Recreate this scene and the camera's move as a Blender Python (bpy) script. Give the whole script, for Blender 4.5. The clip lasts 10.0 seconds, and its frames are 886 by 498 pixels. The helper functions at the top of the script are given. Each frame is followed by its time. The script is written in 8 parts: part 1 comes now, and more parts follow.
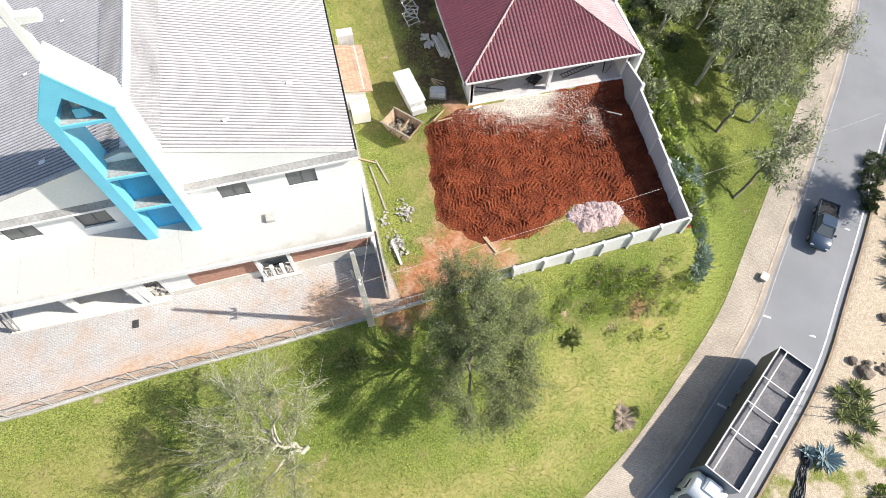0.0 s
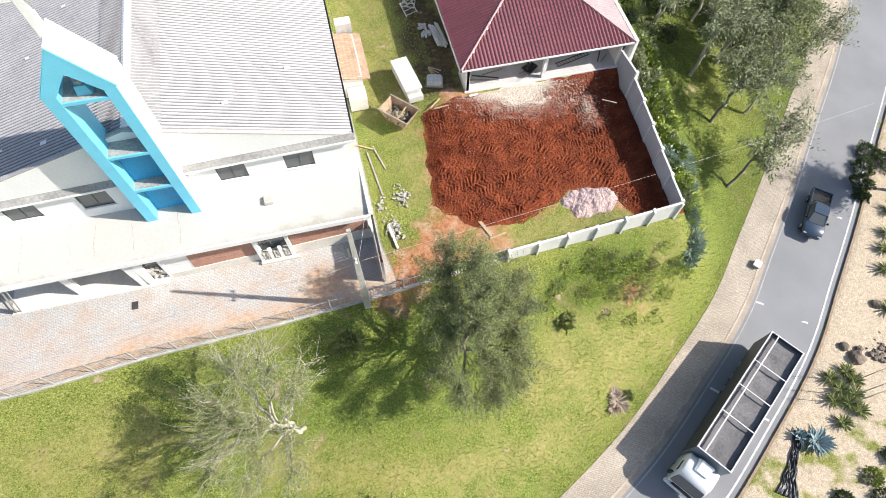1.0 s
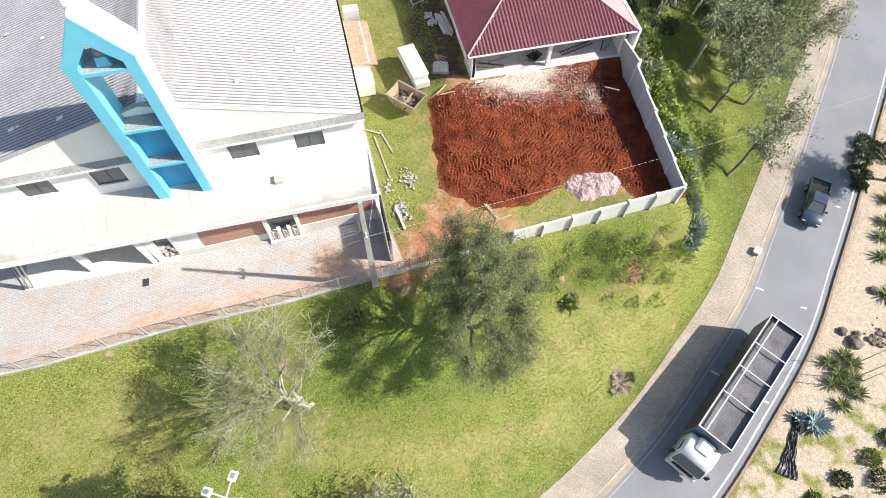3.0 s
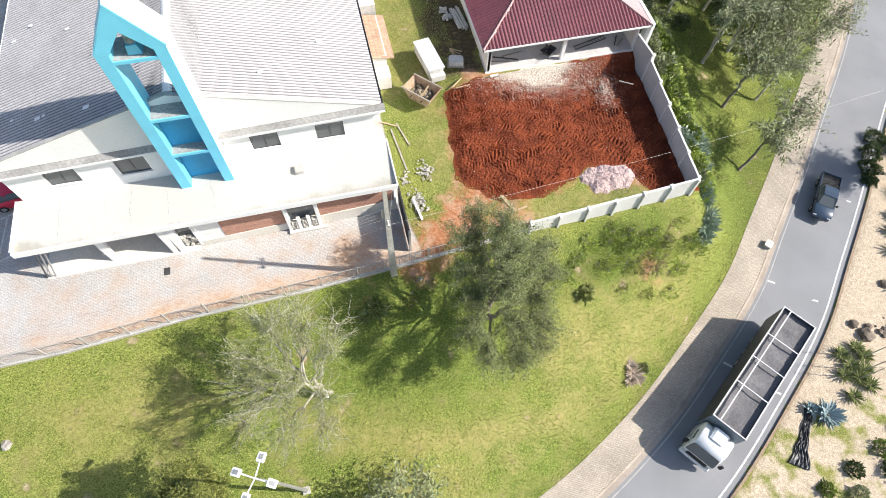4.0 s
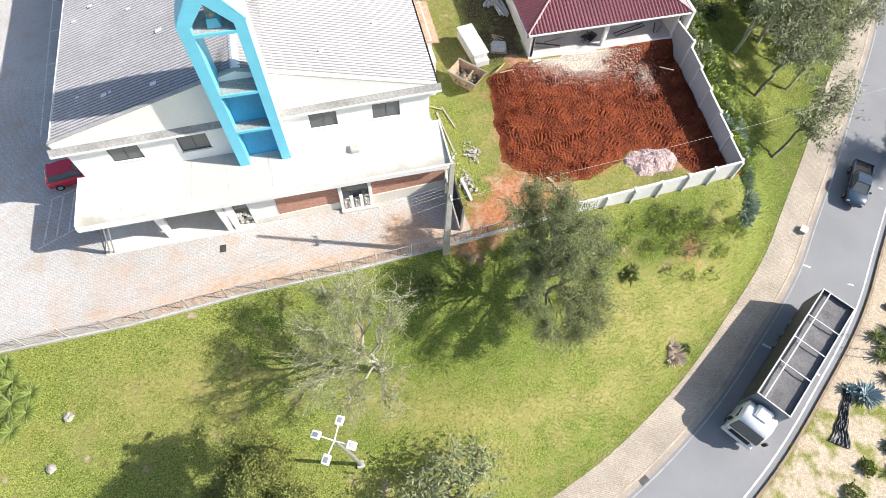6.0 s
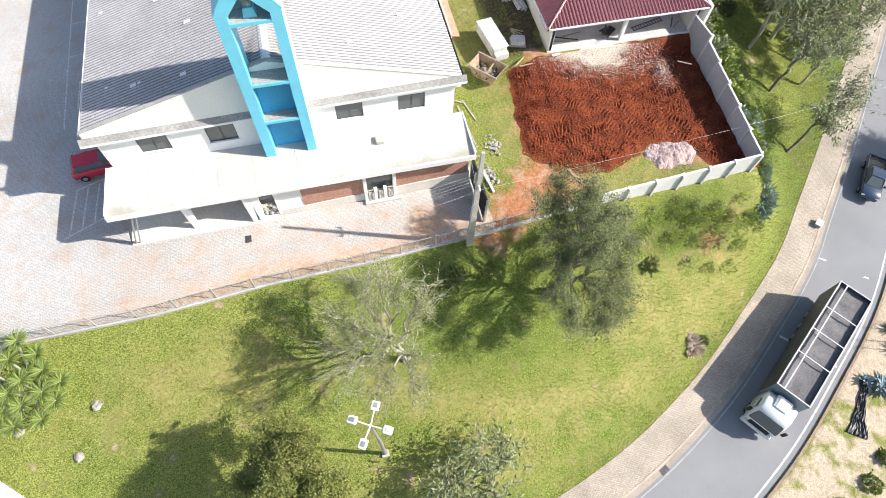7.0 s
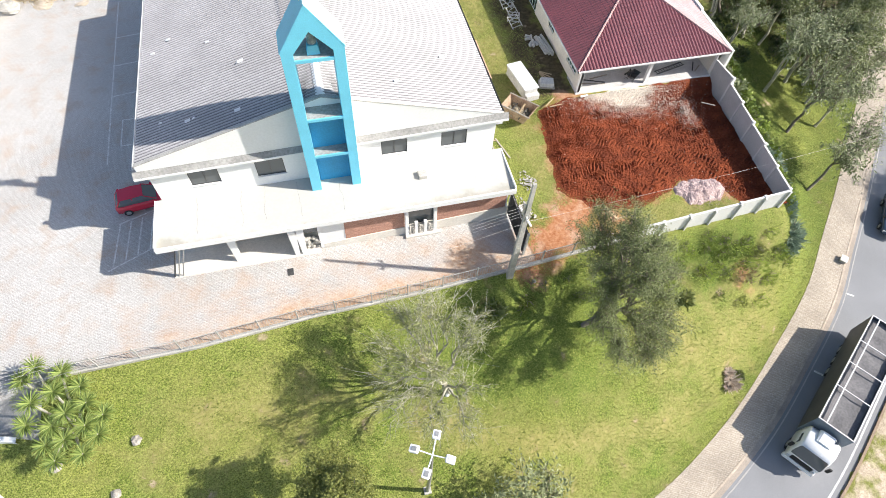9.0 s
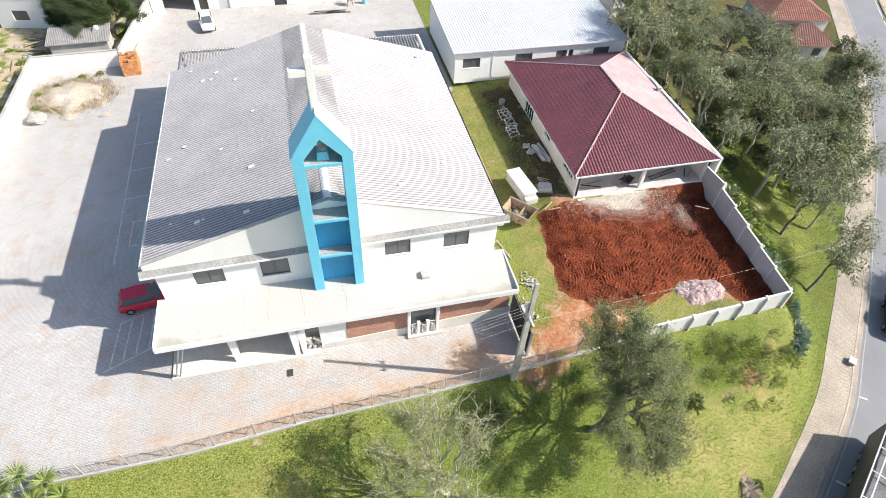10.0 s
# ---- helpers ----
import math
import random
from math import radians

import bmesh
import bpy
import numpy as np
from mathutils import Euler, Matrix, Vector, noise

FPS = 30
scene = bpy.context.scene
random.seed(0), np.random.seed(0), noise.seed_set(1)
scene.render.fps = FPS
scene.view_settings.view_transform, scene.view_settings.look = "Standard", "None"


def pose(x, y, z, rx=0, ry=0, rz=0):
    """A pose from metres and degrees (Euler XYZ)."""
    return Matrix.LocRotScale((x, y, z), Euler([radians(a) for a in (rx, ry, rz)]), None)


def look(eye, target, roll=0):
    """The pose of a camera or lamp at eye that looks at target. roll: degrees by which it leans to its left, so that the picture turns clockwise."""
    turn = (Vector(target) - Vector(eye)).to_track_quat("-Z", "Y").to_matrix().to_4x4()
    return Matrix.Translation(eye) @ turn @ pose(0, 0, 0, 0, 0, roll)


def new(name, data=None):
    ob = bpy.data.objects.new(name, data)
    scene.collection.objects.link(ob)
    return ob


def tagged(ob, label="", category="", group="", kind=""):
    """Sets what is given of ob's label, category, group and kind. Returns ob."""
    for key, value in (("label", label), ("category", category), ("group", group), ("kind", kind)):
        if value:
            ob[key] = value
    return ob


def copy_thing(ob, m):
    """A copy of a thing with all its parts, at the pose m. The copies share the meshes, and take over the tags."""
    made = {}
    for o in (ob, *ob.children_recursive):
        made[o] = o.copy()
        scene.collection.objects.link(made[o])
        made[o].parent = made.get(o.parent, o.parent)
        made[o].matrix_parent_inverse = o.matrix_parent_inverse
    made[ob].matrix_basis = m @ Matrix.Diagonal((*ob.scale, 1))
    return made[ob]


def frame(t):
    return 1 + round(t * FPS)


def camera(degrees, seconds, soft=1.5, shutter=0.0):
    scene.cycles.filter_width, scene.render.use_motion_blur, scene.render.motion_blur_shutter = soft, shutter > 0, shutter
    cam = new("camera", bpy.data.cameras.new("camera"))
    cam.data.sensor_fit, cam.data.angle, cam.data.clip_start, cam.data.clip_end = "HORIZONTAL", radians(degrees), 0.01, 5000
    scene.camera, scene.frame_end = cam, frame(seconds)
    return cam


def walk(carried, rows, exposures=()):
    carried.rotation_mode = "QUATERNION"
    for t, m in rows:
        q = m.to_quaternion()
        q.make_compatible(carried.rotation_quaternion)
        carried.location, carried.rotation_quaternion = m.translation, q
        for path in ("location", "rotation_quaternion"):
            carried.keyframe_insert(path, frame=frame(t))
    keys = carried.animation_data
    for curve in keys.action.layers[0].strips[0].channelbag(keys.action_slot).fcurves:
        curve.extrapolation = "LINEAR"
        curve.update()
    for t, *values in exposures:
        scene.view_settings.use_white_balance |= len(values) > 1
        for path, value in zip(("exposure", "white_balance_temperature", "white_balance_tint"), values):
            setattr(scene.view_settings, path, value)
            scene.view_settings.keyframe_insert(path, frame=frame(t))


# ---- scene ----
cam = camera(75.8, 10.0, soft=0.5)
PATH = [
    (0, (11.777, -22.220, 35.881), (12.0266, -21.3344, 34.1054), 2.12),
    (0.5, (11.712, -22.834, 35.803), (11.9639, -21.9447, 34.0294), 2.23),
    (1, (11.692, -23.566, 35.781), (11.9449, -22.6769, 34.0072), 2.33),
    (1.5, (11.731, -24.216, 35.677), (11.9816, -23.3233, 33.9051), 2.27),
    (2, (11.684, -24.519, 35.625), (11.9343, -23.6210, 33.8550), 2.36),
    (2.5, (11.364, -24.700, 35.624), (11.6207, -23.8035, 33.8550), 2.73),
    (3.8, (9.543, -25.726, 35.475), (9.8103, -24.8178, 33.7135), 3.19),
    (4, (9.322, -25.717, 35.569), (9.5848, -24.8132, 33.8043), 3.14),
    (4.5, (8.299, -25.944, 35.543), (8.5625, -25.0418, 33.7780), 3.30),
    (5, (7.257, -26.193, 35.479), (7.5227, -25.2883, 33.7157), 3.41),
    (5.5, (6.292, -26.377, 35.385), (6.5587, -25.4705, 33.6218), 3.50),
    (7, (3.444, -26.753, 35.242), (3.7182, -25.8499, 33.4788), 4.09),
    (7.5, (2.505, -26.931, 35.179), (2.7820, -26.0248, 33.4175), 4.23),
    (8, (1.594, -27.034, 35.125), (1.8755, -26.1280, 33.3638), 4.44),
    (8.5, (0.792, -27.147, 35.107), (1.0754, -26.2405, 33.3468), 4.62),
    (8.7, (0.503, -27.073, 35.073), (0.7865, -26.1660, 33.3130), 4.62),
    (8.9, (0.214, -27.000, 35.038), (0.5192, -26.0162, 33.3238), 4.47),
    (9, (0.069, -26.963, 35.021), (0.3893, -25.9284, 33.3395), 4.37),
    (9.2, (-0.017, -26.987, 35.040), (0.3237, -25.8566, 33.4258), 4.10),
    (9.5, (-0.147, -27.024, 35.068), (0.2247, -25.7487, 33.5726), 3.67),
    (10, (-0.160, -27.072, 35.027), (0.2177, -25.7630, 33.5634), 3.59),
]
walk(cam, [(t, look(eye, target, roll)) for t, eye, target, roll in PATH],
     [(0.0, 0.64), (2.5, 0.66), (4.5, 0.68), (7.0, 0.74), (8.5, 0.75), (9.5, 0.66), (10.0, 0.64)])

# ---- light ----
SUN_ELEV, SUN_AZ = radians(37.8), radians(107.8)
world = bpy.data.worlds.new("sky")
scene.world = world
world.use_nodes = True
wn = world.node_tree
sky = wn.nodes.new("ShaderNodeTexSky")
sky.sky_type = 'NISHITA'
sky.sun_disc = False
sky.sun_elevation, sky.sun_rotation = SUN_ELEV, SUN_AZ
sky.air_density, sky.dust_density = 1.0, 1.5
wn.links.new(sky.outputs[0], wn.nodes["Background"].inputs[0])
wn.nodes["Background"].inputs[1].default_value = 0.122
to_sun = Vector((math.cos(SUN_ELEV) * math.sin(SUN_AZ), math.cos(SUN_ELEV) * math.cos(SUN_AZ), math.sin(SUN_ELEV)))
sun_data = bpy.data.lights.new("sun", 'SUN')
sun_data.energy, sun_data.angle, sun_data.color = 5.0, radians(0.55), (1.0, 0.945, 0.865)
sun = new("sun", sun_data)
sun.matrix_world = look(tuple(to_sun * 200), (0, 0, 0))
scene.view_settings.exposure = 0.62


# ---- materials ----
def material(name, colour, rough=0.8, vary=0.25, scale=1.5, fine=18.0, bump=0.15, metal=0.0, tint=None, object_random=0.0, spec=0.4):
    """A surface with broad stains and fine grain: colour varies by `vary`, towards tint where given."""
    m = bpy.data.materials.new(name)
    m.use_nodes = True
    n, l = m.node_tree.nodes, m.node_tree.links
    b = n["Principled BSDF"]
    b.inputs["Roughness"].default_value, b.inputs["Metallic"].default_value = rough, metal
    b.inputs["Specular IOR Level"].default_value = spec
    tc = n.new("ShaderNodeTexCoord")
    big, small = n.new("ShaderNodeTexNoise"), n.new("ShaderNodeTexNoise")
    big.inputs["Scale"].default_value, big.inputs["Detail"].default_value = scale, 6
    small.inputs["Scale"].default_value, small.inputs["Detail"].default_value = fine, 4
    l.new(tc.outputs["Object"], big.inputs["Vector"])
    l.new(tc.outputs["Object"], small.inputs["Vector"])
    ramp = n.new("ShaderNodeMapRange")
    ramp.inputs["From Min"].default_value, ramp.inputs["From Max"].default_value = 0.3, 0.7
    l.new(big.outputs["Fac"], ramp.inputs["Value"])
    mix = n.new("ShaderNodeMix")
    mix.data_type = 'RGBA'
    c = Vector(colour)
    dark = Vector(tint) if tint else c * (1 - vary)
    mix.inputs["A"].default_value = (*dark, 1)
    mix.inputs["B"].default_value = (*c, 1)
    l.new(ramp.outputs[0], mix.inputs["Factor"])
    grain = n.new("ShaderNodeMapRange")
    grain.inputs["From Min"].default_value, grain.inputs["From Max"].default_value = 0.3, 0.7
    grain.inputs["To Min"].default_value, grain.inputs["To Max"].default_value = 1 - vary * 0.7, 1 + vary * 0.5
    l.new(small.outputs["Fac"], grain.inputs["Value"])
    mul = n.new("ShaderNodeMix")
    mul.data_type, mul.blend_type = 'RGBA', 'MULTIPLY'
    mul.inputs["Factor"].default_value = 1
    l.new(mix.outputs["Result"], mul.inputs["A"])
    l.new(grain.outputs[0], mul.inputs["B"])
    out = mul.outputs["Result"]
    if object_random:
        info, rnd = n.new("ShaderNodeObjectInfo"), n.new("ShaderNodeMapRange")
        rnd.inputs["To Min"].default_value, rnd.inputs["To Max"].default_value = 1 - object_random, 1 + object_random
        l.new(info.outputs["Random"], rnd.inputs["Value"])
        m2 = n.new("ShaderNodeMix")
        m2.data_type, m2.blend_type = 'RGBA', 'MULTIPLY'
        m2.inputs["Factor"].default_value = 1
        l.new(out, m2.inputs["A"])
        l.new(rnd.outputs[0], m2.inputs["B"])
        out = m2.outputs["Result"]
    l.new(out, b.inputs["Base Color"])
    if bump:
        bp = n.new("ShaderNodeBump")
        bp.inputs["Strength"].default_value, bp.inputs["Distance"].default_value = bump, 0.03
        l.new(small.outputs["Fac"], bp.inputs["Height"])
        l.new(bp.outputs[0], b.inputs["Normal"])
    return m


def leaf_material(name, c1, c2, gloss=0.55):
    """Leaves that differ from one to the next and let some light through."""
    m = bpy.data.materials.new(name)
    m.use_nodes = True
    n, l = m.node_tree.nodes, m.node_tree.links
    b = n["Principled BSDF"]
    geo = n.new("ShaderNodeNewGeometry")
    mix = n.new("ShaderNodeMix")
    mix.data_type = 'RGBA'
    mix.inputs["A"].default_value, mix.inputs["B"].default_value = (*c1, 1), (*c2, 1)
    l.new(geo.outputs["Random Per Island"], mix.inputs["Factor"])
    l.new(mix.outputs["Result"], b.inputs["Base Color"])
    b.inputs["Roughness"].default_value = gloss
    b.inputs["Specular IOR Level"].default_value = 0.35
    tr = n.new("ShaderNodeBsdfTranslucent")
    l.new(mix.outputs["Result"], tr.inputs["Color"])
    add = n.new("ShaderNodeMixShader")
    add.inputs[0].default_value = 0.2
    l.new(b.outputs[0], add.inputs[1])
    l.new(tr.outputs[0], add.inputs[2])
    l.new(add.outputs[0], n["Material Output"].inputs["Surface"])
    return m


def glass_material(name, tint=(0.105, 0.116, 0.122)):
    m = bpy.data.materials.new(name)
    m.use_nodes = True
    b = m.node_tree.nodes["Principled BSDF"]
    b.inputs["Base Color"].default_value = (*tint, 1)
    b.inputs["Roughness"].default_value, b.inputs["Specular IOR Level"].default_value = 0.06, 0.7
    return m


def bricks_material(name, c1, c2, mortar, w, h, gap=0.012, bump=0.4, offset=0.5, vary=0.3):
    """Small pavers or bricks, too fine to be told apart singly, laid in the xy plane."""
    m = material(name, c1, 0.9, vary, 0.35, 9.0, 0.0)
    n, l = m.node_tree.nodes, m.node_tree.links
    b = n["Principled BSDF"]
    tc = n.new("ShaderNodeTexCoord")
    br = n.new("ShaderNodeTexBrick")
    br.inputs["Scale"].default_value = 1.0
    br.inputs["Brick Width"].default_value, br.inputs["Row Height"].default_value = w, h
    br.inputs["Mortar Size"].default_value = gap
    br.inputs["Color1"].default_value, br.inputs["Color2"].default_value, br.inputs["Mortar"].default_value = (1, 1, 1, 1), (*c2, 1), (*mortar, 1)
    br.offset = offset
    l.new(tc.outputs["Object"], br.inputs["Vector"])
    src = b.inputs["Base Color"].links[0].from_socket
    mul = n.new("ShaderNodeMix")
    mul.data_type, mul.blend_type = 'RGBA', 'MULTIPLY'
    mul.inputs["Factor"].default_value = 1
    l.new(src, mul.inputs["A"])
    l.new(br.outputs["Color"], mul.inputs["B"])
    l.new(mul.outputs["Result"], b.inputs["Base Color"])
    bp = n.new("ShaderNodeBump")
    bp.invert = True
    bp.inputs["Strength"].default_value, bp.inputs["Distance"].default_value = bump, 0.02
    l.new(br.outputs["Fac"], bp.inputs["Height"])
    l.new(bp.outputs[0], b.inputs["Normal"])
    return m


WHITE = material("white_paint", (0.82, 0.82, 0.81), 0.6, 0.06, 0.5, 7, 0.05)
CREAM = material("cream_plaster", (0.74, 0.70, 0.63), 0.8, 0.15, 0.6, 8, 0.08)
CONCRETE = material("weathered_concrete", (0.52, 0.50, 0.46), 0.9, 0.30, 0.9, 12, 0.25)
SLAB_TOP = material("pale_canopy_screed", (0.505, 0.492, 0.455), 0.85, 0.06, 0.28, 5, 0.1)
LEDGE = material("mould_stained_concrete", (0.40, 0.39, 0.375), 0.9, 0.35, 0.6, 6, 0.2, tint=(0.25, 0.245, 0.235))
BLUE = material("sky_blue_paint", (0.17, 0.58, 0.78), 0.5, 0.10, 0.8, 14, 0.04)
BLUE_DEEP = material("deep_blue_paint", (0.05, 0.34, 0.60), 0.55, 0.15, 0.8, 10, 0.04)
ROOF_GREY = material("fibre_cement_sheet", (0.535, 0.518, 0.53), 0.85, 0.2, 0.35, 5, 0.2, tint=(0.45, 0.436, 0.445))
ROOF_PATCH = material("newer_fibre_cement", (0.34, 0.33, 0.33), 0.85, 0.2, 0.5, 6, 0.2)
METAL_WHITE = material("white_coated_steel", (0.60, 0.61, 0.63), 0.45, 0.1, 0.3, 4, 0.03, metal=0.0)
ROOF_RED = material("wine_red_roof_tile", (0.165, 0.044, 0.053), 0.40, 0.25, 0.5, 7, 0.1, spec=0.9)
# Faded tile lifted towards white: sun glare on that slope put into the colour
ROOF_GLARE = material("glare_pink_roof_tile", (0.42, 0.315, 0.322), 0.65, 0.25, 0.6, 7, 0.1)
RIDGE_PINK = material("pale_pink_ridge_tile", (0.55, 0.36, 0.34), 0.6, 0.2, 2, 9, 0.1)
TERRACOTTA = material("terracotta", (0.55, 0.37, 0.26), 0.85, 0.35, 2.0, 10, 0.2, object_random=0.15)
DARK_GLASS = glass_material("dark_window_glass")
BLACK = material("black_rubber", (0.02, 0.02, 0.021), 0.7, 0.2, 3, 20, 0.05)
DARK_STEEL = material("dark_steel", (0.09, 0.09, 0.09), 0.5, 0.3, 3, 20, 0.05, metal=0.3)
GALV = material("galvanised_steel", (0.42, 0.42, 0.41), 0.5, 0.2, 3, 16, 0.05, metal=0.5)
FENCE = material("grey_painted_steel", (0.47, 0.455, 0.43), 0.6, 0.2, 2, 12, 0.05)
ASPHALT = material("worn_asphalt", (0.245, 0.249, 0.262), 0.88, 0.14, 0.25, 16, 0.2, tint=(0.205, 0.209, 0.220))
LINE = material("worn_road_paint", (0.72, 0.72, 0.70), 0.8, 0.35, 2.0, 9, 0.1, tint=(0.42, 0.42, 0.42))
KERB = material("kerb_concrete", (0.50, 0.42, 0.34), 0.9, 0.3, 1.2, 9, 0.2)
BARK = material("grey_bark", (0.24, 0.21, 0.17), 0.95, 0.4, 3, 18, 0.5)
BARK_PALE = material("pale_lichen_bark", (0.50, 0.48, 0.39), 0.95, 0.4, 3, 18, 0.5)
TIMBER = material("raw_timber", (0.52, 0.39, 0.24), 0.85, 0.3, 2, 16, 0.2)
TIMBER_GREY = material("weathered_timber", (0.40, 0.36, 0.31), 0.9, 0.35, 2, 16, 0.2)
EARTH = material("red_clay_earth", (0.240, 0.062, 0.027), 0.98, 0.45, 0.9, 9, 1.0, tint=(0.120, 0.031, 0.016), spec=0.1)
GRAVEL_PINK = material("pink_gravel", (0.56, 0.43, 0.41), 0.95, 0.25, 2, 22, 0.7)
STONE = material("field_stone", (0.40, 0.37, 0.33), 0.9, 0.35, 2, 9, 0.5)
BOULDER = material("brown_boulder", (0.23, 0.185, 0.145), 0.9, 0.35, 2, 9, 0.5)
DIRTY_WHITE = material("dirty_white_sheet", (0.60, 0.59, 0.56), 0.7, 0.25, 1.2, 6, 0.1)
CLAY_KERB = material("clay_stained_kerb", (0.36, 0.27, 0.19), 0.9, 0.35, 1.2, 9, 0.2)
STONE_PALE = material("pale_stone", (0.46, 0.44, 0.40), 0.9, 0.3, 2, 9, 0.5)


def edge_stained(m, colour):
    """Mould and run-off that creep in from the front edge of the canopy slab, ragged, thickest at its two ends."""
    n, l = m.node_tree.nodes, m.node_tree.links
    b = n["Principled BSDF"]
    src = b.inputs["Base Color"].links[0].from_socket
    tc, sep = n.new("ShaderNodeTexCoord"), n.new("ShaderNodeSeparateXYZ")
    l.new(tc.outputs["Object"], sep.inputs[0])

    def ranged(sock, a, b2, c, d):
        r = n.new("ShaderNodeMapRange")
        for k, v in (("From Min", a), ("From Max", b2), ("To Min", c), ("To Max", d)):
            r.inputs[k].default_value = v
        l.new(sock, r.inputs["Value"])
        return r.outputs[0]

    def calc(op, p, q):
        r = n.new("ShaderNodeMath")
        r.operation = op
        l.new(p, r.inputs[0])
        l.new(q, r.inputs[1])
        return r.outputs[0]
    wide, fine = n.new("ShaderNodeTexNoise"), n.new("ShaderNodeTexNoise")
    wide.inputs["Scale"].default_value, wide.inputs["Detail"].default_value = 0.55, 3
    fine.inputs["Scale"].default_value, fine.inputs["Detail"].default_value = 3.2, 7
    l.new(tc.outputs["Object"], wide.inputs["Vector"])
    l.new(tc.outputs["Object"], fine.inputs["Vector"])
    ends = calc('MAXIMUM', ranged(sep.outputs["X"], 1.0, 9.0, 0.0, 0.34), ranged(sep.outputs["X"], -8.5, -11.0, 0.0, 0.42))
    near = ranged(sep.outputs["Y"], -4.0, -2.6, 0.42, -0.45)
    total = calc('ADD', calc('ADD', near, ends), calc('ADD', ranged(wide.outputs["Fac"], 0.3, 0.7, -0.18, 0.22), ranged(fine.outputs["Fac"], 0.3, 0.7, -0.10, 0.10)))
    mix = n.new("ShaderNodeMix")
    mix.data_type = 'RGBA'
    mix.inputs["B"].default_value = (*colour, 1)
    l.new(ranged(total, 0.34, 0.66, 0.0, 0.75), mix.inputs["Factor"])
    l.new(src, mix.inputs["A"])
    l.new(mix.outputs["Result"], b.inputs["Base Color"])


edge_stained(SLAB_TOP, (0.335, 0.315, 0.265))


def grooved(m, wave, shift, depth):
    """Settled dirt and groove shade painted into a corrugated sheet's troughs, waves along y."""
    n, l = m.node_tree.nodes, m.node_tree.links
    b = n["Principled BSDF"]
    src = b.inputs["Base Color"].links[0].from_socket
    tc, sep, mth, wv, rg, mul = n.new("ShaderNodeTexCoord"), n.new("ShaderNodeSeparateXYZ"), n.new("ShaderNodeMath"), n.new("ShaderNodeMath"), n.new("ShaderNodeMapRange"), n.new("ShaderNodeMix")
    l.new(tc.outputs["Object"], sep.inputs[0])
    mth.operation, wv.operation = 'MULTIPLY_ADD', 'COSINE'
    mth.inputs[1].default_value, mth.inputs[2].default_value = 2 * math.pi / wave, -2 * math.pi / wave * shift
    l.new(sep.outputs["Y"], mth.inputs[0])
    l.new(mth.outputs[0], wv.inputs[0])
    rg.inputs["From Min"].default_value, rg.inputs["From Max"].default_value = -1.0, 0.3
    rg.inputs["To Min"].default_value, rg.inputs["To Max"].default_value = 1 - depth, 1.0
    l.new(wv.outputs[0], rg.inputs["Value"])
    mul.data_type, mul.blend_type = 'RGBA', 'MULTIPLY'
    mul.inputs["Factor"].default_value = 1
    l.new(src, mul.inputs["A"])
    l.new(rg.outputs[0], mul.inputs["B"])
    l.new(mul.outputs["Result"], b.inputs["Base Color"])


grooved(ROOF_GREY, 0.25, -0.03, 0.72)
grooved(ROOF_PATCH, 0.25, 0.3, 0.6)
CLAD = bricks_material("red_brick_slips", (0.56, 0.315, 0.235), (0.78, 0.72, 0.70), (0.9, 1.0, 1.05), 0.24, 0.075, 0.006)
_n, _l = CLAD.node_tree.nodes, CLAD.node_tree.links
_br = next(q for q in _n if q.type == 'TEX_BRICK')
_sep, _com, _tc = _n.new("ShaderNodeSeparateXYZ"), _n.new("ShaderNodeCombineXYZ"), _n.new("ShaderNodeTexCoord")
_l.new(_tc.outputs["Object"], _sep.inputs[0])
_l.new(_sep.outputs["X"], _com.inputs["X"])
_l.new(_sep.outputs["Z"], _com.inputs["Y"])
_l.new(_com.outputs[0], _br.inputs["Vector"])
SIDEWALK = bricks_material("sidewalk_pavers", (0.53, 0.465, 0.39), (0.86, 0.84, 0.81), (0.66, 0.63, 0.59), 0.23, 0.12)


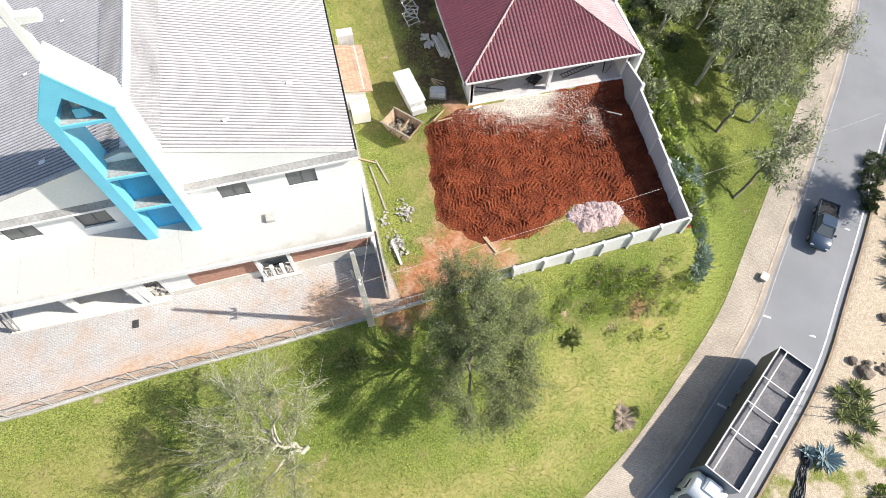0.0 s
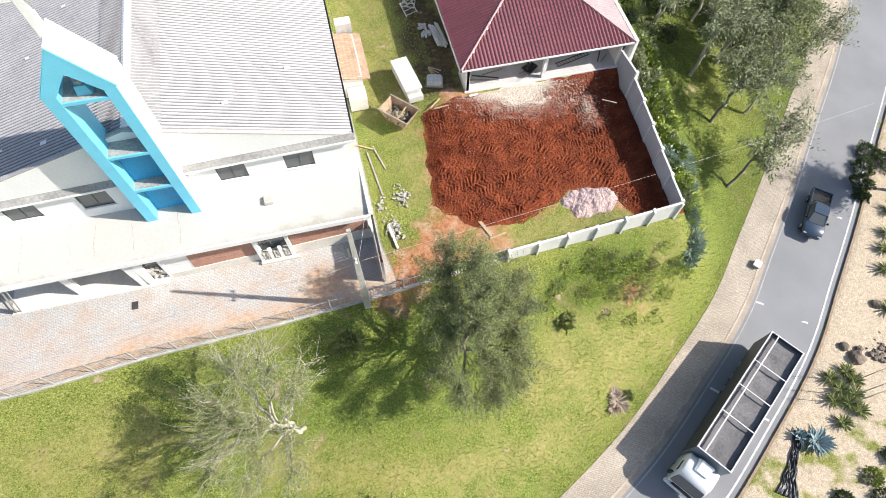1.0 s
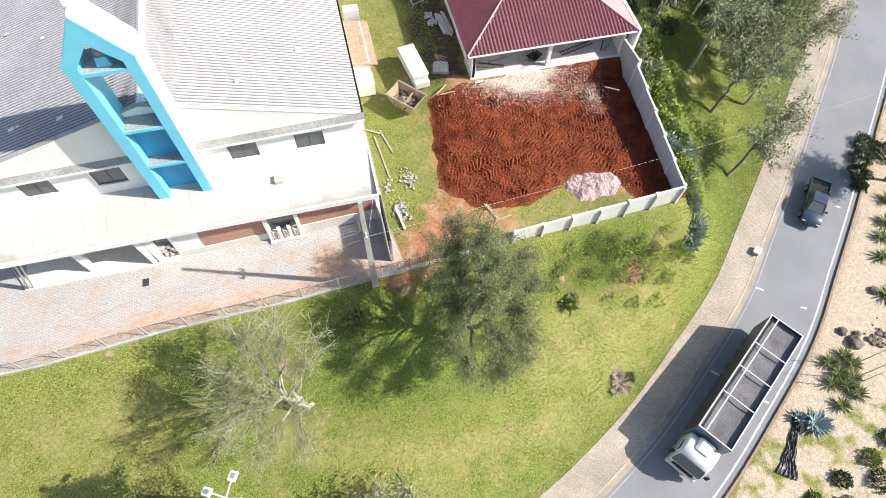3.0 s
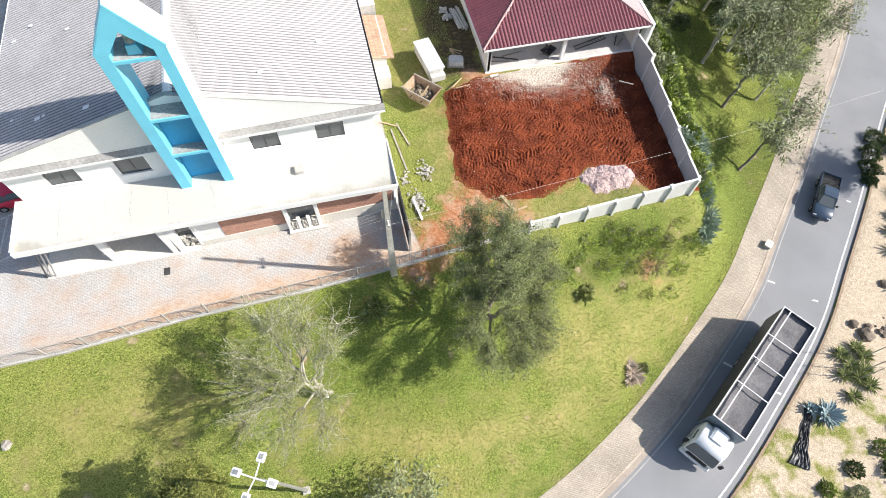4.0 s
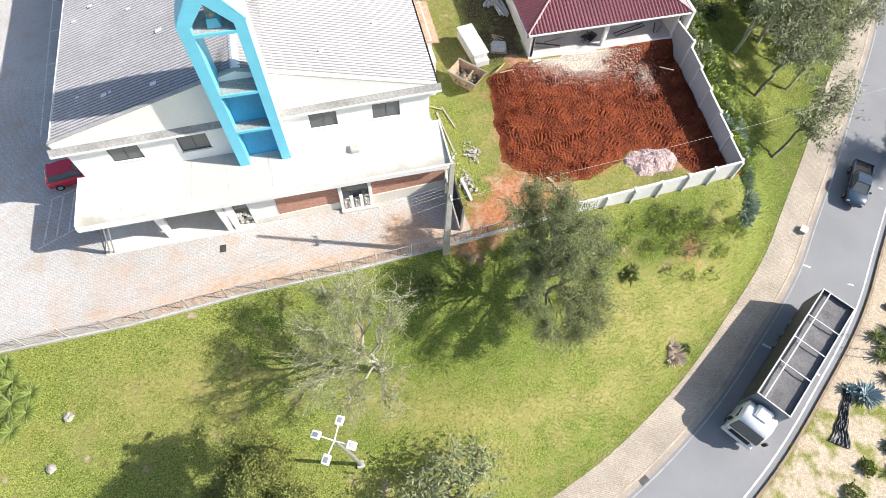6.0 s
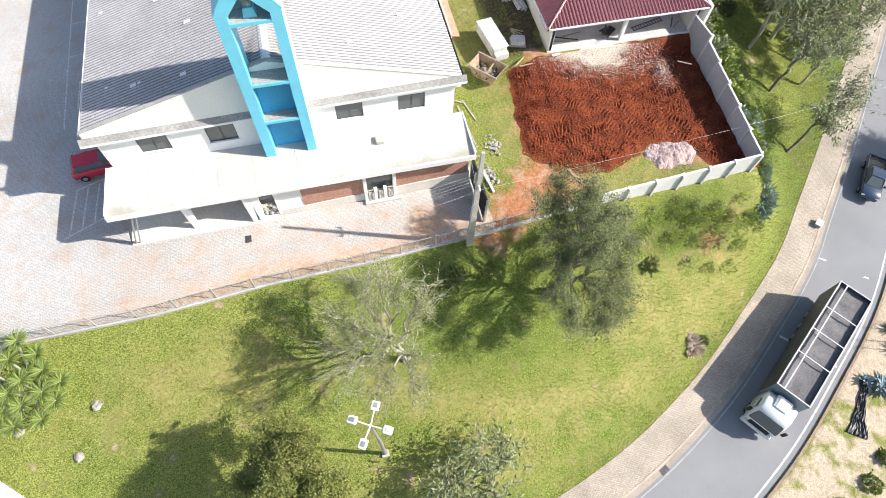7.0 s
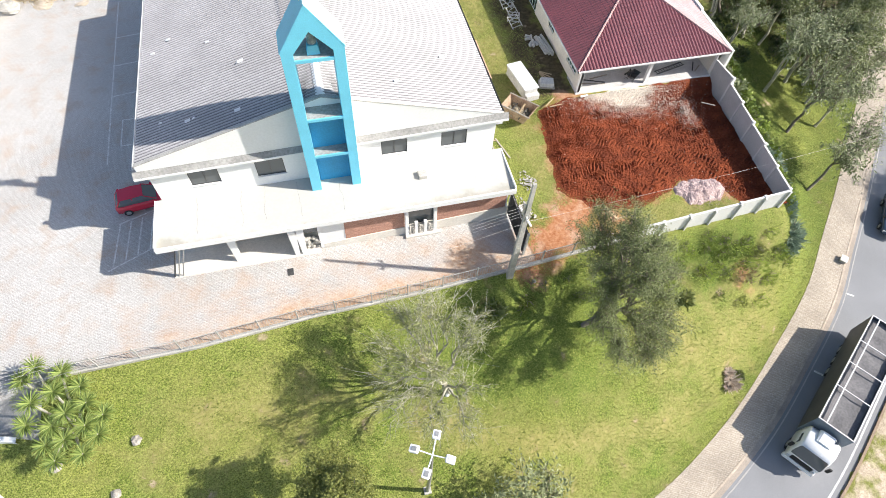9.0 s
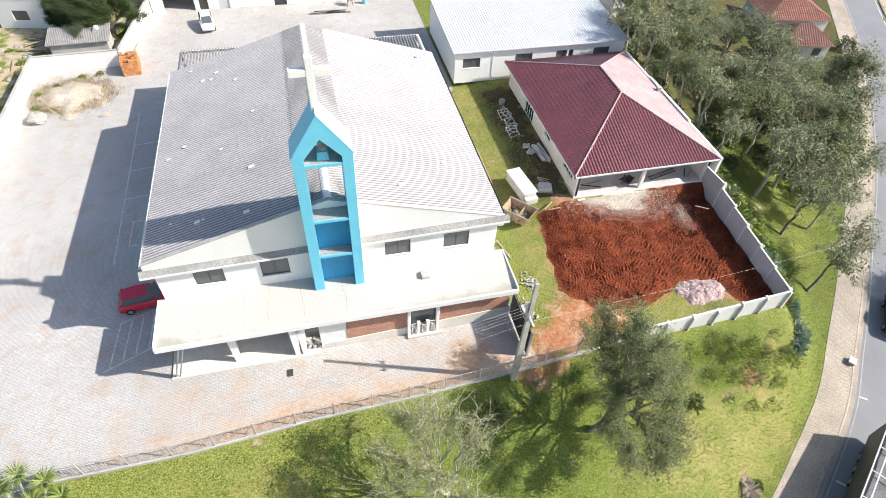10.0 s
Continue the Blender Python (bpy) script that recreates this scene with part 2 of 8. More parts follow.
# ---- mesh helpers ----
class Geo:
    """Vertices and faces of one mesh."""

    def __init__(self):
        self.v, self.f, self.smooth = [], [], False

    def add(self, verts, faces):
        o = len(self.v)
        self.v.extend([tuple(p) for p in verts])
        self.f.extend([tuple(i + o for i in f) for f in faces])
        return self

    def box(self, x0, x1, y0, y1, z0, z1, m=None, bevel=0.0):
        """A box; with bevel its upright and upper edges are chamfered."""
        if bevel:
            c = min(bevel, (x1 - x0) * 0.45, (y1 - y0) * 0.45, (z1 - z0) * 0.45)

            def ring(i, z):
                return [(x0 + c + i, y0 + i, z), (x1 - c - i, y0 + i, z), (x1 - i, y0 + c + i, z), (x1 - i, y1 - c - i, z),
                        (x1 - c - i, y1 - i, z), (x0 + c + i, y1 - i, z), (x0 + i, y1 - c - i, z), (x0 + i, y0 + c + i, z)]
            vs = ring(0, z0) + ring(0, z1 - c) + ring(c * 0.5, z1)
            fs = [tuple(range(7, -1, -1)), tuple(range(16, 24))]
            for k in (0, 8):
                fs += [(k + i, k + (i + 1) % 8, k + 8 + (i + 1) % 8, k + 8 + i) for i in range(8)]
        else:
            vs = [(x0, y0, z0), (x1, y0, z0), (x1, y1, z0), (x0, y1, z0), (x0, y0, z1), (x1, y0, z1), (x1, y1, z1), (x0, y1, z1)]
            fs = [(3, 2, 1, 0), (4, 5, 6, 7), (0, 1, 5, 4), (1, 2, 6, 5), (2, 3, 7, 6), (3, 0, 4, 7)]
        if m is not None:
            vs = [m @ Vector(p) for p in vs]
        return self.add(vs, fs)

    def prism(self, outline, axis, a, b):
        """An outline (pairs) pushed along an axis from a to b: 'x' takes (y, z), 'y' takes (x, z), 'z' takes (x, y)."""
        n = len(outline)

        def p(q, t):
            return {'x': (t, q[0], q[1]), 'y': (q[0], t, q[1]), 'z': (q[0], q[1], t)}[axis]
        vs = [p(q, a) for q in outline] + [p(q, b) for q in outline]
        fs = [tuple(range(n - 1, -1, -1)), tuple(range(n, 2 * n))] + [(i, (i + 1) % n, n + (i + 1) % n, n + i) for i in range(n)]
        return self.add(vs, fs)

    def tube(self, pts, radii, sides=6, caps=True):
        """A tapered tube through points."""
        pts = [Vector(p) for p in pts]
        if not hasattr(radii, "__len__"):
            radii = [radii] * len(pts)
        vs, fs = [], []
        for i, p in enumerate(pts):
            d = (pts[min(i + 1, len(pts) - 1)] - pts[max(i - 1, 0)]).normalized()
            a = d.orthogonal().normalized() if abs(d.z) > 0.99 else d.cross(Vector((0, 0, 1))).normalized()
            b2 = d.cross(a)
            for k in range(sides):
                t = 2 * math.pi * k / sides
                vs.append(p + (a * math.cos(t) + b2 * math.sin(t)) * radii[i])
        for i in range(len(pts) - 1):
            for k in range(sides):
                fs.append((i * sides + k, i * sides + (k + 1) % sides, (i + 1) * sides + (k + 1) % sides, (i + 1) * sides + k))
        if caps:
            fs.append(tuple(range(sides - 1, -1, -1)))
            fs.append(tuple(range((len(pts) - 1) * sides, len(pts) * sides)))
        return self.add(vs, fs)

    def grid(self, nx, ny, fn):
        """A sheet of nx by ny cells; fn(i, j) gives its points."""
        vs = [fn(i, j) for j in range(ny + 1) for i in range(nx + 1)]
        fs = [(j * (nx + 1) + i, j * (nx + 1) + i + 1, (j + 1) * (nx + 1) + i + 1, (j + 1) * (nx + 1) + i) for j in range(ny) for i in range(nx)]
        return self.add(vs, fs)

    def rock(self, c, r, seed, squash=0.7, n=7):
        """A lumpy stone."""
        vs, fs = [], []
        rows = n
        cols = n + 3
        for j in range(rows + 1):
            th = math.pi * j / rows
            for i in range(cols):
                ph = 2 * math.pi * i / cols
                d = Vector((math.sin(th) * math.cos(ph), math.sin(th) * math.sin(ph), math.cos(th)))
                k = 1 + 0.35 * noise.noise(d * 1.6 + Vector((seed * 7.3, seed * 3.1, 0)))
                vs.append((c[0] + d.x * r * k, c[1] + d.y * r * k, c[2] + d.z * r * k * squash))
        for j in range(rows):
            for i in range(cols):
                fs.append((j * cols + i, (j + 1) * cols + i, (j + 1) * cols + (i + 1) % cols, j * cols + (i + 1) % cols))
        return self.add(vs, fs)

    def mesh(self, name):
        me = bpy.data.meshes.new(name)
        me.from_pydata(self.v, [], self.f)
        if self.smooth:
            me.shade_smooth()
        return me


def thing(name, loc, label, category, rz=0.0, group="", kind=""):
    ob = new(name)
    ob.empty_display_size = 0.3
    ob.matrix_basis = pose(*loc, 0, 0, rz)
    return tagged(ob, label, category, group, kind)


def part(name, g, mat, parent, label=""):
    me = g.mesh(name) if isinstance(g, Geo) else g
    ob = new(name, me)
    if mat and not me.materials:
        me.materials.append(mat)
    ob.parent = parent
    return tagged(ob, label)


def solo(name, g, mat, loc, label, category, rz=0.0, group="", kind=""):
    me = g.mesh(name) if isinstance(g, Geo) else g
    ob = new(name, me)
    if mat and not me.materials:
        me.materials.append(mat)
    ob.matrix_basis = pose(*loc, 0, 0, rz)
    return tagged(ob, label, category, group, kind)


def curve(pts, step=1.0):
    """A smooth line (Catmull-Rom) through points in the plan, about one point a step."""
    p = [Vector(q) for q in pts]
    p = [p[0] * 2 - p[1]] + p + [p[-1] * 2 - p[-2]]
    out = []
    for i in range(1, len(p) - 2):
        n = max(2, int((p[i + 1] - p[i]).length / step))
        for k in range(n):
            t = k / n
            out.append(0.5 * ((2 * p[i]) + (p[i + 1] - p[i - 1]) * t + (2 * p[i - 1] - 5 * p[i] + 4 * p[i + 1] - p[i + 2]) * t * t + (3 * p[i] - p[i - 1] - 3 * p[i + 1] + p[i + 2]) * t ** 3))
    out.append(p[-2])
    return out


def offset(line, d):
    """The line moved d to its right."""
    out = []
    for i, p in enumerate(line):
        t = (line[min(i + 1, len(line) - 1)] - line[max(i - 1, 0)]).normalized()
        out.append(p + Vector((t.y, -t.x)) * d)
    return out


# ---- the lie of the land ----
KERB_LINE = curve([(-60, -36), (-30, -34), (-10, -32.2), (5, -30.2), (18.2, -26.8), (27.8, -22.3), (35.6, -17.0), (41, -12.8), (45.4, -8.3),
                   (50.5, -3.0), (56.4, 3.5), (63.2, 11.0), (70.6, 20.2), (80, 33), (94, 55), (125, 105)], 1.0)
ROAD_W, WALK_W = 6.4, 2.5
FENCE_LINE = [(-19.0, -9.55), (-10.4, -9.45), (-3.0, -8.85), (4.6, -8.6), (10.9, -8.2), (15.3, -7.85), (21.0, -7.35)]
PLATEAU = [(-20.5, -9.6), (-10.4, -9.6), (-3.0, -9.0), (4.6, -8.75), (10.9, -8.4), (15.3, -8.0), (21.0, -7.5), (34.4, -6.7), (36.0, 8.0), (36.3, 26), (60, 60), (60, 200), (-300, 200), (-300, -1)]


def road_z(x, y):
    return max(-9.8, min(-5.6, -8.15 + 0.055 * (y + 9.0)))


def seg_dist(px, py, line):
    best = 1e9
    for i in range(len(line) - 1):
        ax, ay = line[i]
        bx, by = line[i + 1]
        dx, dy = bx - ax, by - ay
        t = max(0.0, min(1.0, ((px - ax) * dx + (py - ay) * dy) / (dx * dx + dy * dy)))
        d = math.hypot(px - ax - dx * t, py - ay - dy * t)
        best = min(best, d)
    return best


def inside(px, py, poly):
    c = False
    for i in range(len(poly)):
        (ax, ay), (bx, by) = poly[i], poly[i - 1]
        if (ay > py) != (by > py) and px < (bx - ax) * (py - ay) / (by - ay) + ax:
            c = not c
    return c


KL = np.array([(p.x, p.y) for p in KERB_LINE])


def kerb_dist(x, y):
    """Distance to the kerb line, minus on the church's side."""
    d2 = (KL[:, 0] - x) ** 2 + (KL[:, 1] - y) ** 2
    i = int(np.argmin(d2))
    a, b2 = KL[max(i - 1, 0)], KL[min(i + 1, len(KL) - 1)]
    t = b2 - a
    cross = t[0] * (y - a[1]) - t[1] * (x - a[0])
    return -math.sqrt(d2[i]) if cross > 0 else math.sqrt(d2[i])


def yard_z(x, y):
    """The level yard, a little higher round the house."""
    k = max(0.0, min(1.0, (x - 14) / 8)) * max(0.0, min(1.0, (y + 4) / 10))
    z = 0.7 * k * k * (3 - 2 * k)
    # the dug-out plot inside the panel wall
    s = max(0.0, min(1.0, (x - 19) / 12)) * max(0.0, min(1.0, (7.5 - y) / 1.5))
    s = s * s * (3 - 2 * s)
    return z * (1 - s) - 0.65 * s


def ground_z(x, y):
    k = kerb_dist(x, y)
    rz = road_z(x, y)
    if k > ROAD_W:
        return rz + 0.10 + 0.015 * min(k - ROAD_W, 20)
    if k > -WALK_W + 0.7:
        return rz - 0.12
    if inside(x, y, PLATEAU):
        return yard_z(x, y) - 0.02
    d = seg_dist(x, y, PLATEAU)
    s = max(0.0, -k - WALK_W - 0.6)
    left = max(0.0, min(1.0, (10 - x) / 25), min(1.0, (x - 36) / 6))
    t = d / max(d + s, 0.01)
    t = t * (1 + 0.8 * left * (1 - t))
    e = max(0.0, min(d, s))
    return yard_z(x, y) * max(0, 1 - d) + (rz + 0.08) * min(t, 1.0) + 0.10 * min(1, e) * noise.noise(Vector((x * 0.25, y * 0.25, 3)))


def ground_material():
    """Grass, paving, sand and trodden clay, each where its attribute says, with ragged borders."""
    m = bpy.data.materials.new("grass_paving_and_soil")
    m.use_nodes = True
    n, l = m.node_tree.nodes, m.node_tree.links
    b = n["Principled BSDF"]
    b.inputs["Roughness"].default_value, b.inputs["Specular IOR Level"].default_value = 0.95, 0.15
    tc = n.new("ShaderNodeTexCoord")

    def nz(scale, detail=5, dist=0.0):
        t = n.new("ShaderNodeTexNoise")
        t.inputs["Scale"].default_value, t.inputs["Detail"].default_value, t.inputs["Distortion"].default_value = scale, detail, dist
        l.new(tc.outputs["Object"], t.inputs["Vector"])
        return t.outputs["Fac"]

    def rng(src, a, b2, c=0.0, d=1.0):
        r = n.new("ShaderNodeMapRange")
        for k, v in (("From Min", a), ("From Max", b2), ("To Min", c), ("To Max", d)):
            r.inputs[k].default_value = v
        l.new(src, r.inputs["Value"])
        return r.outputs[0]

    def mix(f, a, b2, mode='MIX'):
        x = n.new("ShaderNodeMix")
        x.data_type, x.blend_type = 'RGBA', mode
        for s, v in (("Factor", f), ("A", a), ("B", b2)):
            if isinstance(v, (int, float)):
                x.inputs[s].default_value = v
            elif isinstance(v, tuple):
                x.inputs[s].default_value = (*v, 1)
            else:
                l.new(v, x.inputs[s])
        return x.outputs["Result"]

    def mask(name, noise_src, amount=0.5, sharp=0.12):
        a = n.new("ShaderNodeAttribute")
        a.attribute_name = name
        add = n.new("ShaderNodeMath")
        add.operation = 'MULTIPLY_ADD'
        l.new(rng(noise_src, 0.25, 0.75, -amount, amount), add.inputs[0])
        add.inputs[1].default_value = 1.0
        l.new(a.outputs["Fac"], add.inputs[2])
        return rng(add.outputs[0], 0.5 - sharp, 0.5 + sharp)

    n_big, n_mid, n_fine, n_grain, n_tuft = nz(0.12, 4), nz(0.7, 6), nz(3.5, 6), nz(11.0, 5), nz(6.5, 5, 0.6)
    grass = mix(rng(n_mid, 0.35, 0.65), (0.126, 0.172, 0.034), (0.195, 0.230, 0.060))
    grass = mix(rng(n_big, 0.4, 0.65, 0, 0.8), grass, (0.216, 0.230, 0.058))
    grass = mix(rng(n_tuft, 0.47, 0.72, 0, 0.85), grass, (0.250, 0.258, 0.084))
    grass = mix(rng(n_tuft, 0.46, 0.3, 0, 0.32), grass, (0.056, 0.090, 0.012))
    grass = mix(1.0, grass, mix(rng(n_grain, 0.33, 0.67), (0.40, 0.43, 0.36), (1.58, 1.55, 1.52)), 'MULTIPLY')
    dry = mix(rng(n_fine, 0.3, 0.7), (0.205, 0.194, 0.060), (0.355, 0.310, 0.128))
    grass = mix(rng(mask("fresh", n_mid, 0.35, 0.5), 0, 1, 0, 0.8), grass, mix(rng(n_tuft, 0.35, 0.65), (0.056, 0.096, 0.014), (0.122, 0.176, 0.032)))
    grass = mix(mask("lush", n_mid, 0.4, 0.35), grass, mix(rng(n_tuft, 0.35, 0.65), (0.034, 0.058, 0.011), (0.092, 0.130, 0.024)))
    col = mix(mask("dry", n_mid, 0.42, 0.42), grass, dry)
    # Dark brown soil; left of the house it also carries painted house shade
    col = mix(mask("soil", n_mid, 0.45, 0.25), col, mix(rng(n_fine, 0.3, 0.7), (0.060, 0.046, 0.026), (0.125, 0.098, 0.056)))
    clay = mix(rng(n_fine, 0.3, 0.7), (0.29, 0.104, 0.044), (0.45, 0.240, 0.132))
    clay = mix(rng(n_mid, 0.50, 0.68, 0, 0.45), clay, (0.56, 0.43, 0.32))
    col = mix(mask("clay", n_mid, 0.42, 0.22), col, clay)
    sand = mix(rng(n_fine, 0.3, 0.7), (0.43, 0.352, 0.262), (0.58, 0.49, 0.375))
    sand = mix(1.0, sand, mix(rng(n_grain, 0.34, 0.66), (0.72, 0.71, 0.70), (1.14, 1.14, 1.14)), 'MULTIPLY')
    col = mix(mask("sand", n_mid, 0.5, 0.15), col, sand)
    # interlocking pavers of the yard
    br = n.new("ShaderNodeTexBrick")
    br.inputs["Scale"].default_value = 1.0
    br.inputs["Brick Width"].default_value, br.inputs["Row Height"].default_value, br.inputs["Mortar Size"].default_value = 0.21, 0.11, 0.014
    br.inputs["Color1"].default_value, br.inputs["Color2"].default_value = (1, 1, 1, 1), (0.90, 0.895, 0.885, 1)
    br.inputs["Mortar"].default_value = (0.74, 0.72, 0.69, 1)
    warp = n.new("ShaderNodeVectorMath")
    warp.operation = 'MULTIPLY_ADD'
    nv = n.new("ShaderNodeTexNoise")
    nv.inputs["Scale"].default_value = 7.0
    l.new(tc.outputs["Object"], nv.inputs["Vector"])
    l.new(nv.outputs["Color"], warp.inputs[0])
    warp.inputs[1].default_value = (0.05, 0.05, 0.0)
    l.new(tc.outputs["Object"], warp.inputs[2])
    l.new(warp.outputs[0], br.inputs["Vector"])
    pav = mix(rng(n_big, 0.35, 0.65), (0.500, 0.490, 0.480), (0.585, 0.578, 0.570))
    pav = mix(rng(n_fine, 0.45, 0.75, 0, 0.3), pav, (0.44, 0.425, 0.405))
    pav = mix(rng(n_mid, 0.52, 0.70, 0, 0.4), pav, (0.40, 0.385, 0.37))
    pav = mix(1.0, pav, mix(rng(n_grain, 0.32, 0.68), (0.80, 0.79, 0.78), (1.10, 1.10, 1.10)), 'MULTIPLY')
    pav = mix(1.0, pav, br.outputs["Color"], 'MULTIPLY')
    stain = rng(mask("clay_on_paving", n_mid, 0.4, 0.5), 0.0, 1.0, 0.0, 0.85)
    pav = mix(stain, pav, mix(rng(n_fine, 0.3, 0.7), (0.47, 0.255, 0.130), (0.60, 0.45, 0.32)))
    a = n.new("ShaderNodeAttribute")
    a.attribute_name = "paving"
    pm = rng(a.outputs["Fac"], 0.45, 0.55)
    col = mix(pm, col, pav)
    l.new(col, b.inputs["Base Color"])
    bp = n.new("ShaderNodeBump")
    bp.inputs["Strength"].default_value, bp.inputs["Distance"].default_value = 0.8, 0.10
    h = mix(pm, mix(0.5, n_fine, n_grain), mix(0.92, n_fine, br.outputs["Fac"]))
    hh = n.new("ShaderNodeMath")
    hh.operation = 'MULTIPLY'
    l.new(h, hh.inputs[0])
    l.new(rng(a.outputs["Fac"], 0.45, 0.55, 1.0, -0.12), hh.inputs[1])
    l.new(hh.outputs[0], bp.inputs["Height"])
    l.new(bp.outputs[0], b.inputs["Normal"])
    return m


YARD_PAVED = [(-70, 75), (-70, -8.5), (-23.5, -10.2), (-19.3, -9.6), (-10.4, -9.3), (-3.0, -8.7), (4.6, -8.4), (12.2, -8.0), (13.2, -7.7), (12.6, -4.0), (12.3, 25), (15.8, 28), (15.8, 75)]


def soft(d, w):
    return max(0.0, min(1.0, 0.5 + d / w))


def poly_in(x, y, poly):
    d = seg_dist(x, y, poly + [poly[0]])
    return d if inside(x, y, poly) else -d


def ground():
    xs = list(np.arange(-60, -30, 2.0)) + list(np.arange(-30, 62, 0.5)) + list(np.arange(62, 130, 2.0))
    ys = list(np.arange(-60, -36, 2.0)) + list(np.arange(-36, 34, 0.5)) + list(np.arange(34, 131, 2.0))
    xs = [-2600, -900, -300, -120] + xs + [200, 400, 1000, 2600]
    ys = [-2600, -900, -300, -120] + ys + [200, 400, 1000, 2600]
    g = Geo()
    masks = {k: [] for k in ("paving", "clay", "clay_on_paving", "sand", "dry", "lush", "fresh", "soil")}
    clay_track = [(12.6, -7.6), (14.6, -6.6), (16.4, -5.0), (18.0, -3.6), (19.5, -2.6)]
    kd = []
    for j, y in enumerate(ys):
        for i, x in enumerate(xs):
            z = ground_z(x, y) if abs(x) < 400 and abs(y) < 400 else (-9 if y < 0 else -4)
            g.v.append((x, y, z))
            k = kerb_dist(x, y)
            kd.append(k)
            plot = max(soft(-30.2 - x, 2.0) * soft(y - 22, 4.0), soft(y - 41.5, 2.0) * soft(-19.5 - x, 2.0))
            masks["paving"].append(soft(poly_in(x, y, YARD_PAVED), 2.0) * (1 - plot) if k < 0 else 0.0)
            c = 1.05 * soft(1.55 - seg_dist(x, y, clay_track), 2.6)
            c = max(c, 0.56 * soft(poly_in(x, y, [(13.0, -7.7), (21.5, -7.0), (22.5, -4.6), (18.5, -3.6), (15.2, -4.2)]), 1.4))
            c = max(c, soft(poly_in(x, y, [(16.5, -4), (20, -5), (26, -4.5), (34, -6), (35, 7), (20, 8), (17.5, 5)]) + 0.2, 1.0) * 0.55)
            c = max(c, 0.50 * soft(0.75 - math.hypot((x - 30.5) / 1.7, (y + 10.5) / 2.2), 1.0))
            c = max(c, 0.3 * soft(1.0 - math.hypot((x - 8.5), (y + 10)), 3.0))
            masks["clay"].append(c)
            fd = seg_dist(x, y, FENCE_LINE)
            s = soft(1.5 - fd, 2.2) * soft(x + 13, 12) * 0.95
            s = max(s, soft(2.2 - math.hypot(x - 8.5, (y + 6.7) * 1.4), 3.0))
            s = max(s, 0.20 * soft(-4.6 - y, 1.5) * soft(x + 15, 6))
            masks["clay_on_paving"].append(s)
            sd = soft(k - ROAD_W - 0.1, 0.5) * soft(11 - abs(k - ROAD_W - 4.5), 4.0) * max(0.62, soft(y + 25, 5.0))
            masks["sand"].append(max(sd, 0.55 * plot))
            dry = 0.35 * soft(3.5 - abs(-k - WALK_W - 4.0), 5.0)
            dry = max(dry, 0.62 * soft(1.4 - seg_dist(x, y, [(3, -17), (12, -19.5), (20, -20), (30, -14)]), 2.5))
            dry = max(dry, 0.5 * soft(3.0 - math.hypot(x - 32, y + 13), 3.0))
            dry = max(dry, 0.6 * (k > ROAD_W), 0.62 * soft(1.2 - abs(x - 16.6), 1.2) * soft(6 - abs(y - 1), 3.0), 0.62 * soft(1.2 - abs(y + 5.6), 1.0) * soft(7.5 - abs(x - 26.5), 3.0))
            dry = max(dry, 0.62 * soft(1.0 - math.hypot((x - 25.5) / 6.5, (y + 15.0) / 3.2), 1.0) if k < 0 else 0.0)
            dry = max(dry, 0.5 * soft(1.0 - math.hypot((x + 8) / 8, (y + 14) / 2.6), 1.0) if k < 0 else 0.0)
            dry *= 1 - soft(x - 35.5, 3.0) * (k < 0)
            dry = max(dry, 0.60 * soft(2.6 - abs(x - 15.6), 1.6) * soft(11 - abs(y - 17.5), 3.0), 0.75 * soft(1.7 - abs(x - 20.2), 1.6) * soft(9.5 - abs(y - 18), 3.0))
            masks["dry"].append(dry)
            # Darker green ground in the grove and on the upper bank
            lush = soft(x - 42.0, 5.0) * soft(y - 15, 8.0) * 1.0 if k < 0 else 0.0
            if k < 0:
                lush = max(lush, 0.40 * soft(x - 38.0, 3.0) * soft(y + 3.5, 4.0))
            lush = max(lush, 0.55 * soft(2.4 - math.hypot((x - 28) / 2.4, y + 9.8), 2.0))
            # Darker grass strip left of the house, with house shade in its colour
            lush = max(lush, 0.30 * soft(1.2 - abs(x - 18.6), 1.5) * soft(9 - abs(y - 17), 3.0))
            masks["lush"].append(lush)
            # Greener grass by the big tree; its darker tone also paints in tree shade
            fresh = 0.66 * soft(1.0 - math.hypot((x - 11.5) / 9, (y + 13.0) / 5.2), 0.8)
            fresh = max(fresh, 0.62 * soft(1.0 - math.hypot((x - 31) / 5.5, (y + 9.2) / 2.0), 0.9), 0.5 * soft(1.2 - abs(-k - WALK_W - 1.2), 2.0) if k < 0 else 0.0)
            fresh = max(fresh, 0.7 * soft(5.0 - abs(x - 40.5), 2.0) * soft(12 - abs(y - 4), 4.0))
            masks["fresh"].append(fresh)
            # Brown soil beside the house, darkened to paint in the shade it throws
            soil = 0.85 * soft(2.1 - abs(x - 20.1), 2.2) * soft(9.8 - abs(y - 17.2), 2.5)
            soil = max(soil, 0.62 * soft(x - 38.0, 4.0) * soft(y - 18.5, 6.0) if k < -WALK_W else 0.0)
            masks["soil"].append(soil)
    nx, ny = len(xs) - 1, len(ys) - 1
    g.f = [(j * (nx + 1) + i, j * (nx + 1) + i + 1, (j + 1) * (nx + 1) + i + 1, (j + 1) * (nx + 1) + i) for j in range(ny) for i in range(nx)]
    g.smooth = True
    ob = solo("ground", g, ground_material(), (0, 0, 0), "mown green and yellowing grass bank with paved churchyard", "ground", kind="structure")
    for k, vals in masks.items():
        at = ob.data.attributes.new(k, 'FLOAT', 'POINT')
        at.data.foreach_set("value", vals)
    shape = (len(ys), len(xs))
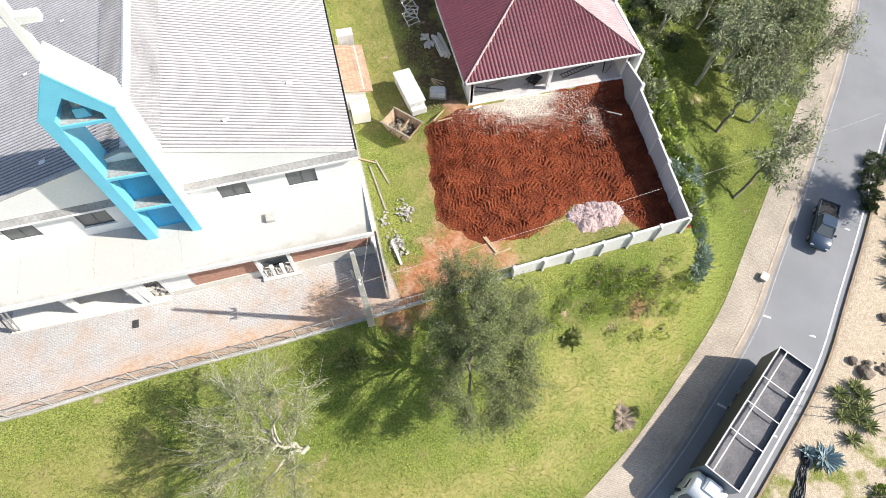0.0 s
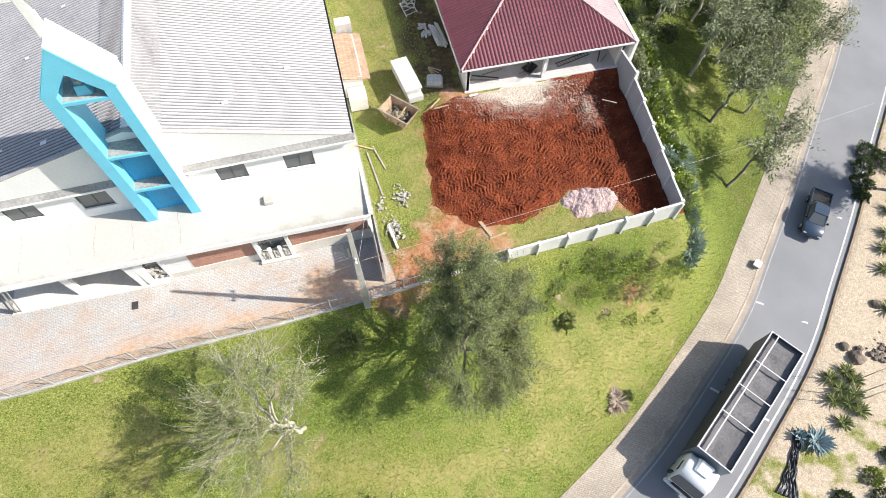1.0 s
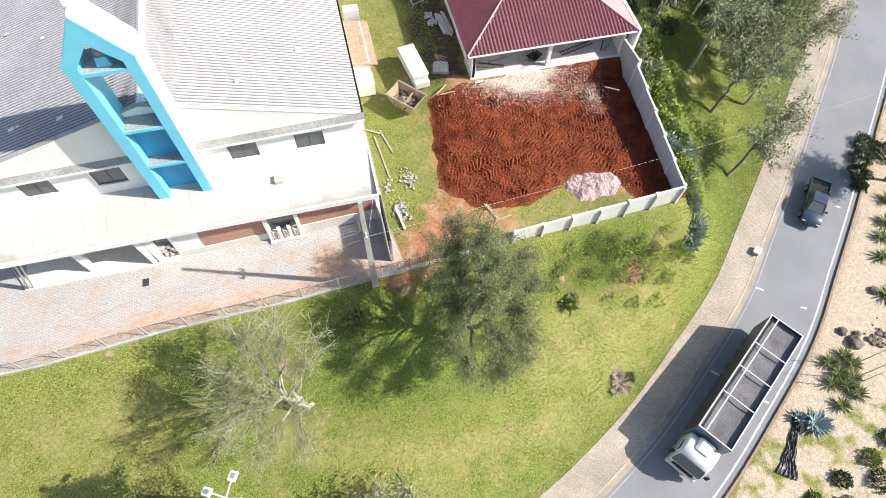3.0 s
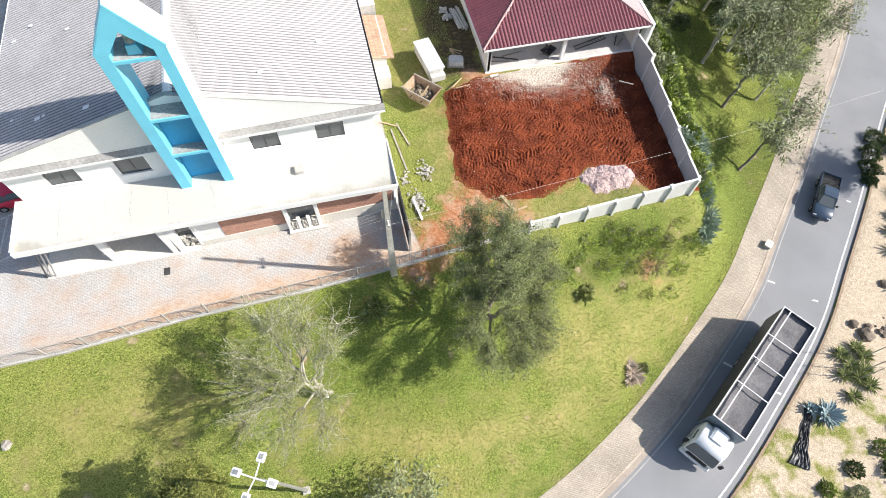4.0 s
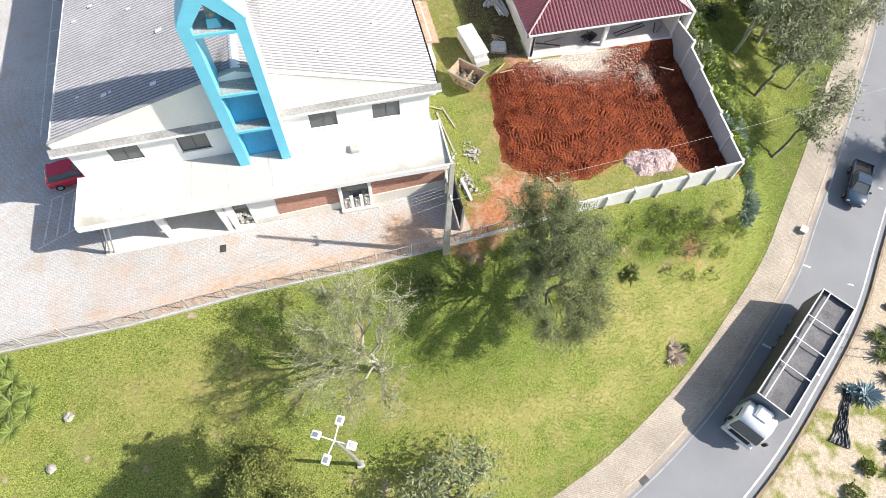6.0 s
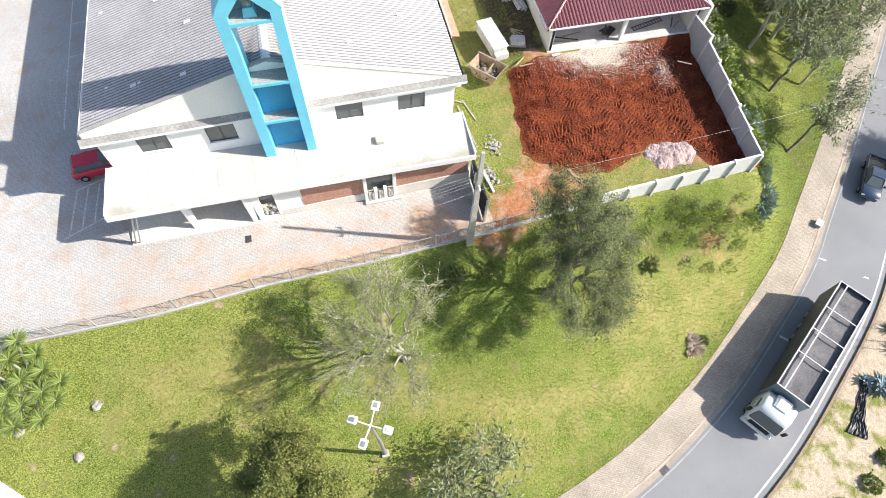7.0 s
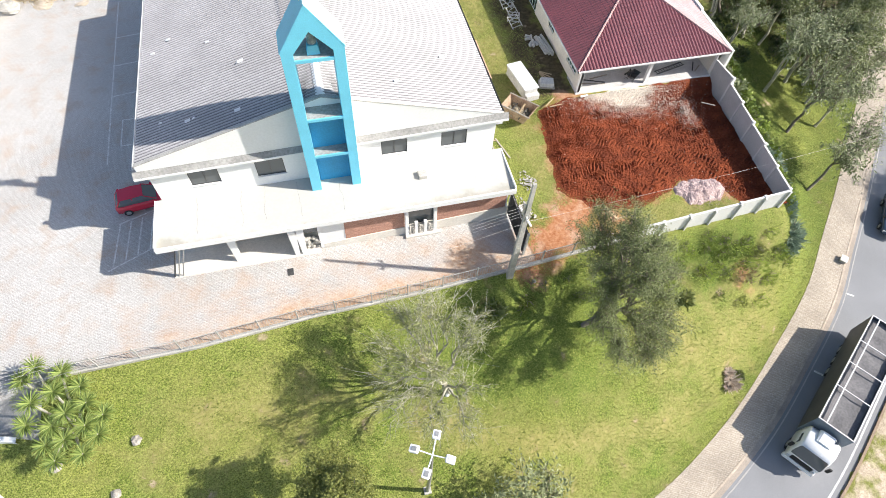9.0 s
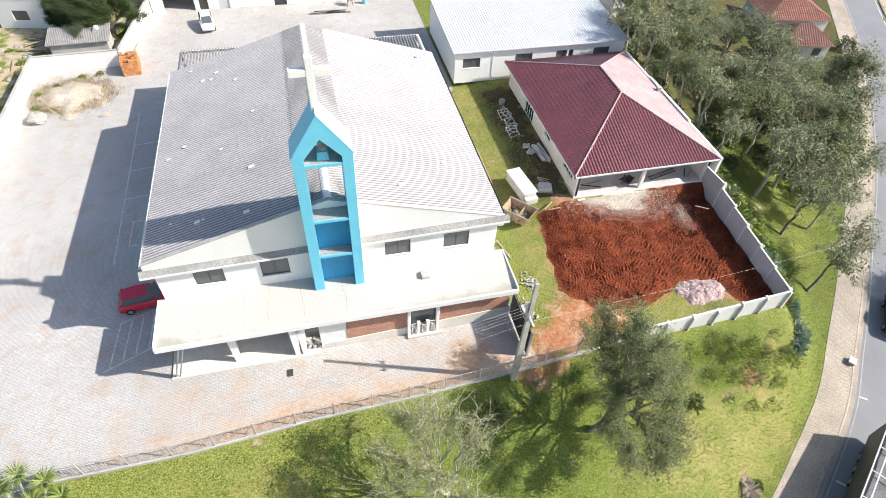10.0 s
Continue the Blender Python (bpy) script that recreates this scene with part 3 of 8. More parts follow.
    return np.array(xs), np.array(ys), np.array([p[2] for p in g.v]).reshape(shape), np.array(kd).reshape(shape)


GRID_X, GRID_Y, GRID_Z, GRID_K = ground()


def on_grid(values, x, y):
    """Values of the ground's grid at many places, between its points."""
    i = np.clip(np.searchsorted(GRID_X, x) - 1, 0, len(GRID_X) - 2)
    j = np.clip(np.searchsorted(GRID_Y, y) - 1, 0, len(GRID_Y) - 2)
    u = (x - GRID_X[i]) / (GRID_X[i + 1] - GRID_X[i])
    v = (y - GRID_Y[j]) / (GRID_Y[j + 1] - GRID_Y[j])
    return (values[j, i] * (1 - u) + values[j, i + 1] * u) * (1 - v) + (values[j + 1, i] * (1 - u) + values[j + 1, i + 1] * u) * v


def inside_many(x, y, poly):
    c = np.zeros(len(x), bool)
    for (ax, ay), (bx, by) in zip(poly, poly[-1:] + poly[:-1]):
        if ay != by:
            c ^= ((ay > y) != (by > y)) & (x < (bx - ax) * (y - ay) / (by - ay) + ax)
    return c


def strip(line, d0, d1, z0, z1, thick=0.2):
    """A band along a line between two offsets to its right, with its own thickness."""
    a, b2 = offset(line, d0), offset(line, d1)
    g = Geo()
    n = len(line)
    for p, q in zip(a, b2):
        zp, zq = road_z(p.x, p.y), road_z(q.x, q.y)
        g.v += [(p.x, p.y, zp + z0), (q.x, q.y, zq + z1), (p.x, p.y, zp + z0 - thick), (q.x, q.y, zq + z1 - thick)]
    for i in range(n - 1):
        o, e = i * 4, i * 4 + 4
        g.f += [(o, o + 1, e + 1, e), (o + 2, e + 2, e + 3, o + 3), (o, e, e + 2, o + 2), (o + 1, o + 3, e + 3, e + 1)]
    return g


solo("road", strip(KERB_LINE, 0.0, ROAD_W, 0.0, 0.0, 0.3), ASPHALT, (0, 0, 0), "grey worn asphalt road curving past the bank", "road", kind="structure")
solo("pavement", strip(KERB_LINE, -WALK_W, -0.14, 0.11, 0.12, 0.3), SIDEWALK, (0, 0, 0), "sandy brown paved footpath beside the road", "pavement", kind="structure")
solo("kerb", strip(KERB_LINE, -0.14, 0.02, 0.14, 0.13, 0.35), KERB, (0, 0, 0), "worn concrete kerb along the footpath", "kerb", kind="structure")
solo("kerb", strip(KERB_LINE, ROAD_W - 0.02, ROAD_W + 0.16, 0.15, 0.16, 0.35), CLAY_KERB, (0, 0, 0), "clay-stained concrete kerb along the sandy bed", "kerb", kind="structure")
solo("gutter", strip(KERB_LINE, 0.02, 0.42, 0.006, 0.006, 0.05), material("dusty_gutter", (0.40, 0.345, 0.29), 0.95, 0.25, 0.6, 9, 0.15), (0, 0, 0), "dusty gutter strip between kerb and asphalt", "gutter", kind="structure")
solo("road_line", strip(KERB_LINE, 0.62, 0.72, 0.008, 0.008, 0.02), material("worn_off_road_paint", (0.43, 0.405, 0.37), 0.85, 0.3, 1.2, 9, 0.1, tint=(0.30, 0.30, 0.31)), (0, 0, 0), "faded white edge line on the asphalt", "road marking", kind="structure")
solo("road_line", strip(KERB_LINE, ROAD_W - 0.62, ROAD_W - 0.48, 0.008, 0.008, 0.02), LINE, (0, 0, 0), "white edge line near the sandy bed", "road marking", kind="structure")


# ---- church ----
def wall_with_openings(g, axis_y, x0, x1, z0, z1, thick, holes):
    """An upright wall along x with real openings: holes are (xa, xb, za, zb), side by side."""
    xs = sorted({x0, x1, *[v for h in holes for v in h[:2]]})
    zs = sorted({z0, z1, *[v for h in holes for v in h[2:]]})
    n, m = len(xs), len(zs)

    def full(i, j):
        if not (0 <= i < n - 1 and 0 <= j < m - 1):
            return False
        cx, cz = (xs[i] + xs[i + 1]) / 2, (zs[j] + zs[j + 1]) / 2
        return not any(h[0] < cx < h[1] and h[2] < cz < h[3] for h in holes)
    vs = [(x, axis_y + d, z) for d in (0.0, thick) for z in zs for x in xs]
    k = n * m
    fs = []
    for j in range(m - 1):
        for i in range(n - 1):
            if not full(i, j):
                continue
            a, b2, c, d = j * n + i, j * n + i + 1, (j + 1) * n + i + 1, (j + 1) * n + i
            fs += [(a, b2, c, d), (d + k, c + k, b2 + k, a + k)]
            for p, q, near in ((a, b2, full(i, j - 1)), (b2, c, full(i + 1, j)), (c, d, full(i, j + 1)), (d, a, full(i - 1, j))):
                if not near:
                    fs.append((q, p, p + k, q + k))
    return g.add(vs, fs)


def window(parent, xa, xb, za, zb, y, panes=2, frame_mat=None, depth=0.12, label="dark glazed sliding window"):
    """A window in a wall along x: frame, glass panes and sill, set back from the face at y."""
    w = new("window")
    w.parent = parent
    tagged(w, label)
    f = 0.05
    g = Geo()
    g.box(xa, xb, y + depth, y + depth + 0.05, za, za + f).box(xa, xb, y + depth, y + depth + 0.05, zb - f, zb)
    g.box(xa, xa + f, y + depth, y + depth + 0.05, za + f, zb - f).box(xb - f, xb, y + depth, y + depth + 0.05, za + f, zb - f)
    step = (xb - xa - 2 * f) / panes
    for i in range(1, panes):
        x = xa + f + i * step
        g.box(x - 0.025, x + 0.025, y + depth, y + depth + 0.045, za + f, zb - f)
    part("frame", g, frame_mat or DARK_STEEL, w)
    for i in range(panes):
        p = Geo().box(xa + f + i * step, xa + f + (i + 1) * step, y + depth + 0.02, y + depth + 0.03, za + f, zb - f)
        part("pane", p, DARK_GLASS, w)
    part("sill", Geo().box(xa - 0.06, xb + 0.06, y - 0.05, y + depth, za - 0.06, za - 0.003), WHITE, w)
    return w


def corrugated(x0, z0, x1, z1, y0, y1, wave=0.25, amp=0.05, thick=0.02, lift=0.0):
    """A corrugated sheet falling along x, its waves running down the slope."""
    n = max(4, int((y1 - y0) / wave * 6))
    g = Geo()
    for j in range(n + 1):
        y = y0 + (y1 - y0) * j / n
        dz = amp * math.cos(2 * math.pi * (y - y0) / wave) + lift
        for k in range(5):
            t = k / 4
            sag = -0.02 * math.sin(3.14 * t * 2 + y)
            g.v.append((x0 + (x1 - x0) * t, y, z0 + (z1 - z0) * t + dz + sag * 0.3))
        g.v += [(x1, y, z1 + dz - thick), (x0, y, z0 + dz - thick)]
    for j in range(n):
        o, e = j * 7, j * 7 + 7
        for k in range(7):
            g.f.append((o + k, o + (k + 1) % 7, e + (k + 1) % 7, e + k))
    g.f.append(tuple(range(6, -1, -1)))
    g.f.append(tuple(range(n * 7, n * 7 + 7)))
    return g


EAVE, RIDGE = 7.05, 10.75
church = thing("church", (0, 0, 0), "white church hall with a grey corrugated gable roof and flat canopy", "church")
HX, HY = 11.5, 23.75
WINS = [(-9.25, -7.35, 4.98, 6.36), (-5.0, -3.15, 4.93, 6.42), (3.4, 5.2, 5.2, 6.56), (7.6, 9.45, 5.18, 6.60)]
g = Geo()
wall_with_openings(g, -0.25, -HX, HX, 0.0, 6.628, 0.25, [(-11.0, -4.2, 0.0, 3.0)] + WINS)
part("front_wall", g, WHITE, church)
part("gable", Geo().prism([(-11.95, 6.63), (11.95, 6.63), (11.95, 7.50), (0, RIDGE + 0.33), (-11.95, 7.50)], 'y', -0.27, -0.05), WHITE, church)
part("gable_coping", Geo().prism([(-12.0, 7.50), (0, RIDGE + 0.33), (12.0, 7.50), (12.0, 7.55), (0, RIDGE + 0.385), (-12.0, 7.55)], 'y', -0.29, -0.03), CONCRETE, church, "grey coping on the gable")
part("side_wall", Geo().box(-HX, -HX + 0.25, 0.25, HY - 0.25, 0.0, 6.98), WHITE, church)
part("side_wall", Geo().box(HX - 0.25, HX, 0.25, HY - 0.25, 0.0, 6.98), WHITE, church)
part("back_wall", Geo().prism([(-HX, 0), (HX, 0), (HX, 6.95), (0, RIDGE - 0.2), (-HX, 6.95)], 'y', HY - 0.25, HY), WHITE, church)
def rising(g, k=0.025):
    """Lifted slowly towards the sunny end, as the ledge was cast."""
    g.v = [(x, y, z + k * (x + 12.25)) for x, y, z in g.v]
    return g


part("ledge", rising(Geo().prism([(-0.56, 6.58), (-0.252, 6.58), (-0.252, 6.625), (-0.272, 6.625), (-0.272, 7.06), (-0.56, 6.72)], 'x', -12.25, 12.25)), LEDGE, church, "mould-stained concrete ledge below the gable")
part("fascia", rising(Geo().box(-12.25, 12.25, -0.595, -0.562, 6.56, 6.72)), WHITE, church)
for a, b2, za, zb in WINS:
    window(church, a, b2, za, zb, -0.25, 2, depth=0.08)
for s in (-1, 1):
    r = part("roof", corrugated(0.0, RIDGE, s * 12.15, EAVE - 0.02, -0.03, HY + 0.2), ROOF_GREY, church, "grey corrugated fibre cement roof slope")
    part("gutter", Geo().prism([(s * 12.10, EAVE - 0.16), (s * 12.27, EAVE - 0.16), (s * 12.27, EAVE - 0.02), (s * 12.24, EAVE - 0.02), (s * 12.24, EAVE - 0.13), (s * 12.10, EAVE - 0.13)], 'y', 0.1, HY + 0.2), WHITE if s < 0 else DARK_STEEL, church)
    sl = (RIDGE - EAVE) / 12.15
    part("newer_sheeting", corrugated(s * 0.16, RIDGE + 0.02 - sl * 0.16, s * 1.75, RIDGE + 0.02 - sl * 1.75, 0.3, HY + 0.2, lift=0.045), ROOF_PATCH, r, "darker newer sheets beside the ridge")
for i in range(20):
    y = 0.3 + i * 1.182
    cap = Geo().prism([(-0.28, RIDGE - 0.01), (-0.1, RIDGE + 0.09), (0.1, RIDGE + 0.09), (0.28, RIDGE - 0.01), (0.28, RIDGE - 0.05), (-0.28, RIDGE - 0.05)], 'y', y, y + 1.17)
    part("ridge_cap", cap, WHITE, church)
rng = random.Random(3)
for i in range(18):
    s = -1 if i < 14 else 1
    x = rng.uniform(2.5, 11.5)
    y = rng.uniform(1, 23)
    z = RIDGE - (RIDGE - EAVE) / 12.15 * x
    w = rng.uniform(0.1, 0.22)
    part("roof_patch", Geo().box(-w, w, -w * 0.7, w * 0.7, 0.0, 0.012, pose(s * x, y, z + 0.048, 0, s * 17, rng.uniform(-20, 20))), WHITE, church)
# canopy in front, with its parapet edge and the rooms under it
part("canopy", Geo().prism([(-4.05, 3.56), (-0.252, 3.70), (-0.252, 4.08), (-4.0, 3.80)], 'x', -11.9, 12.15), SLAB_TOP, church, "pale flat concrete canopy with cracks and stains")
part("canopy_edge", Geo().box(-11.98, 12.22, -4.14, -4.0, 3.50, 3.90), WHITE, church)
part("canopy_edge", Geo().box(-11.98, -11.9, -4.0, -0.252, 3.60, 4.10), WHITE, church)
part("canopy_edge", Geo().box(12.15, 12.24, -4.0, -0.252, 3.50, 4.09), WHITE, church)
rng = random.Random(11)
for x in (-9.3, -6.4, -4.9, -2.6, 0.2):
    pts = [(x + rng.uniform(-.1, .1), -0.4 - k * 0.42, 3.80 + 0.0747 * (3.6 - k * 0.42) + 0.002) for k in range(8)]
    part("seam", Geo().tube(pts, 0.009, 4), LEDGE, church)
base_g = Geo().prism([(-1.6, 0.0), (12.1, 0.0), (12.1, 1.25), (-1.6, 0.50)], 'y', -3.52, -3.30)
part("plinth", base_g, CREAM, church)
wg = Geo()
wall_with_openings(wg, -3.42, -1.6, 12.0, 0.40, 3.60, 0.17, [(4.55, 6.6, 0.40, 3.3)])
part("ground_floor_wall", wg, WHITE, church)
part("end_wall", Geo().box(11.75, 12.0, -3.25, -0.25, 0.02, 3.58), WHITE, church)
part("end_wall", Geo().box(-1.85, -1.6, -3.5, -0.25, 0.02, 3.58), WHITE, church)
for _x0, _x1 in ((0.0, 4.30), (6.62, 11.9)):
    part("brick_cladding", Geo().box(_x0, _x1, -3.455, -3.421, 0.45, 3.5), CLAD, church, "red brick slip cladding")
for x in (4.42, 5.12, 5.8, 6.5):
    part("pillar", Geo().box(x - 0.12, x + 0.12, -3.75, -3.53, 0.02, 1.45 if 4.5 < x < 6.5 else 3.55, bevel=0.02), WHITE, church)
part("stone_steps", Geo().box(4.3, 6.9, -4.0, -3.76, 0.02, 0.17), CREAM, church)
for i, x in enumerate((4.77, 5.46, 6.15)):
    sg = Geo()
    sg.box(x - 0.2, x + 0.2, -3.72, -3.55, 0.05, 1.1)
    for k in range(14):
        sg.rock((x + rng.uniform(-.16, .16), -3.70 + rng.uniform(-.03, .03), 0.15 + k * 0.075), 0.09, i * 20 + k, 0.8, 5)
    part("stone_facing", sg, STONE_PALE, church, "rough pale stone facing")
part("dark_window", Geo().box(4.55, 6.6, -3.32, -3.29, 0.4, 3.3), DARK_GLASS, church)
# entrance porch with slanting pillars
for x, y in ((-7.6, -3.3), (-3.55, -3.6), (-3.05, -3.6)):
    part("pillar", Geo().prism([(x - 0.15, 0.02), (x + 0.15, 0.02), (x + 0.32, 3.58), (x - 0.32, 3.58)], 'y', y - 0.16, y + 0.16), WHITE, church)
sg = Geo()
for k in range(34):
    sg.rock((-2.45 + rng.uniform(-0.55, 0.55), -3.3 + rng.uniform(-.08, .08), 0.2 + rng.uniform(0, 1.1)), 0.17, 90 + k, 0.8, 5)
part("stone_planter", sg, STONE_PALE, church, "planter wall of rough pale stone")
part("dark_window", Geo().box(-2.95, -1.86, -3.3, -3.25, 1.9, 3.45), DARK_GLASS, church)
part("door", Geo().box(-10.9, -4.3, -0.12, -0.06, 0.02, 2.95), material("brown_door_wood", (0.16, 0.09, 0.05), 0.5, 0.3, 2, 14, 0.1), church, "dark wooden double doors")
part("porch_floor", Geo().box(-12.0, -1.9, -3.9, -0.3, -0.1, 0.05), CREAM, church)
part("roof_hatch", Geo().box(5.69, 6.29, -1.89, -1.29, 3.9, 4.25, bevel=0.03), CONCRETE, church, "small concrete hatch on the canopy")

# ---- bell tower on the canopy ----
TY0, TY1 = -1.42, 0.42
tower = thing("bell_tower", (0, 0, 3.95), "sky blue open bell tower with a pointed head", "tower")


def frame_face(y0, y1):
    """The pointed frame, seen from the front, as one pushed outline with an open middle."""
    out = [(-1.66, -0.1), (-1.66, 11.35), (-0.05, 13.95), (1.70, 11.40), (1.70, -0.1), (1.10, -0.1), (1.10, 11.25), (-0.02, 12.5), (-1.02, 11.22), (-1.02, -0.1)]
    g = Geo()
    n = len(out)
    vs = [(x, y0, z) for x, z in out] + [(x, y1, z) for x, z in out]
    quads = [(0, 1, 8, 9), (1, 2, 7, 8), (2, 3, 6, 7), (3, 4, 5, 6)]
    fs = [tuple(q) for q in quads] + [tuple(i + n for i in reversed(q)) for q in quads]
    fs += [(i, i + n, (i + 1) % n + n, (i + 1) % n) for i in range(n)]
    return g.add(vs, fs)


tw = part("frame", frame_face(TY0, TY1), BLUE, tower)
part("head_cap", Geo().prism([(-1.72, 11.34), (-0.05, 14.02), (1.76, 11.42), (1.76, 11.36), (-0.05, 13.955), (-1.72, 11.28)], 'y', TY0 - 0.002, TY1 + 0.03), BLUE, tower)
part("white_side", Geo().box(1.702, 1.73, TY0 + 0.05, TY1, -0.1, 11.38), WHITE, tower, "white painted side of the frame")
part("white_top", Geo().prism([(-0.05, 14.025), (1.77, 11.425), (1.77, 11.455), (-0.05, 14.06)], 'y', TY0 + 0.06, TY1 + 0.03), WHITE, tower, "white painted slope of the head")
for z in (3.15, 6.30, 10.6):
    sh = part("shelf", Geo().box(-1.018, 1.098, TY0 + 0.10, TY1 - 0.02, z, z + 0.2), LEDGE, tower, "stained concrete shelf")
    part("shelf_edge", Geo().box(-1.018, 1.098, TY0 + 0.01, TY0 + 0.098, z, z + 0.2), BLUE, sh)
part("back_panel", Geo().box(-1.018, 1.098, -0.62, -0.50, 0.0, 3.14), BLUE_DEEP, tower, "deep blue panel")
part("back_panel", Geo().box(-1.018, 1.098, -0.62, -0.50, 3.36, 6.29), BLUE_DEEP, tower, "deep blue panel")
solo("pedestal", Geo().prism([(-0.36, 0), (0.36, 0), (0.26, 0.62), (-0.26, 0.62)], 'y', -0.3, 0.3), BLUE, (0.05, -0.75, 14.71), "blue tapered pedestal on the top shelf of the tower", "pedestal")
st = Geo()
prof = [(0.24, 0.0), (0.27, 0.12), (0.22, 0.4), (0.19, 0.7), (0.21, 0.95), (0.12, 1.08), (0.10, 1.14), (0.13, 1.24), (0.10, 1.36), (0.02, 1.42)]
st.tube([(0, 0, z) for r, z in prof], [r for r, z in prof], 10)
st.smooth = True
solo("statue", st, material("grey_statue", (0.45, 0.46, 0.46), 0.6, 0.35, 4, 20, 0.2, tint=(0.14, 0.17, 0.19)), (0.05, -0.75, 15.33), "small weathered grey figure standing in the tower head", "statue")
cross = thing("cross", (-0.02, -0.5, 17.75), "white painted cross on top of the tower", "cross")
part("upright", Geo().box(-0.2, 0.2, -0.2, 0.2, -0.1, 3.05, bevel=0.03), WHITE, cross)
part("arm", Geo().box(-1.08, -0.202, -0.19, 0.19, 2.02, 2.40, bevel=0.03), WHITE, cross)
part("arm", Geo().box(0.202, 1.08, -0.19, 0.19, 2.02, 2.40, bevel=0.03), WHITE, cross)


# ---- red-roofed house ----
house = thing("house", (0, 0, 0.74), "unfinished cream house with wine red hipped roof and porch", "house")
X0, X1, Y0, Y1, E0, R0 = 21.35, 35.75, 7.3, 27.4, 2.62, 5.25
RX, RYA, RYB = 28.9, 15.5, 20.4


def tiled_slope(c0, c1, r0, r1, pitch=0.30, amp=0.075):
    """A roof slope from the eave c0-c1 up to the ridge r0-r1, ribbed down the slope with a step at every course."""
    c0, c1, r0, r1 = map(Vector, (c0, c1, r0, r1))
    u = (c1 - c0).normalized()
    up = (r0 - c0) - u * ((r0 - c0).dot(u))
    nrm = u.cross(up).normalized()
    L, Hh = (c1 - c0).length, up.length
    up.normalize()
    a = (r0 - c0).dot(u) / Hh
    b2 = (r1 - c0).dot(u)
    g = Geo()
    cols = int(L / pitch * 4)
    rows = max(6, int(Hh / 0.42))
    idx = {}
    for j in range(rows + 1):
        for side in (0, 1):
            h = Hh * j / rows
            lo, hi = a * h, L + (b2 - L) * h / Hh
            for i in range(cols + 1):
                s = L * i / cols
                s = min(max(s, lo), hi)
                d = amp * (0.5 + 0.5 * math.cos(2 * math.pi * s / pitch)) ** 0.6 + (0.022 if side else 0.0)
                idx[j, side, i] = len(g.v)
                p = c0 + u * s + up * h + nrm * d
                g.v.append(tuple(p))
    for j in range(rows):
        for i in range(cols):
            g.f.append((idx[j, 1, i], idx[j, 1, i + 1], idx[j + 1, 0, i + 1], idx[j + 1, 0, i]))
            g.f.append((idx[j + 1, 0, i], idx[j + 1, 0, i + 1], idx[j + 1, 1, i + 1], idx[j + 1, 1, i]))
    return g


A, B, C, D = (X0, Y0, E0), (X1, Y0, E0), (X1, Y1, E0), (X0, Y1, E0)
RA, RB = (RX, RYA, R0), (RX, RYB, R0)
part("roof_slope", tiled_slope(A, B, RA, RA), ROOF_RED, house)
part("roof_slope", tiled_slope(B, C, RA, RB), ROOF_GLARE, house, "faded pink roof slope with sun glare in its colour")
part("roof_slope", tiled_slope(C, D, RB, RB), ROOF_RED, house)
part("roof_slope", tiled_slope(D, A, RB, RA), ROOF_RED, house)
part("ceiling", Geo().box(X0 + 0.3, X1 - 0.3, Y0 + 0.3, Y1 - 0.3, E0 - 0.12, E0 - 0.04), CREAM, house)
for p, q in ((A, RA), (B, RA), (C, RB), (D, RB), (RA, RB)):
    p, q = Vector(p), Vector(q)
    n = int((q - p).length / 0.4)
    for k in range(n):
        a, b2 = p.lerp(q, k / n), p.lerp(q, (k + 1.08) / n)
        lift = Vector((0, 0, 0.07))
        part("ridge_tile", Geo().tube([a + lift, b2 + lift], [0.085, 0.07], 6), RIDGE_PINK, house)
gut = Geo()
for (p, q) in ((A, B), (B, C), (C, D), (D, A)):
    gut.box(min(p[0], q[0]) - 0.06, max(p[0], q[0]) + 0.06, min(p[1], q[1]) - 0.06, max(p[1], q[1]) + 0.06, E0 - 0.14, E0 - 0.005)
part("eave_board", gut, WHITE, house)
lw = Geo()
# left wall along y with window openings
WY = [(8.7, 10.9, 1.0, 2.2), (14.4, 15.9, 1.0, 2.2), (19.2, 21.6, 0.0, 2.2)]
tmp = Geo()
wall_with_openings(tmp, 0.0, 7.55, Y1 - 0.5, 0.0, E0 - 0.14, 0.2, WY)
lw.add([(X0 + 0.6 + p[1], p[0], p[2]) for p in tmp.v], [tuple(reversed(f)) for f in tmp.f])
part("side_wall", lw, CREAM, house)
part("side_wall", Geo().box(X1 - 0.75, X1 - 0.55, 7.55, Y1 - 0.5, 0, E0 - 0.14), CREAM, house)
part("back_wall", Geo().box(X0 + 0.8, X1 - 0.75, Y1 - 0.7, Y1 - 0.5, 0, E0 - 0.14), CREAM, house)
part("porch_wall", Geo().box(X0 + 0.8, X1 - 0.75, 9.75, 9.95, 0, E0 - 0.14), CREAM, house)
for a, b2, za, zb in WY:
    w = new("window")
    w.parent = house
    tagged(w, "green-tinted side window")
    fg = Geo()
    x = X0 + 0.68
    fg.box(x, x + 0.05, a, b2, za, za + 0.06).box(x, x + 0.05, a, b2, zb - 0.06, zb)
    k = 4
    for i in range(k + 1):
        yy = a + (b2 - a - 0.06) * i / k
        fg.box(x, x + 0.05, yy, yy + 0.06, za + 0.06, zb - 0.06)
    part("frame", fg, WHITE, w)
    part("pane", Geo().box(x + 0.02, x + 0.03, a + 0.06, b2 - 0.06, za + 0.06, zb - 0.06), glass_material("green_glass", (0.03, 0.08, 0.07)), w)
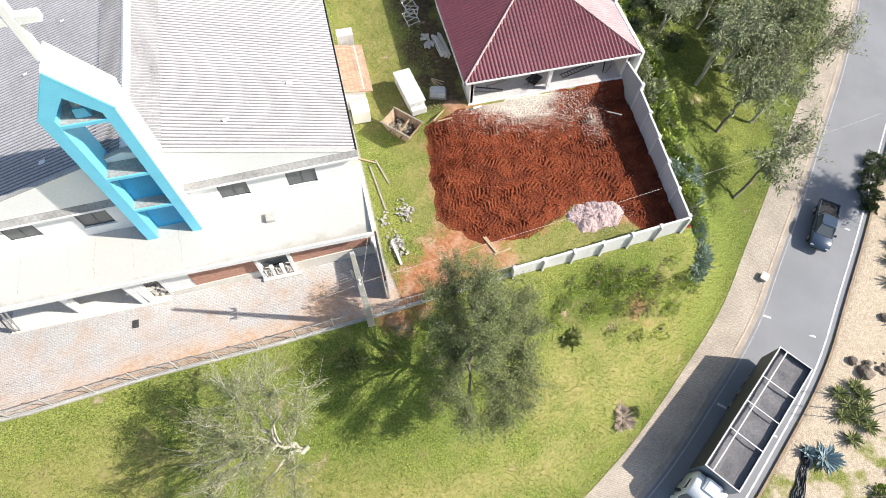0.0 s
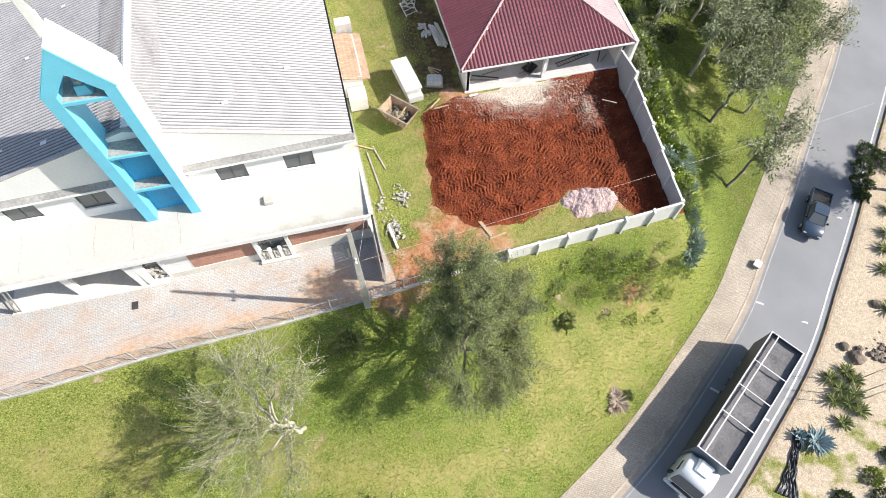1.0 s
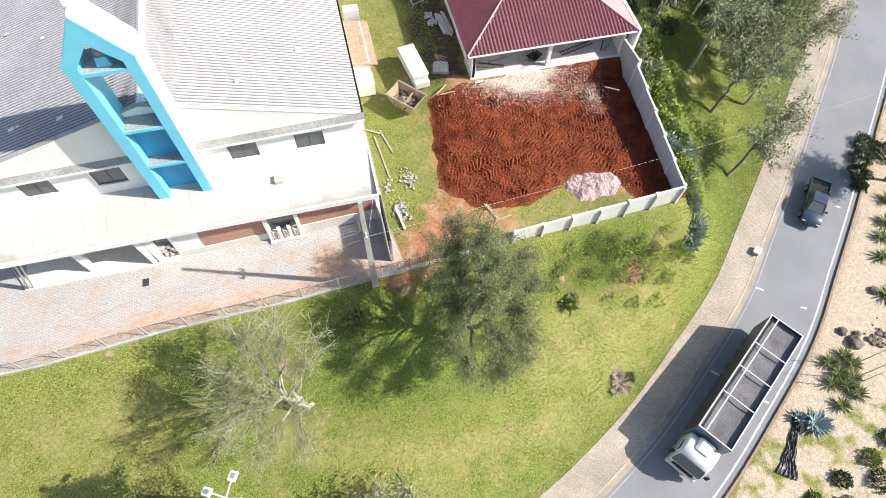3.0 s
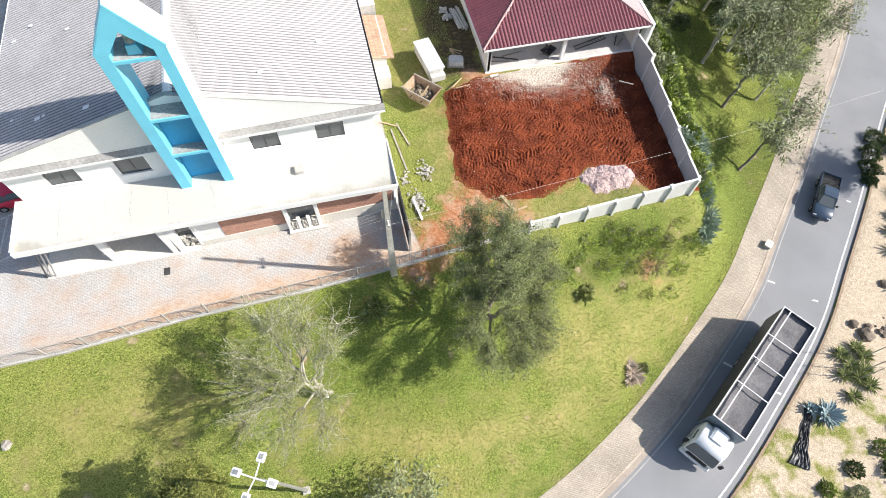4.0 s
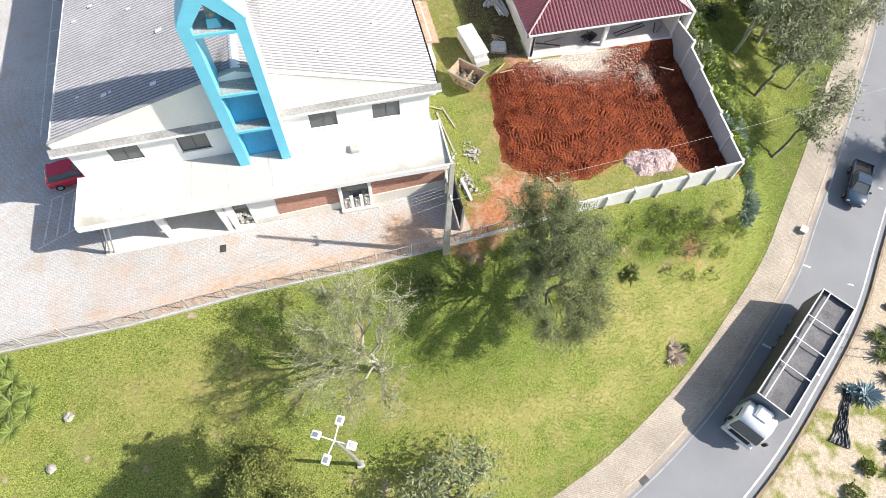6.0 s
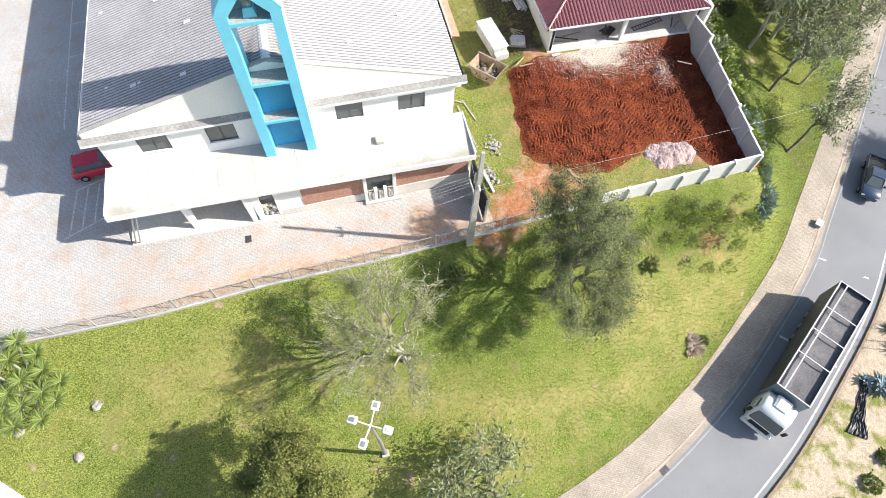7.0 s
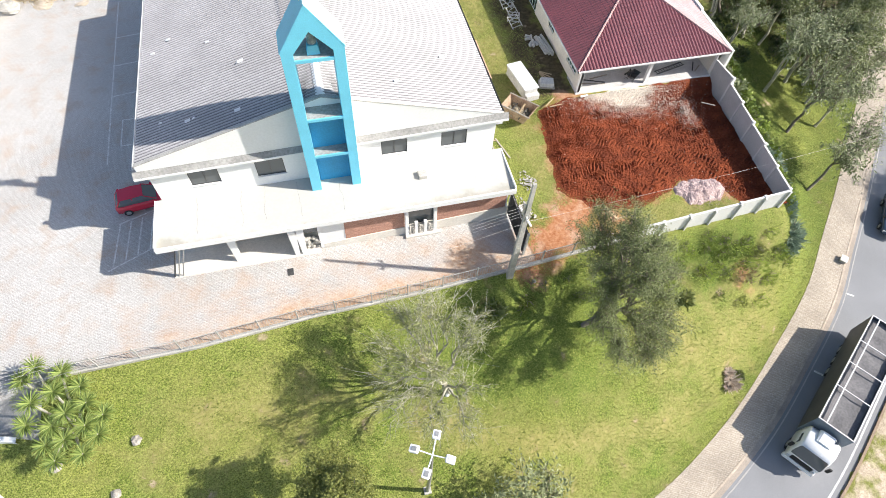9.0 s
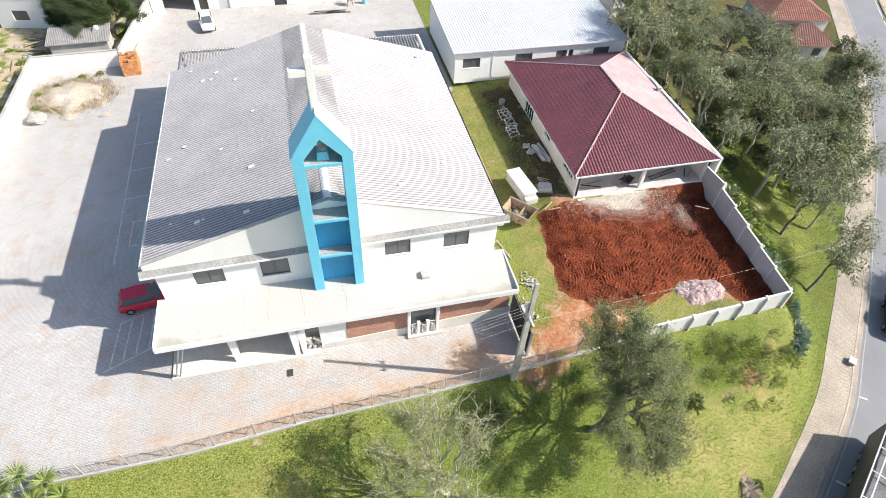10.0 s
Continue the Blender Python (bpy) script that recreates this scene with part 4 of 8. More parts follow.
part("porch_floor", Geo().box(X0 + 0.5, X1 - 0.5, 7.5, 9.75, -1.6, 0.06), material("pale_porch_screed", (0.60, 0.58, 0.57), 0.9, 0.2, 0.8, 9, 0.1), house)
part("porch_floor_edge", Geo().box(X0 + 0.45, X1 - 0.45, 7.42, 7.5, -1.6, 0.08), WHITE, house)
for x in (X0 + 0.7, 28.5, X1 - 0.7):
    part("column", Geo().box(x - 0.14, x + 0.14, 7.55, 7.83, 0.08, E0 - 0.14), WHITE, house)
part("beam", Geo().box(X0 + 0.5, X1 - 0.5, 7.56, 7.8, E0 - 0.32, E0 - 0.142), WHITE, house)

# stepped parapet and small chimney on the sunny side
for ya, yb, top in ((7.3, 13.2, 0.06), (13.2, 21.4, 0.22), (21.4, 27.4, 0.10)):
    part("parapet", Geo().box(X1 + 0.08, X1 + 0.34, ya, yb - 0.004, -2.2, E0 + top), WHITE, house, "white stepped parapet beside the eave")
chim = part("chimney", Geo().box(X1 - 0.55, X1 - 0.15, 18.5, 18.9, E0 - 0.1, E0 + 0.62), CONCRETE, house, "small grey block chimney")
part("chimney_cap", Geo().box(X1 - 0.6, X1 - 0.1, 18.45, 18.95, E0 + 0.622, E0 + 0.69), CONCRETE, chim)

# things left on the porch
PZ = 0.74 + 0.065
ladder = thing("ladder", (31.6, 9.0, PZ), "dark steel ladder lying on the porch floor", "ladder", rz=14)
for s in (-0.2, 0.2):
    part("stile", Geo().box(-1.6, 1.6, s - 0.03, s + 0.03, 0.0, 0.05), DARK_STEEL, ladder)
for k in range(11):
    part("rung", Geo().box(-1.5 + k * 0.3 - 0.02, -1.5 + k * 0.3 + 0.02, -0.168, 0.168, 0.01, 0.045), DARK_STEEL, ladder)
barrow = thing("wheelbarrow", (27.6, 8.3, PZ), "dark wheelbarrow standing on the porch", "wheelbarrow", rz=35)
part("tray", Geo().add([(-.45, -.28, .3), (.4, -.22, .3), (.4, .22, .3), (-.45, .28, .3), (-.6, -.38, .62), (.6, -.34, .58), (.6, .34, .58), (-.6, .38, .62)], [(3, 2, 1, 0), (0, 1, 5, 4), (1, 2, 6, 5), (2, 3, 7, 6), (3, 0, 4, 7)]), DARK_STEEL, barrow)
part("wheel", Geo().tube([(0.72, -0.05, 0.2), (0.72, 0.05, 0.2)], 0.2, 12), BLACK, barrow)
for s in (-1, 1):
    part("handle", Geo().tube([(0.72, s * 0.07, 0.2), (-0.4, s * 0.3, 0.32), (-1.1, s * 0.32, 0.55)], 0.022, 5), DARK_STEEL, barrow)
    part("leg", Geo().tube([(-0.35, s * 0.28, 0.32), (-0.42, s * 0.3, 0.0)], 0.02, 5), DARK_STEEL, barrow)
for i, (x, y, L, rz) in enumerate(((23.6, 8.4, 2.6, -12), (23.9, 8.7, 2.2, -20), (24.6, 9.1, 1.8, 8), (33.9, 8.8, 1.3, 60), (34.2, 8.5, 1.1, 40))):
    solo("scrap_bar", Geo().box(-L / 2, L / 2, -0.05, 0.05, 0, 0.05, bevel=0.01), (TIMBER_GREY, DARK_STEEL)[i % 2], (x, y, PZ + 0.002 * i), "length of scrap timber or steel on the porch", "scrap", rz=rz, group="scrap on the porch")


# ---- fence, walls, pole and lamp ----
FL = [Vector(p) for p in FENCE_LINE]
fence = thing("fence", (0, 0, 0), "grey steel picket fence on a concrete kerb along the yard", "fence", kind="structure")


def along(line, step):
    """Points every step along a broken line, with the heading."""
    out, left = [], 0.0
    for a, b2 in zip(line, line[1:]):
        L = (b2 - a).length
        u = (b2 - a).normalized()
        s = left
        while s < L:
            out.append((a + u * s, math.degrees(math.atan2(u.y, u.x))))
            s += step
        left = s - L
    return out


for a, b2 in zip(FL, FL[1:]):
    u = b2 - a
    rz = math.degrees(math.atan2(u.y, u.x))
    m = pose(a.x, a.y, 0, 0, 0, rz)
    part("kerb", Geo().box(0, u.length, -0.12, 0.12, -0.45, 0.14, m), CONCRETE, fence)
    for z in (0.32, 1.38):
        part("rail", Geo().box(0, u.length, -0.018, 0.018, z, z + 0.04, m), FENCE, fence)
post_mesh = Geo().box(-0.035, 0.035, -0.035, 0.035, 0.1, 1.62, bevel=0.01).mesh("post")
post_mesh.materials.append(FENCE)
picket_mesh = Geo().box(-0.008, 0.008, -0.008, 0.008, 0.18, 1.52).mesh("picket")
picket_mesh.materials.append(FENCE)
for p, rz in along(FL, 2.5):
    ob = part("post", post_mesh, None, fence)
    ob.matrix_basis = pose(p.x, p.y, 0, 0, 0, rz)
far = Geo()
for p, rz in along(FL, 0.18):
    if -16 < p.x < 20:
        ob = part("picket", picket_mesh, None, fence)
        ob.matrix_basis = pose(p.x, p.y, 0, 0, 0, rz)
    else:
        far.box(-0.011, 0.011, -0.011, 0.011, 0.18, 1.52, pose(p.x, p.y, 0, 0, 0, rz))
part("far_pickets", far, FENCE, fence)["kind"] = "stuff"

gate = thing("metal_gate", (12.35, -3.2, 0.0), "tall dark sheet metal side gate closing the yard", "gate")
part("panel", Geo().box(-0.03, 0.03, -3.85, -0.05, 0.12, 2.55), DARK_STEEL, gate)
for k in range(28):
    y = -0.1 - k * 0.138
    part("rib", Geo().box(-0.06, 0.06, y - 0.03, y + 0.03, 0.1, 2.6), DARK_STEEL, gate)
for y in (-0.02, -3.9):
    part("post", Geo().box(-0.07, 0.07, y - 0.07, y + 0.07, 0.0, 2.7), CONCRETE, gate)

WALLW = material("raw_white_concrete_panel", (0.66, 0.66, 0.65), 0.85, 0.12, 0.8, 9, 0.12, object_random=0.05)
WALLG = material("grey_concrete_panel", (0.50, 0.505, 0.51), 0.9, 0.14, 0.8, 9, 0.12, object_random=0.06)
encl = thing("concrete_wall", (0, 0, 0), "pale precast concrete panel wall with ribs round the earth plot", "wall", kind="structure")


def panel_run(a, b2, n, tops, bottom, mat):
    a, b2 = Vector(a), Vector(b2)
    u = (b2 - a) / n
    rz = math.degrees(math.atan2(u.y, u.x))
    for i in range(n):
        p = a + u * i
        z = tops[min(i, len(tops) - 1)]
        m = pose(p.x, p.y, 0, 0, 0, rz)
        part("panel", Geo().box(0.07, u.length - 0.07, -0.05, 0.05, bottom, z - 0.03, m), mat, encl)
        part("coping", Geo().box(0.0, u.length, -0.08, 0.08, z - 0.03, z + 0.03, m), WALLW, encl)
        part("rib", Geo().box(-0.07, 0.07, -0.22, 0.11, bottom, z - 0.05, m), WALLW, encl)
        part("cap", Geo().box(-0.11, 0.11, -0.13, 0.13, z + 0.032, z + 0.09, m), WALLW, encl)
    m = pose(b2.x, b2.y, 0, 0, 0, rz)
    part("rib", Geo().box(-0.09, 0.09, -0.20, 0.10, bottom, tops[-1] + 0.04, m), WALLW, encl)


panel_run((21.0, -7.45), (34.35, -6.55), 6, [1.25, 1.2, 1.2, 1.15, 1.2, 1.2], -1.4, WALLW)
panel_run((34.42, -6.4), (35.3, 5.0), 5, [1.25, 1.35, 1.5, 1.65, 1.8], -1.4, WALLG)
panel_run((35.3, 5.05), (35.05, 7.6), 1, [2.35], -0.6, WALLG)

pole = thing("utility_pole", (10.86, -8.62, 0), "grey concrete utility pole with crossarm and insulators", "pole")
pg = Geo()
pg.add([(-0.24, -0.16, -0.8), (0.24, -0.16, -0.8), (0.24, 0.16, -0.8), (-0.24, 0.16, -0.8), (-0.11, -0.08, 10.3), (0.11, -0.08, 10.3), (0.11, 0.08, 10.3), (-0.11, 0.08, 10.3)],
       [(3, 2, 1, 0), (4, 5, 6, 7), (0, 1, 5, 4), (1, 2, 6, 5), (2, 3, 7, 6), (3, 0, 4, 7)])
part("shaft", pg, CONCRETE, pole)
for k in range(14):
    part("recess_step", Geo().box(-0.06, 0.06, -0.18 + 0.006 * k, 0.18 - 0.006 * k, 0.6 + k * 0.62, 0.72 + k * 0.62), CONCRETE, pole)
arm = part("crossarm", Geo().box(-0.05, 0.05, -0.42, 0.42, 7.0, 7.1), GALV, pole)
for y in (-0.36, -0.12, 0.12, 0.36):
    part("insulator", Geo().tube([(0, y, 7.12), (0, y, 7.2), (0, y, 7.24), (0, y, 7.32)], [0.04, 0.07, 0.04, 0.05], 8), WHITE, arm)
part("rack", Geo().box(-0.32, -0.2, -0.05, 0.05, 7.5, 8.5), GALV, pole)


WIRE = material("dull_aluminium_wire", (0.52, 0.50, 0.48), 0.6, 0.1, 3, 12, 0.0)


def wire(a, b2, sag, name="overhead_wire", label="thin overhead wire hanging from the utility pole"):
    a, b2 = Vector(a), Vector(b2)
    pts = [a.lerp(b2, k / 16) - Vector((0, 0, sag * 4 * (k / 16) * (1 - k / 16))) for k in range(17)]
    solo(name, Geo().tube(pts, 0.008, 4), WIRE, (0, 0, 0), label, "wire", group="wires on the pole")


for k, z in enumerate((7.35, 7.6, 7.85, 8.1)):
    wire((10.72, -8.62 + 0.05 * k, z), (-40, -14.0 + 0.12 * k, z - 2.6), 0.8)
wire((10.72, -8.66, 6.5), (-40, -14.2, 4.0), 0.9)
wire((10.9, -8.62, 6.6), (60, 2.0, -4.0), 0.6)
wire((10.9, -8.62, 6.3), (12.1, -2.9, 3.3), 0.15)

lamp = thing("street_lamp", (2.33, -20.3, ground_z(2.33, -20.3)), "tall lamp post with four white floodlight heads", "lamp post")
LZ = 6.9 - ground_z(2.33, -20.3)
part("pole", Geo().tube([(0, 0, -0.3), (0, -0.3, LZ * 0.5), (-0.12, -0.6, LZ)], [0.13, 0.10, 0.06], 10), GALV, lamp)
part("foot", Geo().box(-0.25, 0.25, -0.25, 0.25, -0.4, 0.12, bevel=0.03), CONCRETE, lamp)
for dx, dy in ((0.40, 0.86), (-0.80, 0.45), (0.78, -0.42), (-0.48, -0.78)):
    a = part("arm", Geo().tube([(-0.12, -0.6, LZ), (-0.12 + dx * 0.8, -0.6 + dy * 0.8, LZ + 0.12)], 0.035, 6), WHITE, lamp)
    ang = math.degrees(math.atan2(dy, dx))
    hd = part("floodlight", Geo().box(-0.24, 0.24, -0.2, 0.2, -0.06, 0.06, pose(-0.12 + dx, -0.6 + dy, LZ + 0.12, 0, 12, ang), bevel=0.04), WHITE, lamp)
    part("heat_sink", Geo().box(-0.13, 0.13, -0.1, 0.1, 0.062, 0.09, pose(-0.12 + dx, -0.6 + dy, LZ + 0.12, 0, 12, ang)), GALV, hd)

# drain cover, junction box and inlet
solo("drain_cover", Geo().box(-0.2, 0.2, -0.28, 0.28, 0, 0.03, bevel=0.01), DARK_STEEL, (-4.2, -5.05, 0.0), "dark iron drain cover in the paving", "drain cover")
bz = road_z(44, -9.4)
cab = thing("junction_box", (43.95, -9.35, bz + 0.12), "small pale concrete box at the kerb", "box", rz=40)
part("base", Geo().box(-0.32, 0.32, -0.26, 0.26, 0, 0.3, bevel=0.02), CONCRETE, cab)
part("lid", Geo().box(-0.38, 0.38, -0.31, 0.31, 0.302, 0.37, bevel=0.02), CREAM, cab)
solo("kerb_inlet", Geo().box(-0.35, 0.35, -0.22, 0.22, -0.1, 0.015), DARK_STEEL, (22.1, -25.6, road_z(22, -25.6) + 0.01), "dark storm drain inlet at the kerb", "drain", rz=24)
for p, q in (((42.5, -12.37), (43.0, -12.75)), ((45.9, -15.1), (45.0, -14.5)), ((35.6, -18.1), (36.1, -18.6)), ((39.0, -21.5), (38.2, -20.8)), ((53.9, -6.9), (53.2, -6.3))):
    p, q = Vector(p), Vector(q)
    u = q - p
    solo("road_mark", Geo().box(0, u.length, -0.09, 0.09, 0, 0.012), LINE, (p.x, p.y, road_z(p.x, p.y) + 0.002), "short faded white tick on the asphalt", "road marking", rz=math.degrees(math.atan2(u.y, u.x)), kind="structure")

# thin pipes at the church corner, shadowed kerb lines of the drive
for i, (dx, h) in enumerate(((0, 1.7), (0.35, 1.5), (0.65, 1.3))):
    solo("pipe", Geo().tube([(0, 0, 0), (1.12, -0.15, 3.5)], 0.05, 8), DARK_STEEL if i == 0 else GALV, (-11.98 + 0.27 * i, -3.8, 0.0), "slanting slim steel post under the canopy corner", "post", group="posts at the canopy corner")


# ---- red earth plot and building materials ----
EARTH_POLY = [(18.2, 6.3), (20.5, 7.0), (27, 7.2), (35.6, 7.3), (35.5, 2), (34.9, -6.5), (31.9, -6.2), (31.2, -4.6), (30.3, -3.2), (27.4, -2.3), (26.2, -3.3), (23, -4.5), (19.8, -4.3), (17.2, -1.8), (17.4, 1.0), (17.8, 3.4)]


def earth_h(x, y):
    e = poly_in(x, y, EARTH_POLY) + 0.35 * noise.noise(Vector((x * 0.9, y * 0.9, 0)))
    if e < -0.25:
        return -0.12
    k = max(0.0, min(1.0, (e + 0.15) / 0.9))
    z = 0.20 * k * k * (3 - 2 * k)
    a1 = math.hypot(x - 19.5, y + 9.5) + 0.25 * noise.noise(Vector((x * 0.5, y * 0.5, 5)))
    ang = math.atan2(y + 9.5, x - 19.5)
    w = noise.noise(Vector((x * 0.3, y * 0.3, 17)))
    if w > -0.1:
        u = (a1 / 1.25) % 1.0 - 0.5
        s = ang * max(a1, 2.0)
    else:
        u = ((y * 0.94 - x * 0.34) / 1.3) % 1.0 - 0.5
        s = x * 0.94 + y * 0.34
    ridge = math.sin((s + 0.75 * abs(u) + 0.25 * noise.noise(Vector((x, y, 6)))) * 2 * math.pi / 0.30)
    worn = max(0.0, min(1.0, 0.55 + 1.3 * noise.noise(Vector((x * 0.7, y * 0.7, 21)))))
    z += k * 0.075 * ridge * worn * (0.3 + 0.7 * (abs(u) < 0.43))
    z += k * 0.10 * noise.noise(Vector((x * 1.3, y * 1.3, 2))) + k * 0.09 * abs(noise.noise(Vector((x * 4.1, y * 4.1, 3)))) + k * 0.07 * noise.noise(Vector((x * 6, y * 6, 8)))
    return z


eg = Geo()
NX, NY = 252, 190
eg.grid(NX, NY, lambda i, j: (16.4 + i * 0.0755, -6.45 + j * 0.0755, yard_z(16.4 + i * 0.0755, -6.45 + j * 0.0755) + earth_h(16.4 + i * 0.0755, -6.45 + j * 0.0755)))
DUSTY = EARTH.copy()
DUSTY.name = "red_clay_with_plaster_dust"
_n, _l = DUSTY.node_tree.nodes, DUSTY.node_tree.links
_b = _n["Principled BSDF"]
_bump = next(q for q in _n if q.type == 'BUMP')
_bump.inputs["Strength"].default_value, _bump.inputs["Distance"].default_value = 1.0, 0.14
_src = _b.inputs["Base Color"].links[0].from_socket
_at, _mx, _nz, _ad, _rg = _n.new("ShaderNodeAttribute"), _n.new("ShaderNodeMix"), _n.new("ShaderNodeTexNoise"), _n.new("ShaderNodeMath"), _n.new("ShaderNodeMapRange")
_at.attribute_name = "dust"
_nz.inputs["Scale"].default_value, _nz.inputs["Detail"].default_value = 2.2, 8
_ad.operation = 'ADD'
_l.new(_at.outputs["Fac"], _ad.inputs[0])
_l.new(_nz.outputs["Fac"], _ad.inputs[1])
_rg.inputs["From Min"].default_value, _rg.inputs["From Max"].default_value = 0.80, 1.02
_l.new(_ad.outputs[0], _rg.inputs["Value"])
_mx.data_type = 'RGBA'
_mx.inputs["B"].default_value = (0.70, 0.61, 0.51, 1)
_l.new(_rg.outputs[0], _mx.inputs["Factor"])
_l.new(_src, _mx.inputs["A"])
_l.new(_mx.outputs["Result"], _b.inputs["Base Color"])
earth = solo("red_earth", eg, DUSTY, (0, 0, 0), "freshly tracked red clay earth with tread ridges and plaster dust", "earth", kind="structure")
_da = earth.data.attributes.new("dust", 'FLOAT', 'POINT')
_da.data.foreach_set("value", [0.86 * math.exp(-((v[0] - 26.4) / 3.6) ** 2 - ((v[1] - 7.4) / 2.0) ** 2) + 0.4 * math.exp(-((v[0] - 31.7) / 0.9) ** 2 - ((v[1] - 4.8) / 1.8) ** 2) for v in eg.v])
rng = random.Random(5)
clod = Geo()
for i in range(1500):
    x, y = rng.uniform(17.5, 34.6), rng.uniform(-5, 7)
    if poly_in(x, y, EARTH_POLY) < 0.1 or ((x - 26.4) / 4.6) ** 2 + ((y - 7.4) / 2.6) ** 2 < 1:
        continue
    r = rng.uniform(0.03, 0.06) + 0.07 * rng.random() ** 5
    clod.rock((x, y, yard_z(x, y) + earth_h(x, y) + r * 0.3), r, i, 0.7, 3)
solo("earth_clods", clod, EARTH, (0, 0, 0), "loose lumps of red clay lying on the plot", "earth", kind="stuff")
chips = Geo()
for i in range(9000):
    x, y = rng.gauss(26.6, 2.7), 7.2 - abs(rng.gauss(0, 1.25))
    if rng.random() < 0.12:
        x, y = rng.gauss(31.6, 0.7), rng.gauss(4.6, 1.3)
    if rng.random() < 0.012:
        x, y = rng.uniform(18, 34), rng.uniform(-4.5, 7)
    if poly_in(x, y, EARTH_POLY) < -0.1:
        continue
    w = rng.uniform(0.010, 0.034)
    chips.box(-w, w, -w * 0.6, w * 0.6, 0, w * 0.5, pose(x, y, yard_z(x, y) + earth_h(x, y) + 0.01, rng.uniform(-25, 25), rng.uniform(-25, 25), rng.uniform(0, 180)))
solo("rubble_chips", chips, material("pale_plaster_rubble", (0.72, 0.66, 0.58), 0.95, 0.3, 3, 10, 0.2), (0, 0, 0), "pale plaster and tile chips scattered by the porch", "rubble", kind="stuff")

def pile_h(x, y):
    e = 1 - ((x - 28.5) / 2.35) ** 2 - ((y + 4.0) / 1.3) ** 2 + 0.5 * noise.noise(Vector((x * 1.1, y * 1.1, 0)))
    if e < 0:
        return -0.1
    return 0.42 * min(1.0, e) ** 0.7 + 0.16 * noise.noise(Vector((x * 1.4, y * 1.4, 4))) + 0.09 * noise.noise(Vector((x * 4, y * 4, 9))) + 0.05 * noise.noise(Vector((x * 11, y * 11, 2)))


pile = Geo()
pile.grid(96, 64, lambda i, j: (25.9 + i * 0.055, -5.7 + j * 0.055, max(-0.1, pile_h(25.9 + i * 0.055, -5.7 + j * 0.055))))
rng = random.Random(15)
for i in range(2600):
    x, y = rng.gauss(28.5, 1.25), rng.gauss(-4.0, 0.72)
    w = rng.uniform(0.010, 0.024)
    pile.box(-w, w, -w * 0.7, w * 0.7, -w * 0.5, w * 0.5, pose(x, y, max(0.06, pile_h(x, y)) + w * 0.2, rng.uniform(-40, 40), rng.uniform(-40, 40), rng.uniform(0, 180)))
solo("gravel_pile", pile, GRAVEL_PINK, (0, 0, yard_z(28.5, -4.0) - 0.05), "heap of pinkish gravel beside the clay", "gravel", kind="stuff")


def plank(loc, size, rz, tilt=0.0, mat=None, label="weathered wooden plank lying on the ground", name="plank", group="loose planks"):
    L, w, t = size
    solo(name, Geo().box(-L / 2, L / 2, -w / 2, w / 2, 0, t, pose(0, 0, 0, 0, tilt, 0), bevel=0.008), mat or TIMBER_GREY, loc, label, "plank", rz=rz, group=group)


plank((20.2, -4.75, 0.02), (1.6, 0.24, 0.05), -68, mat=TIMBER)
plank((20.9, -5.5, 0.02), (1.3, 0.14, 0.05), 10, mat=TIMBER)
plank((32.9, 3.9, 0.85), (1.2, 0.1, 0.06), -30)
plank((13.3, 1.8, 0.03), (4.2, 0.12, 0.05), -84)
plank((13.9, 3.2, 0.03), (2.4, 0.12, 0.05), -76)
plank((13.0, 4.4, 0.05), (1.3, 0.12, 0.05), -30, mat=TIMBER)
plank((13.55, -3.9, 0.05), (2.0, 0.16, 0.14), -82, mat=WHITE, label="white painted timber lying by the wall")
plank((19.2, 6.9, 0.75), (1.3, 0.09, 0.07), 40, mat=TIMBER)
plank((19.6, 6.4, 0.75), (1.2, 0.09, 0.07), 5, mat=TIMBER)
plank((22.4, 6.95, 0.85), (0.7, 0.16, 0.08), 5, mat=WHITE, label="short white board lying on the clay")

# skip of rubble: tapered steel bin, open above
skip = thing("skip", (16.15, 6.3, 0.25), "rusty tan steel rubble skip half full of waste", "skip", rz=-47)
sk = Geo()
bo = [(-0.85, -0.6, 0.05), (0.85, -0.6, 0.05), (0.85, 0.6, 0.05), (-0.85, 0.6, 0.05)]
to = [(-1.35, -0.85, 1.25), (1.35, -0.85, 1.25), (1.35, 0.85, 1.25), (-1.35, 0.85, 1.25)]
ti = [(-1.29, -0.79, 1.25), (1.29, -0.79, 1.25), (1.29, 0.79, 1.25), (-1.29, 0.79, 1.25)]
bi = [(-0.8, -0.55, 0.12), (0.8, -0.55, 0.12), (0.8, 0.55, 0.12), (-0.8, 0.55, 0.12)]
sk.add(bo + to + ti + bi, [(3, 2, 1, 0)] + [(i, (i + 1) % 4, 4 + (i + 1) % 4, 4 + i) for i in range(4)] + [(4 + i, 4 + (i + 1) % 4, 8 + (i + 1) % 4, 8 + i) for i in range(4)] + [(8 + i, 8 + (i + 1) % 4, 12 + (i + 1) % 4, 12 + i) for i in range(4)] + [(12, 13, 14, 15)])
part("bin", sk, material("rusty_tan_steel", (0.44, 0.34, 0.24), 0.8, 0.4, 1.5, 9, 0.15, tint=(0.25, 0.15, 0.09)), skip)
for s in (-1, 1):
    part("rim", Geo().box(-1.4, 1.4, s * 0.87 - 0.04, s * 0.87 + 0.04, 1.20, 1.30), TIMBER_GREY, skip)
    part("lug", Geo().tube([(s * 0.5, -0.95, 0.7), (s * 0.5, 0.95, 0.7)], 0.05, 8), DARK_STEEL, skip)
rb = Geo()
